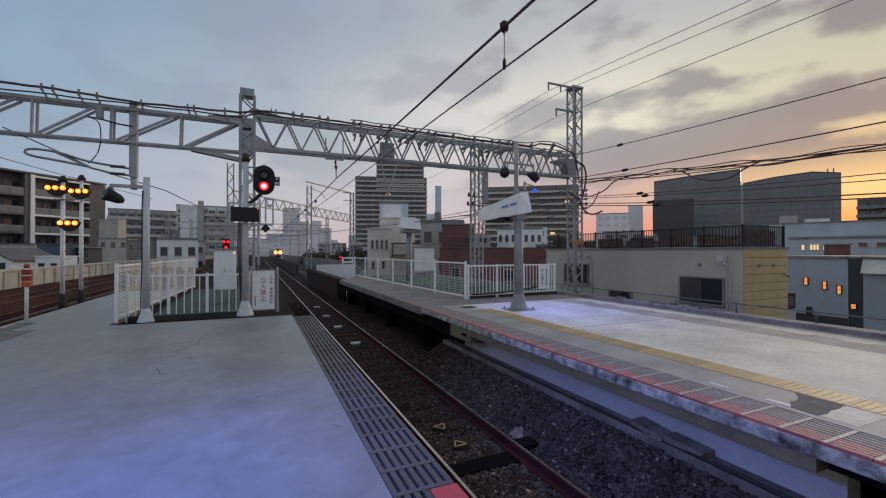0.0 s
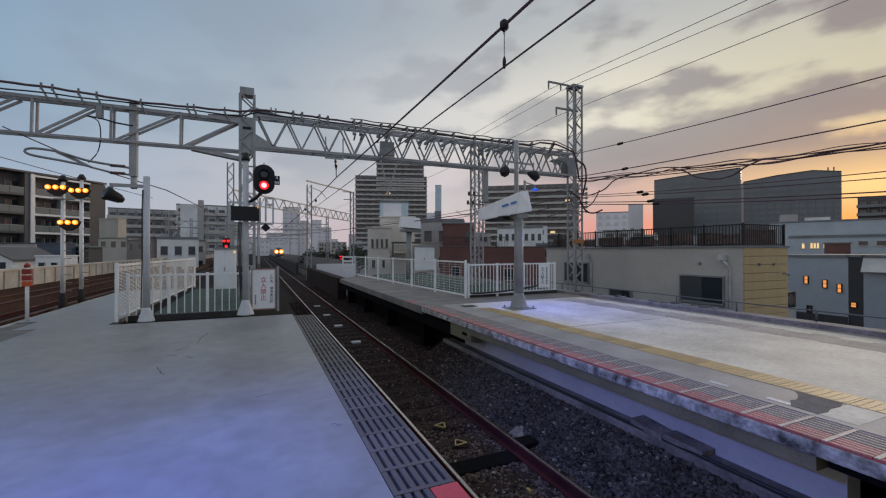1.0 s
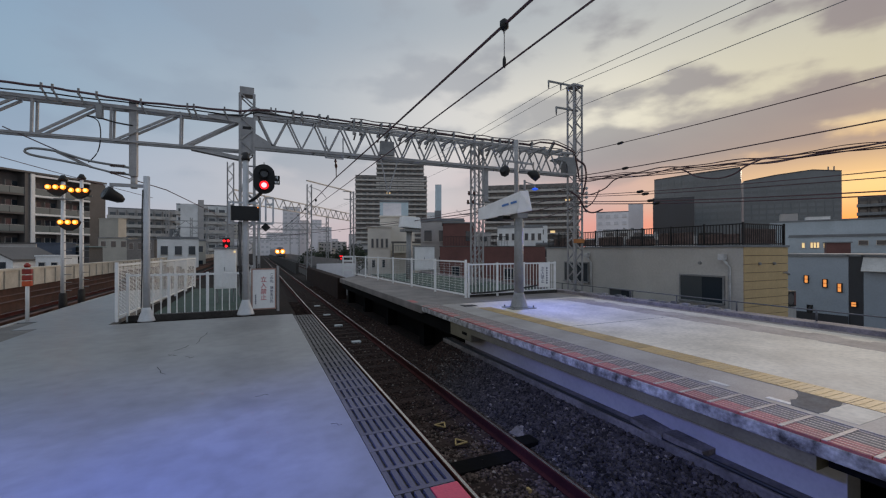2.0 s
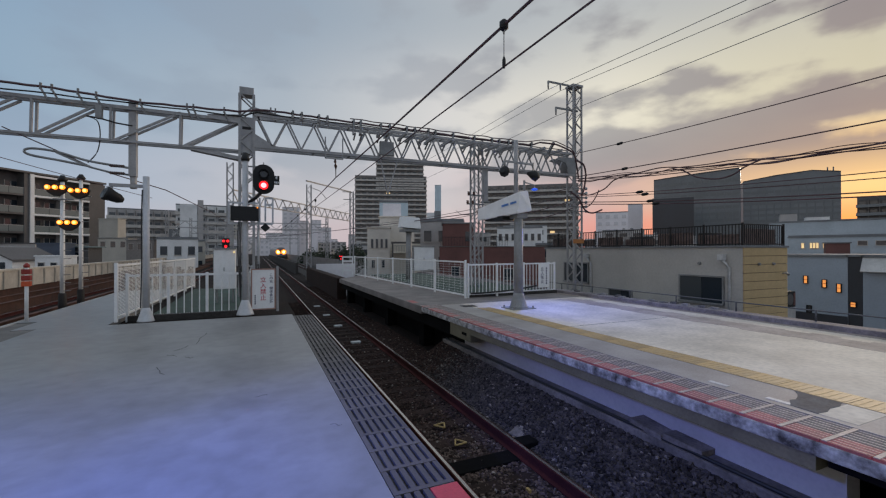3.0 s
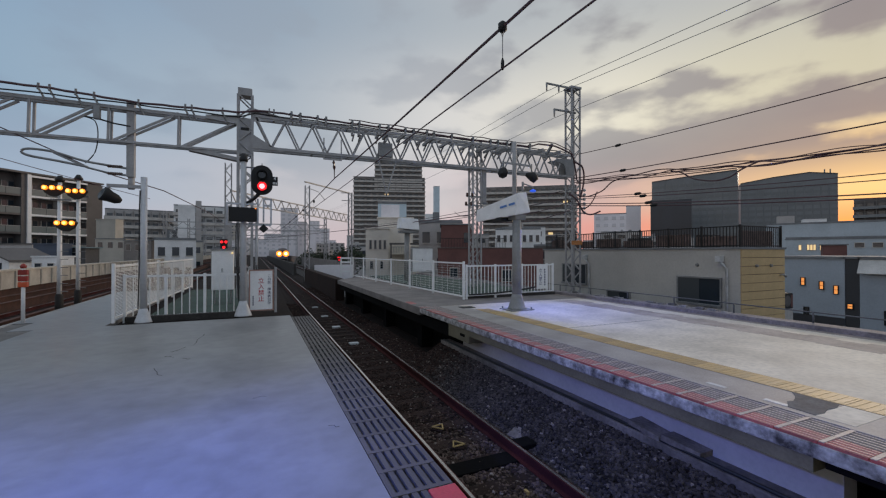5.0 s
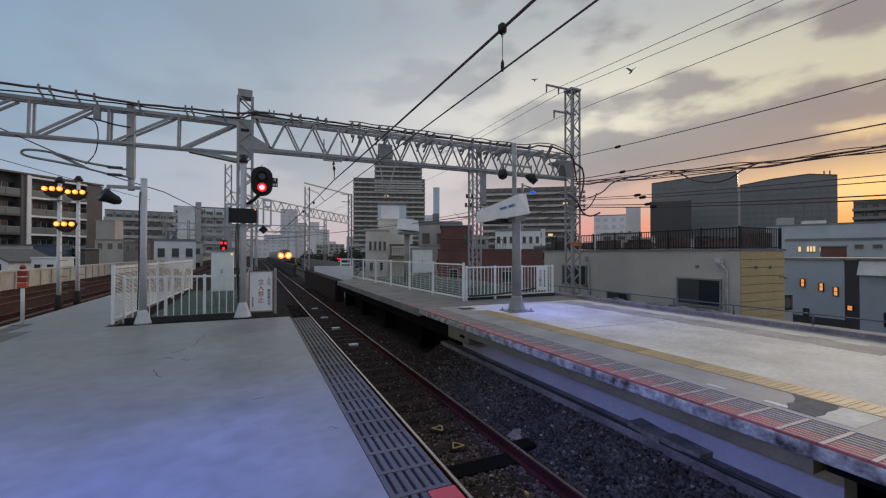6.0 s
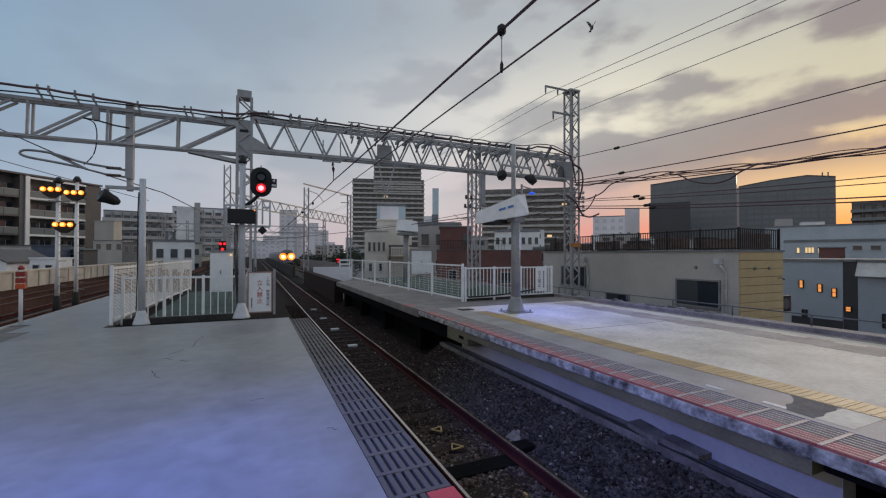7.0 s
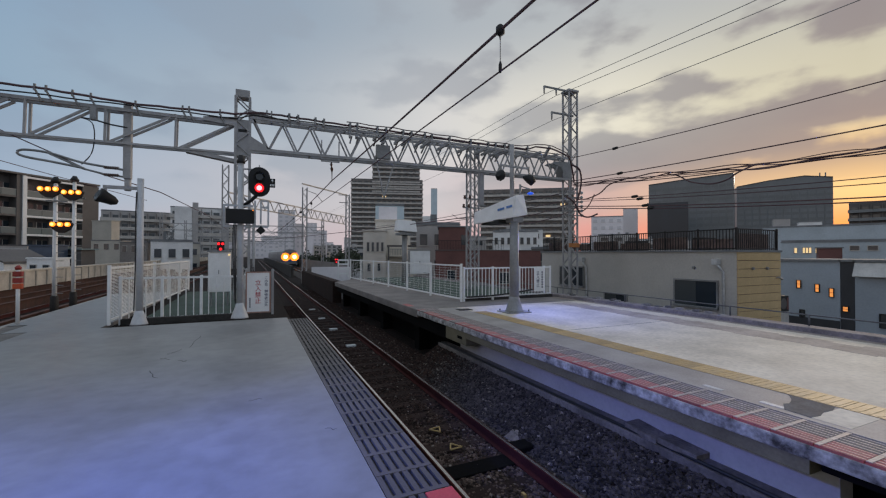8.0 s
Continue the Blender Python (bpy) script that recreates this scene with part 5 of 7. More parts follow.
def keep_out_sign():
    t = thing("keep_out_sign", pose(-0.14, 11.55, 0.06, -3, 0, 0), "white notice board in a worn pink-brown frame", "sign")
    w, h = 0.58, 1.04
    part("board", box(bmesh.new(), 0.02, w - 0.02, 0, 0.02, 0.02, h - 0.02), M_SIGNBOARD, t)
    bm = box(bmesh.new(), 0, w, -0.008, 0.03, 0, 0.03)
    box(bm, 0, w, -0.008, 0.03, h - 0.03, h)
    box(bm, 0, 0.03, -0.008, 0.03, 0.03, h - 0.03)
    box(bm, w - 0.03, w, -0.008, 0.03, 0.03, h - 0.03)
    part("frame", bm, M_SIGNFRAME, t)
    part("stand", box(box(bmesh.new(), 0.60, 0.66, 0.05, 0.10, -0.06, 1.1), -0.02, 0.02, 0.035, 0.08, -0.06, 0.6), M_STEEL, t)
    for text, x, z, size, m, name in (("立\n入\n禁\n止", 0.285, 0.52, 0.15, M_SIGNRED, "red_writing"), ("こ\nの\n先\n\n関\n係\n者\n以\n外", 0.475, 0.53, 0.086, M_SIGNINK, "dark_writing")):
        if m:
            me = text_mesh(text, size, 0.001, 1.02 if size > 0.1 else 1.0)
            me.materials.append(m)
            piece(name, me, t, pose(x, -0.003, z, 90))
    for k in range(5):
        part("writing_bar", box(bmesh.new(), 0.085, 0.115, -0.003, -0.0005, 0.14 + 0.05 * k, 0.175 + 0.05 * k), M_SIGNINK, t)


M_SIGNFRAME = mat("pink_brown_frame", (0.42, 0.25, 0.2), 0.6, var=0.25)
M_SIGNRED = mat("red_sign_paint", (0.5, 0.04, 0.05), 0.5, var=0.1)
M_SIGNINK = mat("dark_sign_ink", (0.06, 0.06, 0.12), 0.5, var=0.1)


def picket_fence(name, at, length, height, n, m, label, post_every=6):
    t = thing(name, at, label, "fence")
    for z in (0.12, height - 0.03):
        part("rail", beam(bmesh.new(), (0, 0, z), (length, 0, z), 0.04, 0.05), m, t)
    bar = mesh_of("picket", tube(bmesh.new(), [(0, 0, 0.1), (0, 0, height - 0.03)], 0.013, 6), m)
    post = mesh_of("post", box(bmesh.new(), -0.03, 0.03, -0.03, 0.03, 0, height + 0.02), m)
    for k in range(n + 1):
        p = k % post_every == 0 or k == n
        piece("post" if p else "picket", post if p else bar, t, pose(length * k / n, 0, 0))
    return t


def panel_fence(name, a, b, height, panels, label, m=None, wires=11):
    """White framed fence panels with horizontal wires."""
    m = m or M_WHITE
    a, b = Vector(a), Vector(b)
    d = b - a
    t = thing(name, pose(a.x, a.y, a.z, 0, 0, math.degrees(math.atan2(d.y, d.x))), label, "fence")
    L = d.length
    w = L / panels
    post = mesh_of("post", bevelled(-0.03, 0.03, -0.03, 0.03, 0, height + 0.03, 0.006), m)
    bm = box(bmesh.new(), 0.03, w - 0.03, -0.02, 0.02, height - 0.06, height - 0.01)
    box(bm, 0.03, w - 0.03, -0.02, 0.02, 0.08, 0.13)
    box(bm, 0.04, 0.07, -0.02, 0.02, 0.13, height - 0.06)
    box(bm, w - 0.07, w - 0.04, -0.02, 0.02, 0.13, height - 0.06)
    panel = mesh_of("panel_frame", bm, m)
    bm = bmesh.new()
    for k in range(wires):
        z = 0.15 + (height - 0.24) * (k + 0.5) / wires
        beam(bm, (0.05, 0, z), (w - 0.05, 0, z), 0.006, 0.014 if wires > 20 else 0.005)
    for k in range(int(w / 0.42)):
        beam(bm, (0.30 + 0.42 * k, 0.004, 0.13), (0.30 + 0.42 * k, 0.004, height - 0.06), 0.005, 0.005)
    net = mesh_of("wire_mesh", bm, m)
    for k in range(panels + 1):
        piece("post", post, t, pose(w * k, 0, 0))
        if k < panels:
            p = piece("panel_frame", panel, t, pose(w * k, 0, 0))
            piece("wire_mesh", net, p, pose(0, 0, 0))
    return t


lamp_pole()
signal_pole()
keep_out_sign()
picket_fence("gate_fence", (-2.74, 11.8, -0.09), 2.42, 1.1, 15, M_WHITE, "weathered white steel gate fence closing the platform end", 5)
panel_fence("white_panel_fence", (-2.80, 11.2, 0.0), (-2.44, 20.6, 0.0), 1.27, 5, "white framed mesh fence along the platform end", wires=32)
panel_fence("white_panel_fence", (-0.2, 13.2, -0.09), (-0.2, 19.5, -0.09), 1.0, 4, "low white mesh fence beside the track", M_WHITE_D, 6)
solid("netting_floor", bevelled(-2.35, -0.35, 12.0, 19.8, -0.088, 0.0, 0.02), M_GREEN, "green netted walkway floor behind the gate", "walkway", kind="structure")
part("end_kerb", bevelled(-2.7, -0.1, 11.62, 11.78, -0.088, 0.06, 0.01), M_CONC_DARK, PL_L)


def cabinet(at, w, d, h, legs, label, lamp=False):
    t = thing("equipment_cabinet", at, label, "cabinet")
    b = part("body", bevelled(0, w, 0, d, legs, legs + h, 0.02), M_WHITE, t)
    part("door", bevelled(0.03, w * 0.52, -0.015, 0, legs + 0.05, legs + h - 0.05, 0.006), M_WHITE, t)
    part("roof", bevelled(-0.03, w + 0.03, -0.04, d + 0.03, legs + h, legs + h + 0.05, 0.01), M_STEEL_D, t)
    part("handle", box(bmesh.new(), w * 0.46, w * 0.49, -0.04, -0.016, legs + h * 0.45, legs + h * 0.55), M_STEEL_D, t)
    for x in (0.05, w - 0.09):
        part("leg", box(bmesh.new(), x, x + 0.04, d * 0.4, d * 0.4 + 0.04, 0, legs), M_STEEL_D, t)
    # Thin sheet added so that the left side reads darker than the front.
    part("dark_side_sheet", box(bmesh.new(), -0.012, -0.001, 0.02, d - 0.02, legs + 0.03, legs + h - 0.02), M_STEEL_D, t, "thin dark sheet added over the left side")
    if lamp:
        part("lamp", tube(bmesh.new(), [(w - 0.03, -0.05, legs + h - 0.08), (w - 0.03, -0.09, legs + h - 0.08)], 0.03, 8), M_WARMW, t, "small warm lamp")


cabinet((-1.17, 14.0, 0.0), 0.58, 0.4, 1.18, 0.42, "white equipment cabinet with a small lamp", True)


def marker_post():
    t = thing("marker_post", (-4.70, 12.3, -0.012), "white post with orange reflective bands", "post")
    part("shaft", turned([(0.035, 0), (0.035, 1.2)], 10), M_WHITE, t)
    for z, m in ((0.78, M_ORANGE), (0.91, M_REDBAND), (1.05, M_REDBAND)):
        part("band", bevelled(-0.08, 0.08, -0.05, 0.05, z, z + 0.115, 0.02), m, t, "red and orange reflector")
    part("cap", turned([(0.05, 1.2), (0.06, 1.25), (0.02, 1.30)], 10), M_REDBAND, t)


M_REDBAND = mat("dark_red_reflector", (0.35, 0.035, 0.025), 0.45, var=0.3)
M_ORANGE = mat("orange_reflector", (0.62, 0.10, 0.03), 0.4, var=0.2)
marker_post()


def amber_signal(x, y, heads, height, label):
    t = thing("amber_signal_post", (x, y, BED), label, "signal", "amber signals beside the far track")
    part("foundation", turned([(0.15, 0), (0.14, 1.0), (0.11, 1.06)], 12), M_CONC_DARK, t)
    part("shaft", turned([(0.085, 1.04), (0.085, height * 0.5), (0.07, height)], 12), M_WHITE, t)
    part("cap", turned([(0.11, height), (0.18, height + 0.08), (0.07, height + 0.27)], 12), M_BLACKPAINT, t)
    for dx, z, s in heads:
        bm = bmesh.new()
        ring = [(-1.0, 0.16), (-0.85, 0.34), (0.85, 0.34), (1.0, 0.16), (0.75, -0.3), (0.2, -0.62), (-0.2, -0.62), (-0.75, -0.3)]
        f = [bm.verts.new((px * 0.86 * s, -0.28, pz * s)) for px, pz in ring]
        b = [bm.verts.new((px * 0.86 * s, -0.14, pz * s)) for px, pz in ring]
        bm.faces.new(f)
        bm.faces.new(b[::-1])
        for k in range(8):
            bm.faces.new((f[k], f[(k + 1) % 8], b[(k + 1) % 8], b[k]))
        h = part("signal_head", bm, M_BLACKPAINT, t, "black signal head with three amber lamps", pose(dx, 0, z - BED, 0, 0, -12))
        for k in (-1, 0, 1):
            lamp = part("amber_lamp", disc(bmesh.new(), (k * 0.57 * s, 0.06), 0.20 * s, -0.29, -0.36, 14), M_AMBER, h, "glowing amber lamp")
            part("lamp_core", disc(bmesh.new(), (k * 0.57 * s, 0.06), 0.12 * s, -0.361, -0.37, 14), M_AMBERCORE, lamp)
    for k in range(int((height - 1.4) / 0.34)):
        part("rung", beam(bmesh.new(), (0.06, -0.05, 1.15 + 0.34 * k), (0.30, -0.05, 1.15 + 0.34 * k), 0.025, 0.025), M_STEEL_D, t)
    part("bracket", beam(bmesh.new(), (-0.28, -0.1, height - 0.75), (0.42, -0.1, height - 0.75), 0.06, 0.06), M_STEEL_D, t)


amber_signal(-7.5, 22.62, ((-0.08, 4.15, 0.467), (0.32, 2.70, 0.467)), 5.76, "pale post with two amber three-lamp signal heads")
amber_signal(-7.5, 24.65, ((0.04, 4.29, 0.50),), 6.14, "pale post with one amber three-lamp signal head")


def red_signal(x, y, z, label):
    t = thing("red_signal", (x, y, BED), label, "signal", "red signals along the line")
    h = z - BED
    part("shaft", turned([(0.07, 0), (0.06, h)], 10), M_STEEL_D, t)
    head = part("signal_head", bevelled(-0.2, 0.2, -0.15, 0.0, h - 0.4, h + 0.28, 0.06), M_BLACKPAINT, t)
    for dx, dz in ((-0.11, 0.1), (0.11, 0.1), (0.0, -0.22)):
        part("red_lamp", disc(bmesh.new(), (dx, h + dz), 0.075, -0.155, -0.2, 12), M_REDL, head, "glowing red lamp")


red_signal(-1.7, 28.2, 2.05, "small signal head with three red lamps")
red_signal(9.4, 52.0, 0.78, "small signal head with red lamps by the far wall")


# ---- right platform ----
def camera_hood():
    """The white hooded unit on a stout pole with the blue lamp."""
    t = thing("hooded_monitor_pole", (6.43, 9.42, 0), "stout grey pole carrying a long white hooded unit", "pole")
    bm = turned([(0.26, 0.02), (0.23, 0.06), (0.15, 0.34), (0.13, 0.42)], 18)
    part("foot", bm, M_STEEL_D, t)
    part("base_plate", bevelled(-0.36, 0.36, -0.30, 0.30, 0.0, 0.025, 0.005), M_STEEL_D, t)
    for sx in (-1, 1):
        for sy in (-1, 1):
            part("bolt", tube(bmesh.new(), [(0.3 * sx, 0.24 * sy, 0.02), (0.3 * sx, 0.24 * sy, 0.08)], 0.022, 6), M_STEEL_D, t)
    part("shaft", turned([(0.13, 0.40), (0.115, 2.46)], 18), M_STEEL_D, t)
    bm = bmesh.new()
    pts = [(-0.16, -0.29, 3.10 - 0), (-0.22, -0.26, 2.52), (0.22, -0.14, 3.17), (0.33, -0.18, 2.62), (-0.48, 1.38, 2.78), (-0.42, 1.36, 2.42), (-0.10, 1.45, 2.80), (-0.02, 1.42, 2.46)]
    c = [Vector(p) for p in pts]

    def level(i, a, b, d, axis):
        """Shift a corner along one axis into the plane of three others."""
        nrm = (c[b] - c[a]).cross(c[d] - c[a])
        c[i][axis] -= nrm.dot(c[i] - c[a]) / nrm[axis]

    level(6, 0, 2, 4, 2)
    level(5, 0, 1, 4, 0)
    for k in range(20):
        level(7, 2, 3, 6, 0)
        level(7, 1, 3, 5, 2)
    v = [bm.verts.new(p) for p in c]
    for f in ((0, 1, 3, 2), (4, 6, 7, 5), (0, 4, 5, 1), (2, 3, 7, 6), (0, 2, 6, 4), (1, 5, 7, 3)):
        bm.faces.new([v[i] for i in f])
    bmesh.ops.bevel(bm, geom=bm.edges[:], offset=0.02, segments=2, affect="EDGES")
    hood = part("hood", bm, M_WHITE, t, "long white tapered hood")
    part("dark_underside", box(bmesh.new(), -0.34, 0.02, 0.25, 1.15, 2.40, 2.50), M_BLACKPAINT, hood)
    side = Vector((-0.32, 1.67, -0.21)).normalized()
    for s, l in ((0.06, 0.22), (0.36, 0.26)):
        a = Vector((-0.205, -0.275, 2.84)) + side * s
        bm = bmesh.new()
        beam(bm, a, a + side * l, 0.006, 0.055)
        part("blue_bar", bm, M_BLUEPAINT, hood, "blue lettering bar")
    part("bracket", bevelled(-0.12, 0.22, -0.12, 0.25, 2.42, 2.56, 0.03), M_STEEL_D, t)
    lamp = part("lamp_stem", tube(bmesh.new(), [(0.18, -0.02, 3.1), (0.18, -0.02, 3.45)], 0.03, 8), M_STEEL, t)
    part("blue_lamp", turned([(0.03, 3.22), (0.085, 3.24), (0.08, 3.265), (0.03, 3.29)], 14, (0.34, -0.26, -0.07)), M_BLUEL, lamp, "glowing blue lamp")
    part("lamp_arm", tube(bmesh.new(), [(0.2, -0.02, 3.40), (0.34, -0.26, 3.30), (0.34, -0.26, 3.22)], 0.02, 6), M_STEEL, lamp)
    # thin upper mast with two black horns
    part("upper_mast", turned([(0.065, 2.5), (0.06, 4.6)], 12, (0.12, 0.28, 0)), M_STEEL, t)
    part("mast_arm", beam(bmesh.new(), (-0.32, 0.2, 3.98), (0.48, 0.05, 3.92), 0.04, 0.05), M_STEEL, t)
    for x, y, z, dx in ((-0.32, 0.15, 3.72, -0.14), (0.45, -0.05, 3.62, 0.14)):
        part("horn", tube(bmesh.new(), [(x - dx, y + 0.08, z + 0.05), (x, y, z), (x + dx * 0.4, y - 0.05, z - 0.05), (x + dx * 0.9, y - 0.09, z - 0.02)], [0.04, 0.13, 0.15, 0.07], 8), M_BLACKPAINT, t, "black horn loudspeaker")
        part("horn_stem", tube(bmesh.new(), [(x, y, z + 0.1), (x, y, 3.95)], 0.02, 6), M_STEEL_D, t)


M_BLUEPAINT = mat("blue_lettering", (0.08, 0.22, 0.55), 0.5, var=0.1)
camera_hood()
panel_fence("white_panel_fence", (6.22, 12.14, -0.006), (5.57, 26.0, -0.006), 1.22, 6, "white framed mesh fence along the narrow platform end")
RF = picket_fence("white_picket_fence", pose(6.34, 12.18, -0.006, 0, 0, 4.1), 3.75, 1.12, 26, M_WHITE, "white picket fence closing the platform end", 8)
n = part("notice", bevelled(2.95, 3.45, -0.055, -0.035, 0.22, 1.08, 0.004), M_SIGNBOARD, RF, "white notice with grey writing")
me = text_mesh("立\n入\n禁\n止", 0.15, 0.001, 1.0)
me.materials.append(M_SIGNINK)
piece("writing", me, n, pose(3.12, -0.058, 0.65, 90))
for k in range(7):
    part("writing_bar", box(bmesh.new(), 3.29, 3.35, -0.058, -0.0555, 0.34 + 0.09 * k, 0.40 + 0.09 * k), M_SIGNINK, n)
solid("hanging_cable", tube(bmesh.new(), sag((6.4, 12.1, 0.15), (9.1, 12.22, 0.3), 0.05, 12), 0.03, 6), M_RUBBER, "black cable lying along the picket fence", "cable")
solid("dark_kerb_block", bevelled(6.4, 10.08, 12.3, 12.6, -0.004, 0.1, 0.02), M_CONC_DARK, "dark low kerb under the picket fence", "kerb")
solid("netting_floor", bevelled(6.6, 10.05, 12.9, 26.0, -0.004, 0.05, 0.02), M_GREEN, "green netted walkway floor behind the fence", "walkway", kind="structure")
cabinet((9.45, 25.8, -0.006), 1.42, 0.7, 1.55, 0.25, "pale blue-white tall equipment cabinet on legs")


def second_hood():
    t = thing("hooded_monitor_pole", (7.35, 20.9, 0.05), "grey pole with a white hooded unit at the platform end", "pole")
    part("shaft", turned([(0.17, 0), (0.15, 2.6)], 14), M_STEEL_D, t)
    bm = bmesh.new()
    v = [bm.verts.new(p) for p in ((-0.55, -0.4, 2.72), (0.55, -0.4, 2.65), (0.65, 0.5, 2.65), (-0.45, 0.5, 2.72), (-0.42, -0.2, 3.3), (0.55, -0.2, 3.25), (0.6, 0.4, 3.25), (-0.4, 0.4, 3.3))]
    for f in ((3, 2, 1, 0), (4, 5, 6, 7), (0, 1, 5, 4), (1, 2, 6, 5), (2, 3, 7, 6), (3, 0, 4, 7)):
        bm.faces.new([v[i] for i in f])
    bmesh.ops.bevel(bm, geom=bm.edges[:], offset=0.03, segments=2, affect="EDGES")
    part("hood", bm, M_WHITE, t, "white hood")
    part("tray", bevelled(-0.4, 0.5, -0.3, 0.4, 2.5, 2.64, 0.02), M_STEEL_D, t)


second_hood()


def end_rail():
    t = thing("ladder_rail", (5.0, 26.9, 0), "short white ladder-like end railing", "railing")
    for x in (0.0, 0.62):
        part("post", box(bmesh.new(), x - 0.04, x + 0.04, -0.03, 0.03, -0.006, 1.2), M_WHITE, t)
    for z in (0.3, 0.6, 0.9, 1.16):
        part("rung", box(bmesh.new(), 0.04, 0.58, -0.02, 0.02, z - 0.05, z + 0.05), M_WHITE, t)


end_rail()
solid("end_walkway", bevelled(4.24, 4.75, 24.5, 41, BED - 0.01, -0.02, 0.02), M_SLEEPER, "dark brown walkway past the platform end", "walkway", kind="structure")
solid("pale_panel_wall", bevelled(5.4, 9.2, 43.0, 43.2, -1.4, 0.25, 0.02), BM["haze"], "pale blue panel wall past the platform end", "wall", kind="structure")
solid("parapet_wall", bevelled(4.25, 4.55, 53, 175, -1.8, 0.12, 0.02), M_CONC_DARK, "concrete parapet wall between the tracks", "wall", kind="structure")
solid("far_parapet", bevelled(9.4, 9.7, 44, 180, -2.2, 0.45, 0.02), M_END, "concrete parapet of the far track", "wall", kind="structure")
solid("far_deck", box(bmesh.new(), 4.92, 10.0, 44, 420, -2.3, -1.2), M_CONC_DARK, "dark deck of the far track", "viaduct", kind="structure")
track(7.1, 45, 400, 45, "far track on which the train comes in", -1.0)


# ---- things between the rails ----
def track_plates():
    for y in (12.74, 15.79, 18.6, 21.8):
        solid("marker_plate", bevelled(2.62, 2.90, y - 0.1, y + 0.1, BED - 0.01, BED + 0.055, 0.01), M_WHITE_D, "small pale concrete marker plate between the rails", "plate", "marker plates between the rails")
    for x, y, a in ((2.66, 6.05, 40), (2.66, 5.40, -25)):
        bm = bmesh.new()
        p = [Vector((0.11 * math.cos(k * 2.0944), 0.11 * math.sin(k * 2.0944), 0.02)) for k in range(3)]
        for k in range(3):
            beam(bm, p[k], p[(k + 1) % 3], 0.02, 0.015)
        t = solid("triangle_marker", bm, M_TRI, "small yellow triangle marker between the rails", "marker", "triangle markers", at=pose(x, y, BED + 0.04, 0, 0, a))
        part("back_plate", box(bmesh.new(), -0.1, 0.1, -0.1, 0.1, -0.06, 0.0), M_SLEEPER, t)
    b = solid("track_duct", bevelled(2.24, 3.22, 4.68, 4.98, BED - 0.04, BED + 0.03, 0.015), M_SHADE_DUCT, "black cable duct crossing under the rails", "duct")
    solid("yellow_tag", bevelled(2.87, 2.905, 4.0, 4.07, BED, BED + 0.05, 0.01), M_TRI, "small yellow tag between the rails", "tag")
    solid("junction_box", bevelled(3.38, 3.68, 4.86, 5.12, BED - 0.02, BED + 0.11, 0.03), M_SHADE_DUCT, "black junction box beside the rail", "box")
    solid("cable_plate", bevelled(-0.10, 0.10, -0.12, 0.12, 0, 0.03, 0.008), M_TROUGH, "dirty grey plate lying on the ballast beside the rail", "plate", at=pose(3.62, 5.30, BED + 0.06, 0, -20, 12))


M_TRI = mat("worn_yellow_paint", (0.5, 0.34, 0.12), 0.6, var=0.3)
track_plates()


# ---- overhead lines ----
def wire(name, pts, r, label, m=None, group="overhead wires"):
    return solid(name, tube(bmesh.new(), pts, r, 6), m or M_WIRE, label, "wire", group)


def catenary():
    wire("messenger_wire", sag((2.72, -6, 4.32), (2.72, 16, 4.32), 0.05) + sag((2.72, 16, 4.32), (2.72, 60, 4.4), 0.25)[1:] + [(2.72, 180, 4.4)], 0.019, "thick dark messenger wire over the track")
    wire("contact_wire", [(2.72, -6, 3.76), (2.72, 16, 3.78), (2.72, 60, 3.9), (2.72, 180, 3.9)], 0.011, "thin dark contact wire over the track")
    for y in (4.28, 22, 27, 32, 38, 46, 54):
        t = thing("dropper", (2.72, y, 4.27 if y < 10 else 4.12), "thin dropper hanging the contact wire", "wire", "overhead wires")
        part("clamp", turned([(0.02, -0.07), (0.055, -0.04), (0.055, 0.04), (0.02, 0.07)], 10), M_BLACKPAINT, t)
        bm = tube(bmesh.new(), [(0, -0.03, -0.04), (0, 0, -0.12), (0, 0, -0.44)], 0.006, 5)
        tube(bm, [(0, 0.03, -0.04), (0, 0, -0.12)], 0.006, 5)
        part("rod", bm, M_STEEL_D, t)
        part("clip", turned([(0.012, -0.52), (0.022, -0.49), (0.022, -0.42), (0.01, -0.38)], 8), M_BLACKPAINT, t)
    # side lines of the far tracks
    wire("messenger_wire", [(-6.66, 16, 5.12), (-5.46, 16.1, 4.56), (-4.66, 16.3, 4.15), (-3.2, 19, 3.9), (-2.6, 30, 4.0), (-2.2, 60, 4.1)], 0.018, "dark pull-off wire of the side track")
    wire("side_wire", sag((-12, 10, 5.6), (-4.6, 24, 4.1), 0.1), 0.012, "thin dark side wire")


catenary()


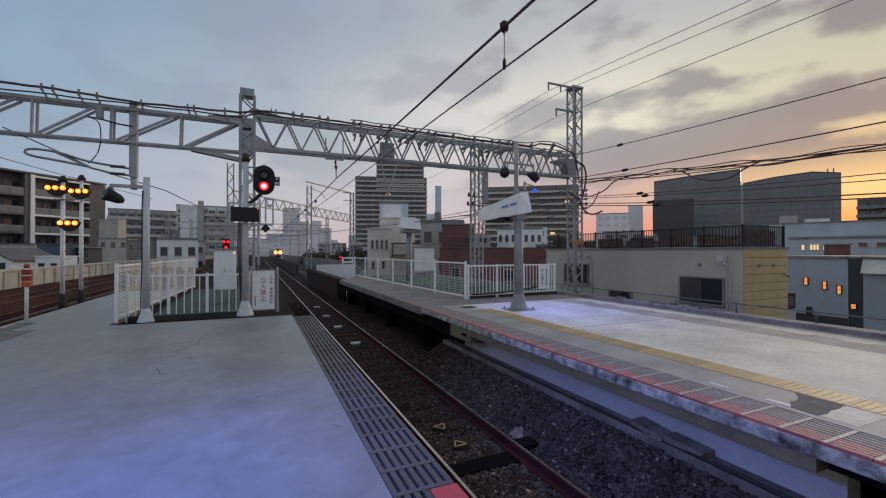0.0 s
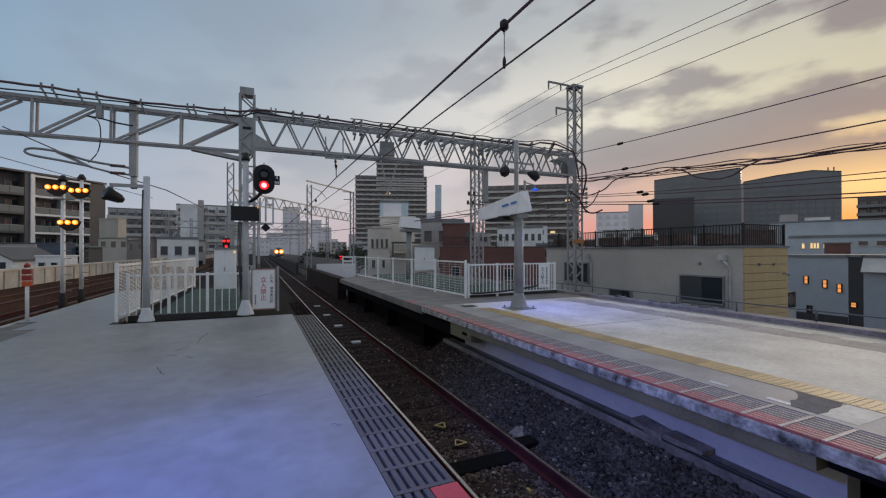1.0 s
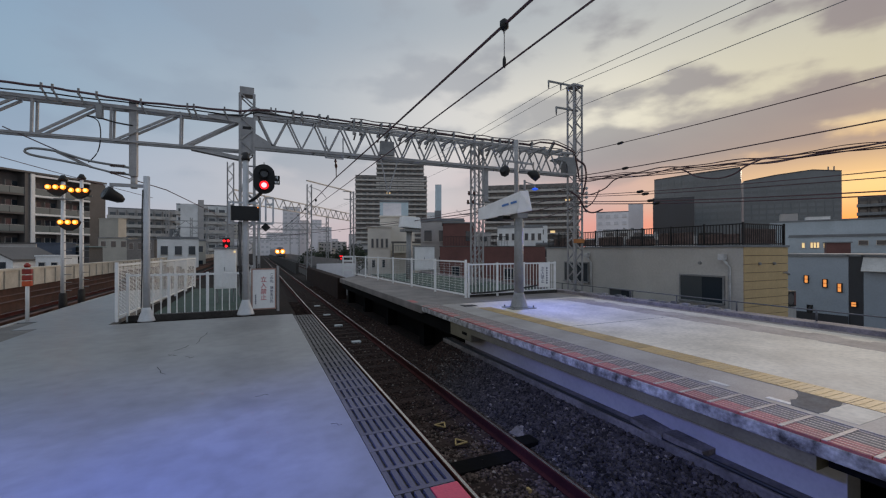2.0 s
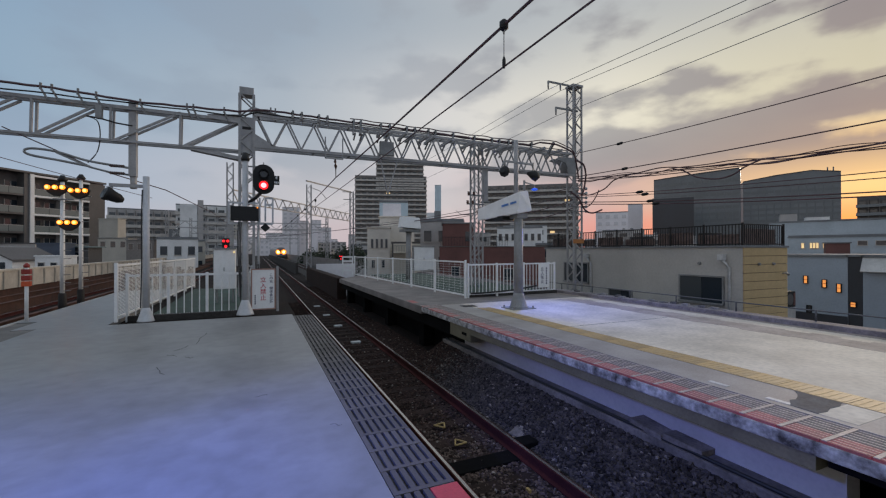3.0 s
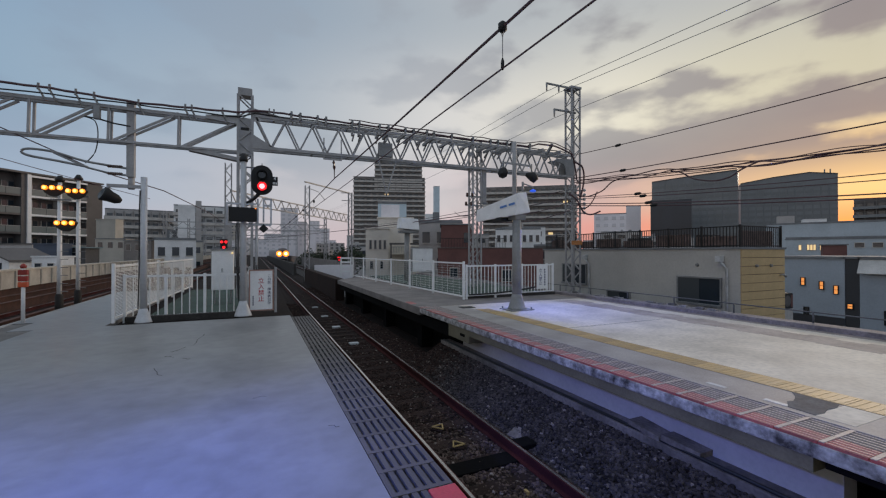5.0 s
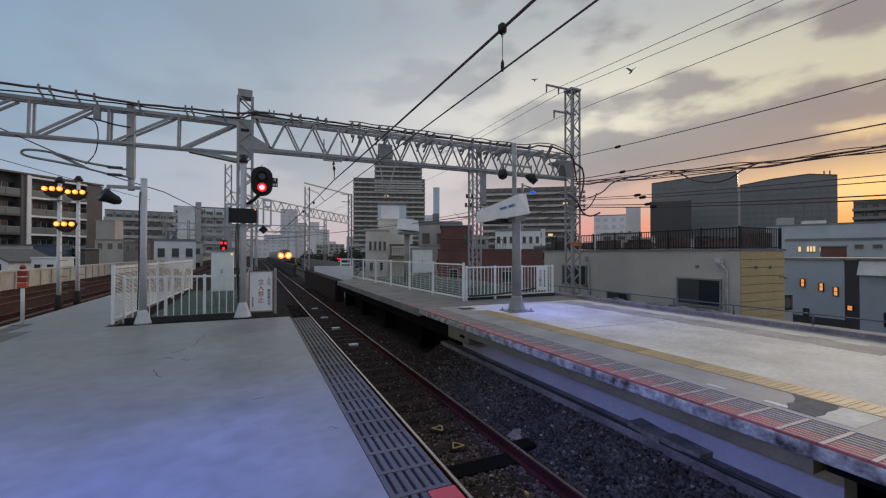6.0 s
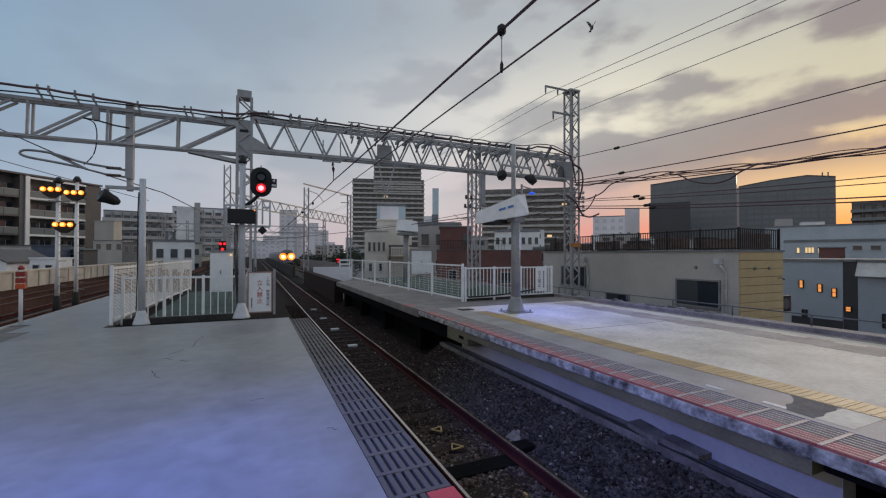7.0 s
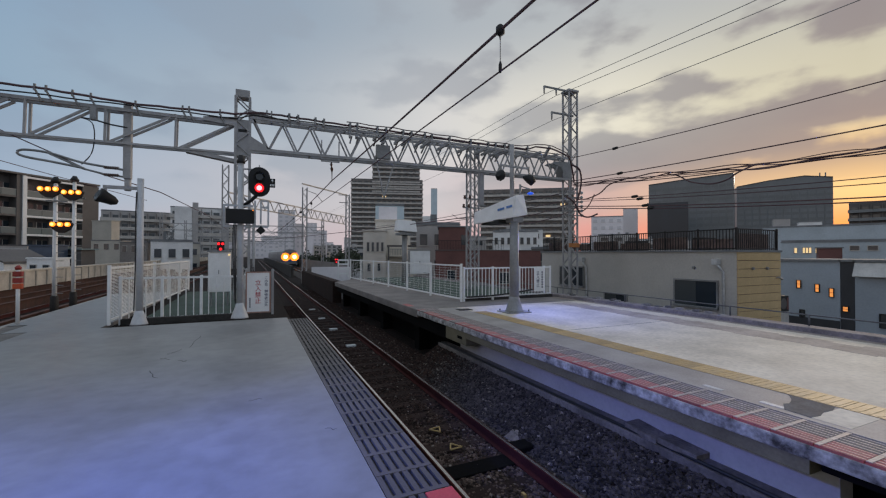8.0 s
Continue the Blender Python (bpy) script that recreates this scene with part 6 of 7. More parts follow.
def pull_off():
    """Curved registration arm with its insulators."""
    t = thing("registration_arm", (-3.56, 16, 0), "curved steel registration arm with dark insulators", "arm")
    arm = [(-0.1, 0, 4.17), (-0.5, 0, 4.22), (-1.2, 0, 4.32), (-1.9, 0, 4.52), (-2.45, 0, 4.56), (-2.62, 0, 4.47), (-2.45, 0, 4.36), (-1.8, 0, 4.26), (-1.1, 0, 4.14)]
    part("arm", tube(bmesh.new(), smooth(arm), 0.035, 8), M_STEEL_D, t)
    part("lower_arm", tube(bmesh.new(), [(-0.1, 0, 3.95), (-0.6, 0, 4.0), (-1.1, 0, 4.12), (-1.9, 0, 4.5)], 0.03, 8), M_STEEL_D, t)
    for x, z in ((-0.42, 4.21), (-0.42, 3.985)):
        bm = bmesh.new()
        tube(bm, [(x - 0.2, 0, z), (x + 0.2, 0, z)], 0.03, 8)
        for k in range(8):
            tube(bm, [(x - 0.17 + 0.045 * k, 0, z), (x - 0.145 + 0.045 * k, 0, z)], 0.05, 10)
        part("insulator", bm, M_PORC, t)
    part("jumper", tube(bmesh.new(), smooth([(-1.12, -0.2, 5.62), (-0.86, -0.2, 5.5), (-0.82, -0.1, 5.1), (-0.92, 0, 4.6), (-1.15, 0, 4.25)]), 0.016, 6), M_RUBBER, t)
    part("fitting", bevelled(-0.90, -0.74, -0.28, -0.1, 5.58, 5.98, 0.02), M_STEEL_D, t, "grey fitting with a short arm")
    part("fitting_arm", tube(bmesh.new(), [(-1.12, -0.2, 5.62), (-0.82, -0.2, 5.6), (-0.4, -0.2, 5.5), (0.0, -0.1, 5.48)], 0.025, 6), M_RUBBER, t)


pull_off()


def side_lines():
    """Feeders and signal cables along the house side, all fixed to the tall mast."""
    ends = ((6.28, 5.87, 0.06, 0.016), (5.14, 4.77, 0.04, 0.02), (5.05, 4.20, 0.10, 0.02), (4.95, 4.13, 0.14, 0.018), (4.22, 3.50, 0.07, 0.014),
            (4.15, 3.34, 0.07, 0.014), (3.92, 3.00, 0.08, 0.02), (3.82, 2.89, 0.08, 0.02))
    for k, (za, zb, drop, r) in enumerate(ends):
        slope = (za - zb) / 10.6
        pts = sag((14.2, 15.9, za), (14.2, 4.9, zb), drop, 16) + [(14.2, -10, zb - slope * 6)]
        wire("feeder_wire", pts, r, "dark feeder cable running along the houses")
        if k in (0, 1, 4, 5, 6, 7):
            t = thing("wire_clamp", (14.2, 13.2 - 0.25 * k, za + (zb - za) * (2.7 + 0.25 * k) / 11 - drop * 0.75), "small dark clamp on a feeder cable", "clamp", "cable clamps")
            part("body", tube(bmesh.new(), [(0, -0.16, 0), (0, -0.1, 0), (0, 0.1, 0), (0, 0.16, 0)], [0.03, 0.06, 0.06, 0.03], 8), M_BLACKPAINT, t)
    # slack, twisted cables
    for k in range(3):
        pts = []
        for j in range(40):
            y = 15.8 - j * 0.5
            z = float(np.interp(y, (-4, 4.87, 7.0, 8.56, 11.35, 15.8), (3.95, 4.19, 4.25, 4.40, 4.62, 4.95)))
            pts.append((14.2 + 0.06 * math.sin(j * 0.9 + k), y, z + 0.09 * math.sin(j * 0.42 + 2.1 * k) + 0.03 * math.sin(j * 1.3 + k)))
        wire("slack_cable", smooth(pts, 3), 0.013 + 0.005 * k, "slack twisted black cable along the houses")
    wire("cable_loop", smooth([(14.2, 10.7, 4.58), (14.2, 10.3, 4.46), (14.2, 9.8, 4.15), (14.2, 9.1, 3.97), (14.2, 8.57, 4.02), (14.2, 8.2, 4.21), (14.2, 7.7, 4.36)]), 0.026, "loop of black cable hanging from the feeders")
    wire("cable_loop", smooth([(14.3, 15.8, 4.3), (14.2, 15.0, 4.15), (14.2, 14.1, 4.3), (14.2, 13.5, 4.62), (14.2, 12.6, 4.72)]), 0.026, "loop of black cable hanging by the mast")
    wire("cable_loop", sag((14.3, 15.8, 3.9), (14.2, 14.4, 4.3), 0.45), 0.024, "loop of black cable hanging by the mast")
    wire("cable_loop", smooth([(14.0, 15.7, 5.9), (14.4, 15.6, 5.7), (14.55, 15.6, 5.2), (14.45, 15.6, 4.6), (14.3, 15.6, 4.2)]), 0.045, "thick black cable bent down the mast")
    wire("cable_loop", smooth([(13.7, 15.7, 4.35), (14.1, 15.6, 4.05), (14.4, 15.5, 3.5), (14.7, 15.3, 3.35), (15.0, 15.0, 3.5)]), 0.04, "thick black cable looping round the mast")
    # high power lines from the cross arms, both ways
    for x, z, zn in ((12.63, 9.2, 8.61), (13.35, 9.25, 8.61), (13.1, 8.0, 7.69)):
        wire("power_line", sag((x, 90, z + 0.5), (x, 16, z), 0.6) + [(x, 7, zn), (x, -20, zn - 0.9)], 0.011, "thin grey power line high over the line", M_STEEL_D)
    for k in range(6):
        z = 3.45 + 0.22 * k
        t = thing("mast_fitting", (14.2, 15.75, z), "dark insulator fitting on the tall mast", "insulator", "insulators on the mast")
        part("bar", beam(bmesh.new(), (-0.5, 0, 0), (0.55, 0, 0), 0.05, 0.05), M_STEEL_D, t)
        part("insulator", tube(bmesh.new(), [(0.5, 0, -0.05), (0.5, 0, 0.0), (0.5, 0, 0.05), (0.5, 0, 0.1)], [0.03, 0.08, 0.08, 0.03], 8), M_WHITE_D, t)
    # cables between the mast and the houses to the far side
    for a, b, d in (((8.75, 15.8, 3.2), (-2, 60, 3.2), 0.2), ((8.75, 15.8, 3.3), (16.5, 34, 5.2), 0.3), ((13.9, 15.8, 4.0), (8.8, 15.8, 3.1), 0.25), ((13.9, 15.8, 3.6), (8.8, 15.8, 2.9), 0.3),
                    ((14.0, 16, 4.6), (14.5, 60, 5.5), 0.4), ((14.0, 16, 4.2), (14.5, 60, 5.0), 0.4)):
        wire("cross_cable", sag(a, b, d), 0.02, "dark cable strung between the masts")


side_lines()


def second_gantry():
    t = thing("far_gantry", (0, 0, 0), "far steel lattice gantry over the line", "gantry")
    for x, y, z in ((-1.76, 33.6, 7.9), (4.55, 41.7, 7.9), (10.4, 50.2, 8.7)):
        part("mast", lattice(bmesh.new(), x - 0.2, x + 0.2, y - 0.2, y + 0.2, -1.4, z, 0.5, 0.07, 0.035), M_STEEL, t)
    a, b = Vector((-1.7, 35.3, 5.75)), Vector((10.7, 52.8, 5.75))
    for dz in (-0.45, 0.45):
        part("chord", beam(bmesh.new(), a + Vector((0, 0, dz)), b + Vector((0, 0, dz)), 0.1, 0.1), M_STEEL, t)
    for k in range(16):
        p, q = a.lerp(b, k / 16), a.lerp(b, (k + 1) / 16)
        m = p.lerp(q, 0.5)
        bm = beam(bmesh.new(), p + Vector((0, 0, 0.45)), m - Vector((0, 0, 0.45)), 0.06, 0.06)
        beam(bm, m - Vector((0, 0, 0.45)), q + Vector((0, 0, 0.45)), 0.06, 0.06)
        part("brace", bm, M_STEEL, t)
    part("cross_arm", beam(bmesh.new(), (4.3, 41.6, 8.25), (10.3, 50.1, 8.6), 0.09, 0.12), M_STEEL_D, t)
    part("stay", tube(bmesh.new(), [(4.6, 41.7, 7.7), (5.8, 43.4, 7.6), (6.6, 44.6, 7.0)], 0.03, 6), M_STEEL_D, t)
    for x, y, z in ((9.3, 50.2, 8.6), (9.4, 50.2, 7.7)):
        part("cross_arm", beam(bmesh.new(), (x, y, z), (10.5, y, z), 0.06, 0.08), M_STEEL_D, t)


second_gantry()


def far_gantries():
    rng = random.Random(8)
    for k, y in enumerate((75, 100, 130, 165)):
        t = thing("far_gantry", (0, y, 0), "far steel gantry over the line", "gantry")
        for x in (-12.5, 0.2, 11.2):
            part("mast", lattice(bmesh.new(), x - 0.18, x + 0.18, -0.18, 0.18, -1.4, 8.0 + rng.uniform(-0.5, 0.8), 0.8, 0.09, 0.05), M_STEEL, t)
        for z in (5.2, 6.2):
            part("chord", beam(bmesh.new(), (-12.5, 0, z), (11.2, 0, z), 0.12, 0.12), M_STEEL, t)
        for j in range(20):
            x = -12.5 + 23.7 * j / 20
            part("brace", beam(bmesh.new(), (x, 0, 5.2 if j % 2 else 6.2), (x + 1.18, 0, 6.2 if j % 2 else 5.2), 0.07, 0.07), M_STEEL, t)


far_gantries()


# ---- train and birds ----
def train():
    t = thing("commuter_train", (7.98, 184.8, -0.95), "grey commuter train coming in with lit headlights", "train")

    def car(y0, y1, front):
        prof = [(-1.38, 0.25), (-1.40, 0.9), (-1.40, 2.4), (-1.30, 3.05), (-0.9, 3.45), (0, 3.6), (0.9, 3.45), (1.30, 3.05), (1.40, 2.4), (1.40, 0.9), (1.38, 0.25)]
        bm = bmesh.new()
        rings = []
        for y, s in (((y0, 0.96), (y0 + 0.25, 1.0), (y1, 1.0)) if front else ((y0, 1.0), (y1, 1.0))):
            rings.append([bm.verts.new((x * s, y, 0.25 + (z - 0.25) * s)) for x, z in prof])
        for a, b in zip(rings, rings[1:]):
            for k in range(len(prof)):
                bm.faces.new((a[k], a[(k + 1) % len(prof)], b[(k + 1) % len(prof)], b[k]))
        bm.faces.new(rings[0])
        bm.faces.new(rings[-1][::-1])
        return part("car_body", bm, M_TRAIN, t)

    head = car(0, 19.5, True)
    for k in range(1, 4):
        car(20.1 * k, 20.1 * k + 19.5, False)
    part("windscreen", bevelled(-1.05, 1.05, -0.03, 0.02, 1.65, 2.75, 0.01), M_GLASS, head)
    part("skirt", bevelled(-1.2, 1.2, -0.05, 0.3, 0.1, 0.55, 0.05), M_BLACKPAINT, head)
    part("band", box(bmesh.new(), -1.36, 1.36, -0.02, 0.02, 0.95, 1.35), M_TRAINBAND, head)
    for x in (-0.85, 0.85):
        # Oversized orange discs stand in for the headlights' halo; the lenses are enlarged too.
        part("light_halo", tube(bmesh.new(), [(x, 0.0, 1.95), (x, -0.03 - 0.004 * (x > 0), 1.95)], 0.84, 24), M_HEADHALO, head, "orange glowing disc in place of the headlight's halo")
        lamp = part("headlight", tube(bmesh.new(), [(x, 0.02, 1.95), (x, -0.12, 1.95)], [0.38, 0.36], 16), M_BLACKPAINT, t)
        part("lens", tube(bmesh.new(), [(x, -0.122, 1.95), (x, -0.17, 1.95)], [0.38, 0.36], 16), M_HEAD, lamp, "glowing warm headlight lens")
    for k in range(4):
        for y in (3.0, 16.0):
            part("bogie", box(bmesh.new(), -1.05, 1.05, 20.1 * k + y - 1.2, 20.1 * k + y + 1.2, -0.05, 0.5), M_BLACKPAINT, t)
    return t


M_TRAIN = mat("grey_train_paint", (0.20, 0.20, 0.21), 0.35, var=0.1, grain=6, stain=0.6)
M_TRAINBAND = mat("blue_train_band", (0.05, 0.12, 0.3), 0.35, var=0.1)
TRAIN = train()


def bird(label):
    """A pigeon: body, tail and two wings hinged on the back; it flies towards +y of its own space."""
    t = thing("pigeon", (0, 0, 30), label, "bird", "pigeons over the line")
    part("body", tube(bmesh.new(), [(0, -0.15, 0), (0, -0.08, 0), (0, 0.02, -0.01), (0, 0.11, 0.01), (0, 0.15, 0.035), (0, 0.19, 0.03), (0, 0.215, 0.02)], [0.012, 0.04, 0.06, 0.045, 0.03, 0.025, 0.006], 10), M_BIRD, t)
    bm = bmesh.new()
    v = [bm.verts.new(p) for p in ((-0.02, -0.12, 0.008), (0.02, -0.12, 0.008), (0.06, -0.27, 0.008), (-0.06, -0.27, 0.008), (-0.02, -0.12, -0.004), (0.02, -0.12, -0.004), (0.06, -0.27, 0.0), (-0.06, -0.27, 0.0))]
    for f in ((3, 2, 1, 0), (4, 5, 6, 7), (0, 1, 5, 4), (1, 2, 6, 5), (2, 3, 7, 6), (3, 0, 4, 7)):
        bm.faces.new([v[i] for i in f])
    part("tail", bm, M_BIRD, t)
    wings = []
    for s in (-1, 1):
        bm = bmesh.new()
        out = [(0, 0.07), (0.12, 0.10), (0.24, 0.06), (0.33, -0.06), (0.22, -0.07), (0.10, -0.09), (0, -0.08)]
        a = [bm.verts.new((s * x, y, 0.007 * (1 - x))) for x, y in out]
        b = [bm.verts.new((s * x, y, -0.007 * (1 - x))) for x, y in out]
        bm.faces.new(a)
        bm.faces.new(b[::-1])
        for k in range(len(out)):
            bm.faces.new((a[k], a[(k + 1) % len(out)], b[(k + 1) % len(out)], b[k]))
        wings.append(part("wing", bm, M_BIRD, t))
    return t, wings


M_BIRD = mat("grey_feathers", (0.22, 0.215, 0.215), 0.7, var=0.35, grain=60, stain=12)
BIRD_A, WINGS_A = bird("grey pigeon beating its wings in flight")
BIRD_B, WINGS_B = bird("dark grey pigeon flying past the mast")


# ---- pieces of the platforms and the ballast, last ----
def left_edge_panels():
    bm = box(bmesh.new(), 0, 0.425, 0.0, 0.04, -0.04, 0)
    for k in range(7):
        x = 0.0645 * k
        box(bm, x, x + 0.038, 0.04, 0.303, -0.04, 0)
    box(bm, 0, 0.425, 0.04, 0.303, -0.044, -0.03)
    panel = mesh_of("edge_panel", bm, M_EDGE)
    for k in range(70):
        y = 2.54 + 0.31 * (k - 40)
        if y > 10.55:
            break
        piece("edge_panel", panel, PL_L, pose(0.792, y, 0))
    part("red_edge_pad", bevelled(1.03, 1.222, 1.9, 2.52, -0.02, 0.006, 0.004), M_RED_MAT, PL_L, "red edge marking pad")


def right_edge_tiles():
    def tile_meshes(w, ribs, m):
        base = mesh_of("edge_tile", box(bmesh.new(), 0, w, 0, 0.312, -0.03, -0.007), m)
        bm, step = bmesh.new(), w / ribs
        for k in range(ribs):
            box(bm, step * (k + 0.36), step * (k + 0.64), 0.0, 0.272, -0.007, -0.003)
        return base, mesh_of("rib", bm, M_RIB_RED if m is M_RED_TILE else M_RIB), mesh_of("cross_rib", box(bmesh.new(), 0, w, 0.272, 0.308, -0.007, 0.0), M_RIB)
    red, worn, grey = tile_meshes(0.222, 4, M_RED_TILE), tile_meshes(0.222, 4, M_GREY_TILE), tile_meshes(0.305, 5, M_GREY_TILE)
    scrap = mesh_of("edge_tile", box(bmesh.new(), 0, 0.2, 0, 0.29, -0.02, -0.003), M_RED_TILE)
    rng = random.Random(6)
    for k in range(41, 45):
        if rng.random() < 0.65:
            piece("edge_tile", scrap, PL_R, pose(4.23 + rng.uniform(0, 0.04), -1.942 + 0.318 * k, 0))
    for k in range(41):
        y = -1.942 + 0.318 * k
        for x, kind in ((4.222, worn if y > 7.0 and rng.random() < 0.35 else red), (4.449, grey)):
            a = piece("edge_tile", kind[0], PL_R, pose(x, y, 0))
            piece("rib", kind[1], a, pose(0, 0, 0))
            piece("cross_rib", kind[2], a, pose(0, 0, 0))


def tactile_strip():
    bm = bevelled(0, 0.39, 0, 0.3175, 0.002, 0.008, 0.0015)
    for k in range(4):
        box(bm, 0.03, 0.36, 0.03 + 0.075 * k, 0.058 + 0.075 * k, 0.008, 0.0105)
    tile = mesh_of("tactile_tile", bm, M_YELLOW)
    for k in range(38):
        piece("tactile_tile", tile, PL_R, pose(5.42, -2.31 + 0.32 * k + (0.006 if k % 2 == 0 else 0.0), 0))
    part("tactile_bed", box(bmesh.new(), 5.418, 5.83, -2.4, 9.9, -0.002, 0.0034), M_GUTTER, PL_R)


def platform_patches():
    bm = bmesh.new()
    ring = ((5.405, 2.62), (5.36, 2.58), (5.28, 2.53), (5.19, 2.49), (5.10, 2.46), (5.03, 2.48), (4.94, 2.43), (4.86, 2.39), (4.845, 2.16), (4.98, 2.145), (5.14, 2.19), (5.26, 2.17), (5.405, 2.21))
    up = [bm.verts.new((x, y, 0.0065)) for x, y in ring]
    dn = [bm.verts.new((x, y, 0.0)) for x, y in ring]
    bm.faces.new(up)
    for k in range(len(ring)):
        bm.faces.new((up[k], dn[k], dn[(k + 1) % len(ring)], up[(k + 1) % len(ring)]))
    part("dark_patch", bm, M_PATCH, PL_R, "dark asphalt repair patch")
    part("pale_patch", box(bmesh.new(), 4.85, 5.41, 1.87, 2.17, 0.0, 0.0045), M_FLOOR_R, PL_R, "pale concrete repair patch")
    for x, y in ((4.86, 2.40), (4.86, 3.01), (4.86, 1.2)):
        part("white_dash", box(bmesh.new(), x, x + 0.07, y, y + 0.22, 0.001, 0.006), M_WHITE_D, PL_R, "worn white boarding dash")
    for y in (1.85, 6.7):
        part("joint", box(bmesh.new(), 5.84, 8.66, y, y + 0.009, -0.002, 0.0025), M_CONC_DARK, PL_R)
    part("walk_strip", box(bmesh.new(), 4.757, 5.416, -8, 10.85, -0.031, 0.0022), M_STRIP, PL_R, "grey strip before the tactile tiles")
    for k in range(30):
        part("dirt_strip", box(bmesh.new(), 8.72 + 0.05 * math.sin(k * 1.9), 9.42 + 0.07 * math.sin(k * 2.7 + 1), -2.0 + 0.42 * k, -1.58 + 0.42 * k, -0.002, 0.0032), M_DIRT, PL_R, "brown dirty strip of floor")
    part("drain_cover", bevelled(5.2, 5.6, 10.2, 10.5, 0.0, 0.012, 0.004), M_CONC_DARK, PL_R)
    # hairline cracks in the painted floor
    rng = random.Random(2)
    for run in (((-0.87, 9.06), (-0.90, 8.67), (-0.92, 8.41), (-0.93, 8.03)), ((-1.03, 7.94), (-1.09, 7.75), (-1.18, 7.62)), ((-1.22, 7.35), (-1.16, 7.33), (-1.08, 7.22)),
                ((-0.96, 7.11), (-0.89, 7.01), (-0.86, 7.08)), ((-1.22, 6.64), (-1.15, 6.44), (-1.06, 6.22)), ((-0.02, 4.86), (0.04, 4.88), (0.11, 4.87)), ((0.60, 3.82), (0.65, 3.81), (0.69, 3.77))):
        bm = bmesh.new()
        for (xa, ya), (xb, yb) in zip(run, run[1:]):
            xm, ym = (xa + xb) / 2 + rng.uniform(-0.02, 0.02), (ya + yb) / 2 + rng.uniform(-0.03, 0.03)
            beam(bm, (xa, ya, 0.0), (xm, ym, 0.0), 0.008 if ya > 5 else 0.003, 0.003)
            beam(bm, (xm, ym, 0.0), (xb, yb, 0.0), 0.005 if ya > 5 else 0.0025, 0.003)
        part("crack", bm, M_CONC_DARK, PL_L)
    # broken stones along the back kerb
    stone = mesh_of("kerb_stone", bevelled(-0.07, 0.07, -0.09, 0.09, 0, 0.085, 0.025), M_KERBSTONE)
    for k in range(58):
        piece("kerb_stone", stone, PL_R, pose(10.33 + rng.uniform(-0.06, 0.06), 6.4 + 0.24 * k + rng.uniform(-0.09, 0.09), 0.05 + rng.uniform(-0.07, 0.03), rng.uniform(-8, 8), rng.uniform(-8, 8), rng.uniform(-15, 15)))


M_DIRT = mat("brown_dirty_concrete", (0.46, 0.39, 0.335), 0.85, var=0.3, grain=14, stain=1.5, bump=0.1)
M_STRIP = mat("grey_walk_strip", (0.345, 0.325, 0.31), 0.65, var=0.25, grain=40, stain=1.4)
M_KERBSTONE = mat("broken_kerb_stone", (0.23, 0.225, 0.23), 0.85, var=0.4, grain=20, stain=6, bump=0.4, obj_random=0.5)


M_STONE_PALE = mat("dusty_pale_stone", (0.21, 0.175, 0.15), 0.9, var=0.35, grain=60, stain=4, bump=0.3, island=0.6)


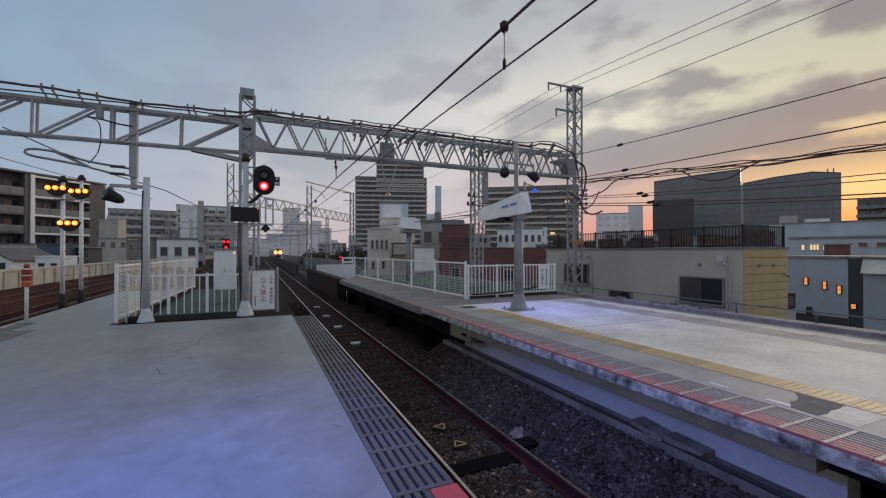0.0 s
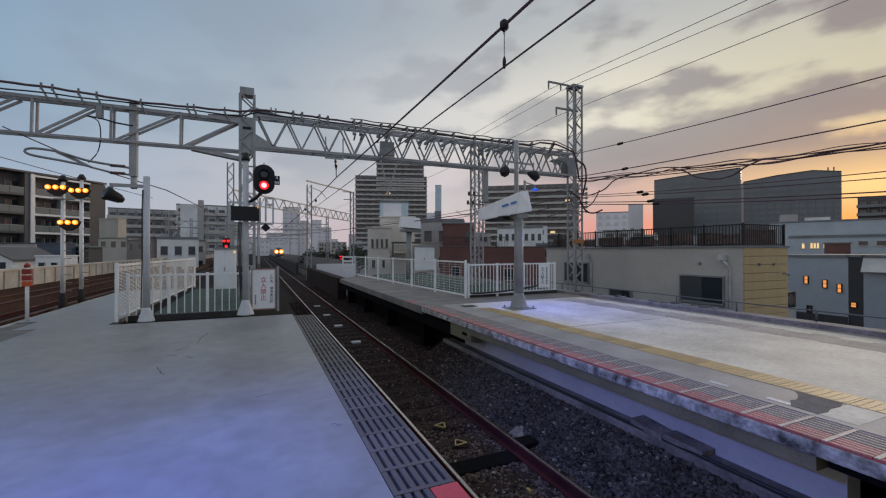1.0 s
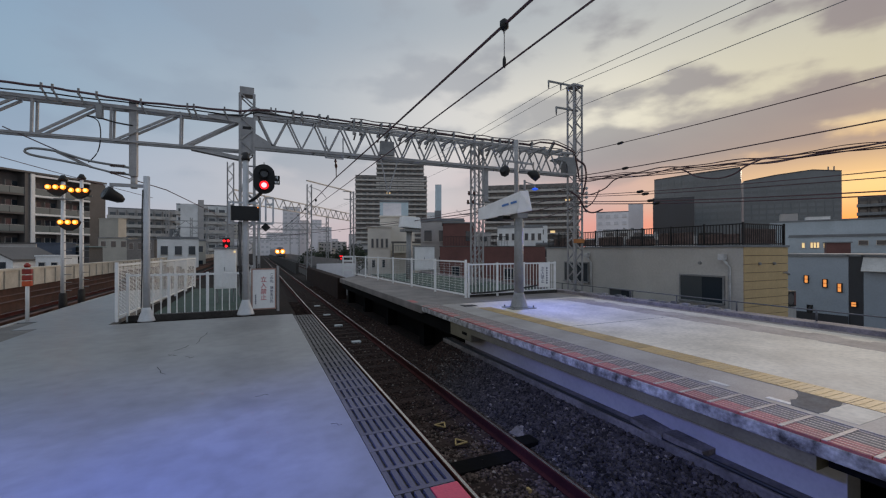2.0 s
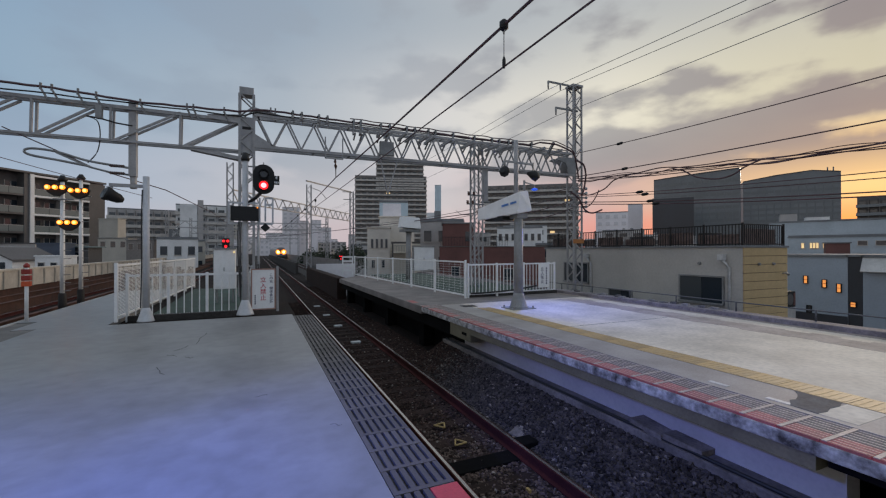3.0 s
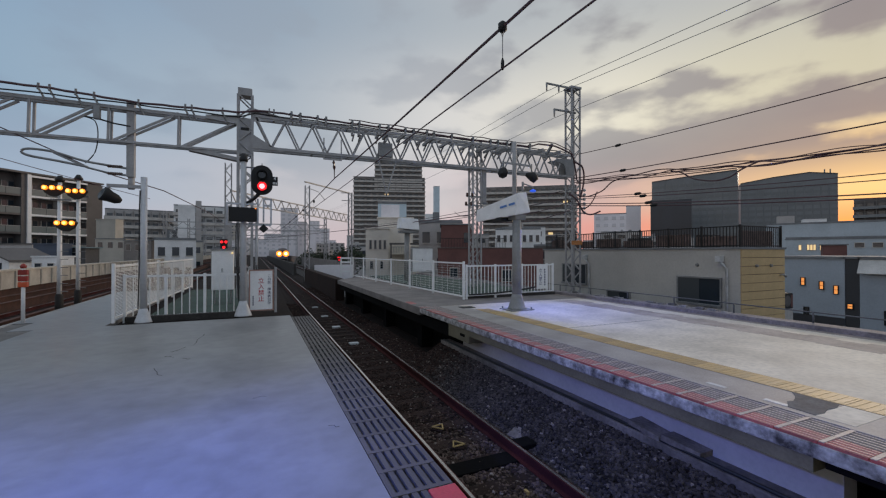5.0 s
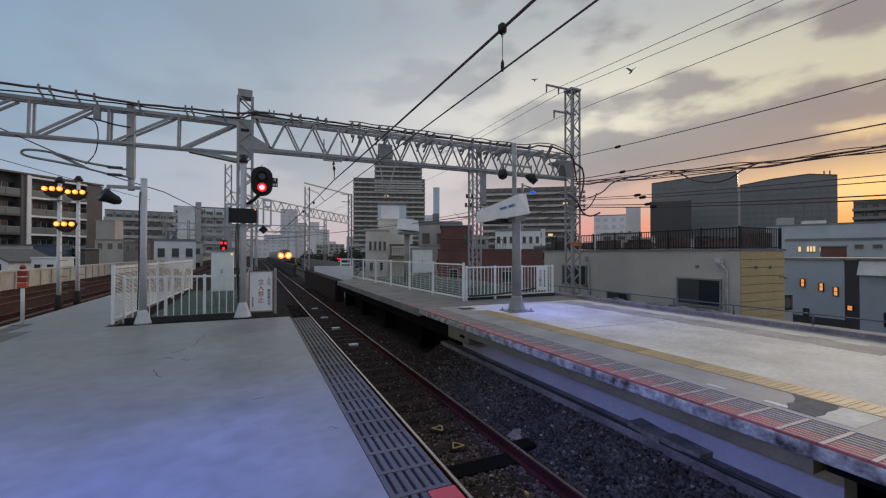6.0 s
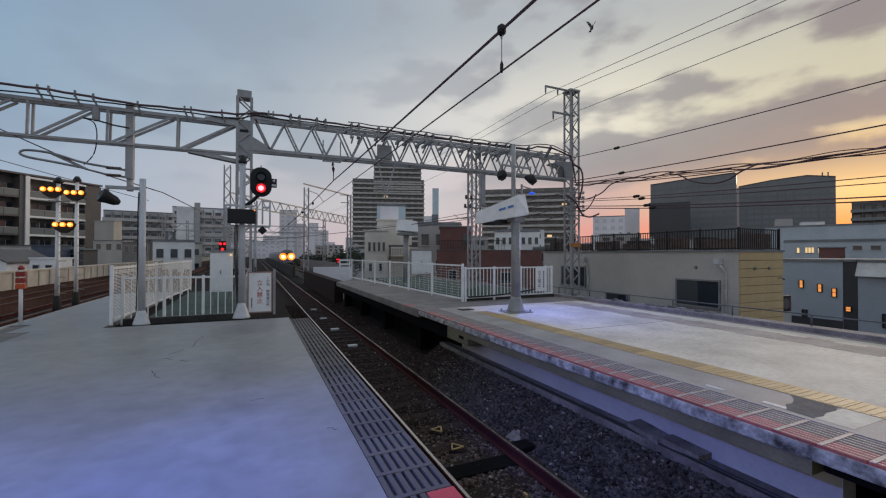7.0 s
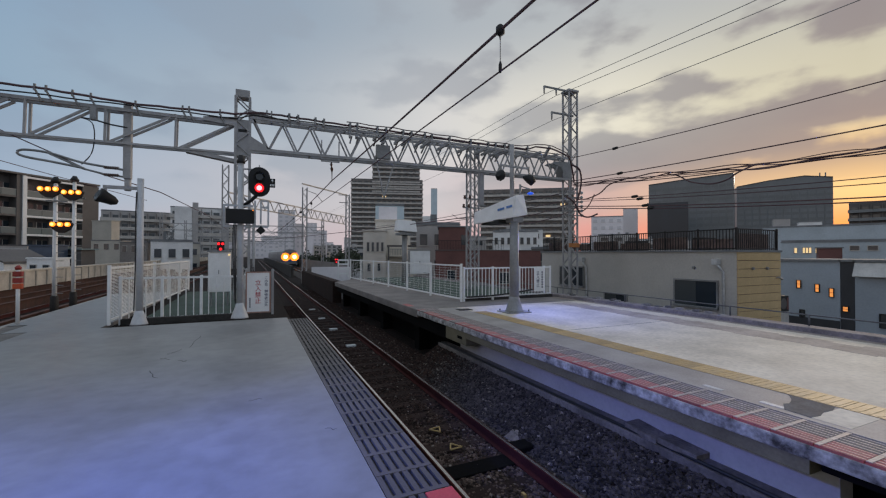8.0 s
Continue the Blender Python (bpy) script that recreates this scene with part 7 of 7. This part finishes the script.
def ballast_stones():
    rng = np.random.RandomState(4)
    base = np.array([(-1, -1, -1), (1, -1, -1), (1, 1, -1), (-1, 1, -1), (-0.8, -0.7, 1), (0.7, -0.8, 0.9), (0.8, 0.7, 1), (-0.7, 0.8, 0.8)])
    quads = np.array([(3, 2, 1, 0), (4, 5, 6, 7), (0, 1, 5, 4), (1, 2, 6, 5), (2, 3, 7, 6), (3, 0, 4, 7)])
    spots = []
    for x0, x1, y0, y1, n in ((3.38, 4.34, 2.0, 16.0, 24000), (2.22, 3.22, 2.6, 13.0, 9500), (3.36, 4.3, 16.0, 34.0, 3500), (1.3, 2.1, 9.0, 24.0, 2500), (2.25, 3.2, 13.0, 30.0, 2500)):
        spots.append(np.c_[rng.uniform(x0, x1, n), rng.uniform(y0, y1, n)])
    spots = np.concatenate(spots)
    n = len(spots)
    size = rng.uniform(0.011, 0.026, (n, 1, 3)) * np.array((1.2, 1.2, 0.85))
    v = base[None] * size * rng.uniform(0.7, 1.25, (n, 8, 3))
    a = rng.uniform(0, 6.283, n)
    ca, sa = np.cos(a)[:, None], np.sin(a)[:, None]
    tilt = rng.uniform(-0.6, 0.6, (n, 1))
    x, y, z = v[..., 0], v[..., 1], v[..., 2]
    y, z = y * np.cos(tilt) - z * np.sin(tilt), y * np.sin(tilt) + z * np.cos(tilt)
    x, y = x * ca - y * sa, x * sa + y * ca
    heap = np.clip((spots[:, :1] - 3.55) / 0.81, 0, 1) * (-0.80 - BED) * (spots[:, 1:] < 9.8)
    pts = np.stack((x + spots[:, :1], y + spots[:, 1:], z + BED + 0.008 + heap + rng.uniform(0, 0.02, (n, 1)) - 0.022 * ((spots[:, :1] > 2.2) & (spots[:, :1] < 3.23))), -1).reshape(-1, 3)
    faces = (quads[None] + 8 * np.arange(n)[:, None, None]).reshape(-1, 4)
    me = bpy.data.meshes.new("ballast_stones")
    me.from_pydata(pts.tolist(), [], faces.tolist())
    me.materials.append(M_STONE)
    me.materials.append(M_STONE_PALE)
    me.materials.append(M_STONE_GREY)
    me.materials.append(M_STONE_NEAR)
    # The shade past the platform wall is put into the far stones' darker colour.
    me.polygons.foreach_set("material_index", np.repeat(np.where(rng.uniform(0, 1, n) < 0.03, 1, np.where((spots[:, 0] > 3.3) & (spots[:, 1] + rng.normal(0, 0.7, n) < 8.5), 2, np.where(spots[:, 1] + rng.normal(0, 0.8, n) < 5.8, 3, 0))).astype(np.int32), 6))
    tagged(new("ballast_stones", me), "loose dark grey-brown ballast stones round the rails", "gravel", kind="stuff")


left_edge_panels()
right_edge_tiles()
tactile_strip()
platform_patches()
ballast_stones()


# ---- what moves ----
def motions():
    walk(TRAIN, [(t, pose(x, y, z)) for t, x, y, z in (
        (0.0, 7.90, 184.8, -0.62), (1.5, 7.60, 168.0, -0.66), (3.0, 7.38, 150.0, -0.74), (4.5, 7.15, 131.7, -0.84),
        (5.5, 7.05, 119.6, -0.92), (6.5, 7.00, 107.8, -1.0), (8.0, 7.05, 90.3, -1.0))])

    def fly(ob, wings, rows, beats):
        """rows: t, place; the bird faces along its path. beats: t, the wings' lift in degrees."""
        keyed = []
        for k, (t, x, y, z) in enumerate(rows):
            a, b = rows[max(k - 1, 0)], rows[min(k + 1, len(rows) - 1)]
            yaw = math.degrees(math.atan2(-(b[1] - a[1]), b[2] - a[2]))
            keyed.append((t, pose(x, y, z, 0, 0, yaw)))
        walk(ob, keyed)
        for s, w in zip((-1, 1), wings):
            walk(w, [(t, pose(0, 0.02, 0.035, 0, -s * lift, 0)) for t, lift in beats])

    fly(BIRD_A, WINGS_A, [(0.0, 17.94, 101.46, 6.16), (2.0, 13.98, 79.15, 5.15), (3.4, 17.55, 57.86, 6.39), (3.8, 21.86, 52.63, 8.03), (3.9, 23.15, 50.95, 8.45), (4.0, 24.1, 49.42, 9.08), (4.1, 24.94, 47.94, 10.2), (4.4, 27.88, 43.87, 10.86), (4.7, 30.04, 40.14, 11.24), (5.8, 25.56, 34.37, 18.31), (5.9, 23.9, 32.1, 17.6), (6.0, 22.4, 30.0, 16.8), (6.2, 19.75, 26.03, 15.1),
                          (6.4, 17.62, 22.6, 13.92), (6.5, 16.59, 20.88, 13.22), (6.6, 15.64, 19.12, 12.68), (6.7, 14.72, 17.35, 12.09), (6.8, 13.7, 15.62, 11.32), (6.9, 12.78, 13.84, 10.74),
                          (7.0, 11.75, 12.12, 10.22), (7.1, 10.79, 10.37, 9.55), (7.2, 9.63, 8.7, 8.9), (7.6, 5.5, 2.0, 8.4), (8.0, 1.5, -6.0, 9.0)],
        [(0.0, 10), (3.7, -20), (3.8, 45), (3.9, 5), (4.0, 50), (4.1, -10), (4.2, 40), (4.7, 5), (5.7, -30), (5.8, 55), (5.9, 60), (6.0, 15), (6.1, 20), (6.2, 25), (6.3, 70), (6.4, -5), (6.5, -50), (6.6, 20), (6.7, 50), (6.8, -35), (6.9, 5), (7.0, 55), (7.1, -35), (7.2, 10), (8.0, 5)])
    fly(BIRD_B, WINGS_B, [(0.0, 140.0, 196.0, 16.0), (3.0, 80.0, 100.0, 12.8), (4.7, 42.0, 52.0, 12.4), (5.8, 21.09, 21.08, 12.5), (5.9, 19.63, 18.46, 11.77), (6.0, 18.06, 15.88, 11.15), (6.1, 16.75, 13.72, 10.68),
                          (6.2, 15.42, 11.59, 10.11), (6.3, 13.68, 9.63, 9.61), (6.4, 12.08, 7.62, 8.81), (6.7, 8.0, 1.5, 8.2), (8.0, -6.0, -24.0, 9.0)],
        [(0.0, 10), (4.7, 5), (5.7, -20), (5.8, 55), (5.9, -35), (6.0, 35), (6.1, 5), (6.2, -25), (6.3, 60), (6.4, -10), (8.0, 5)])


motions()
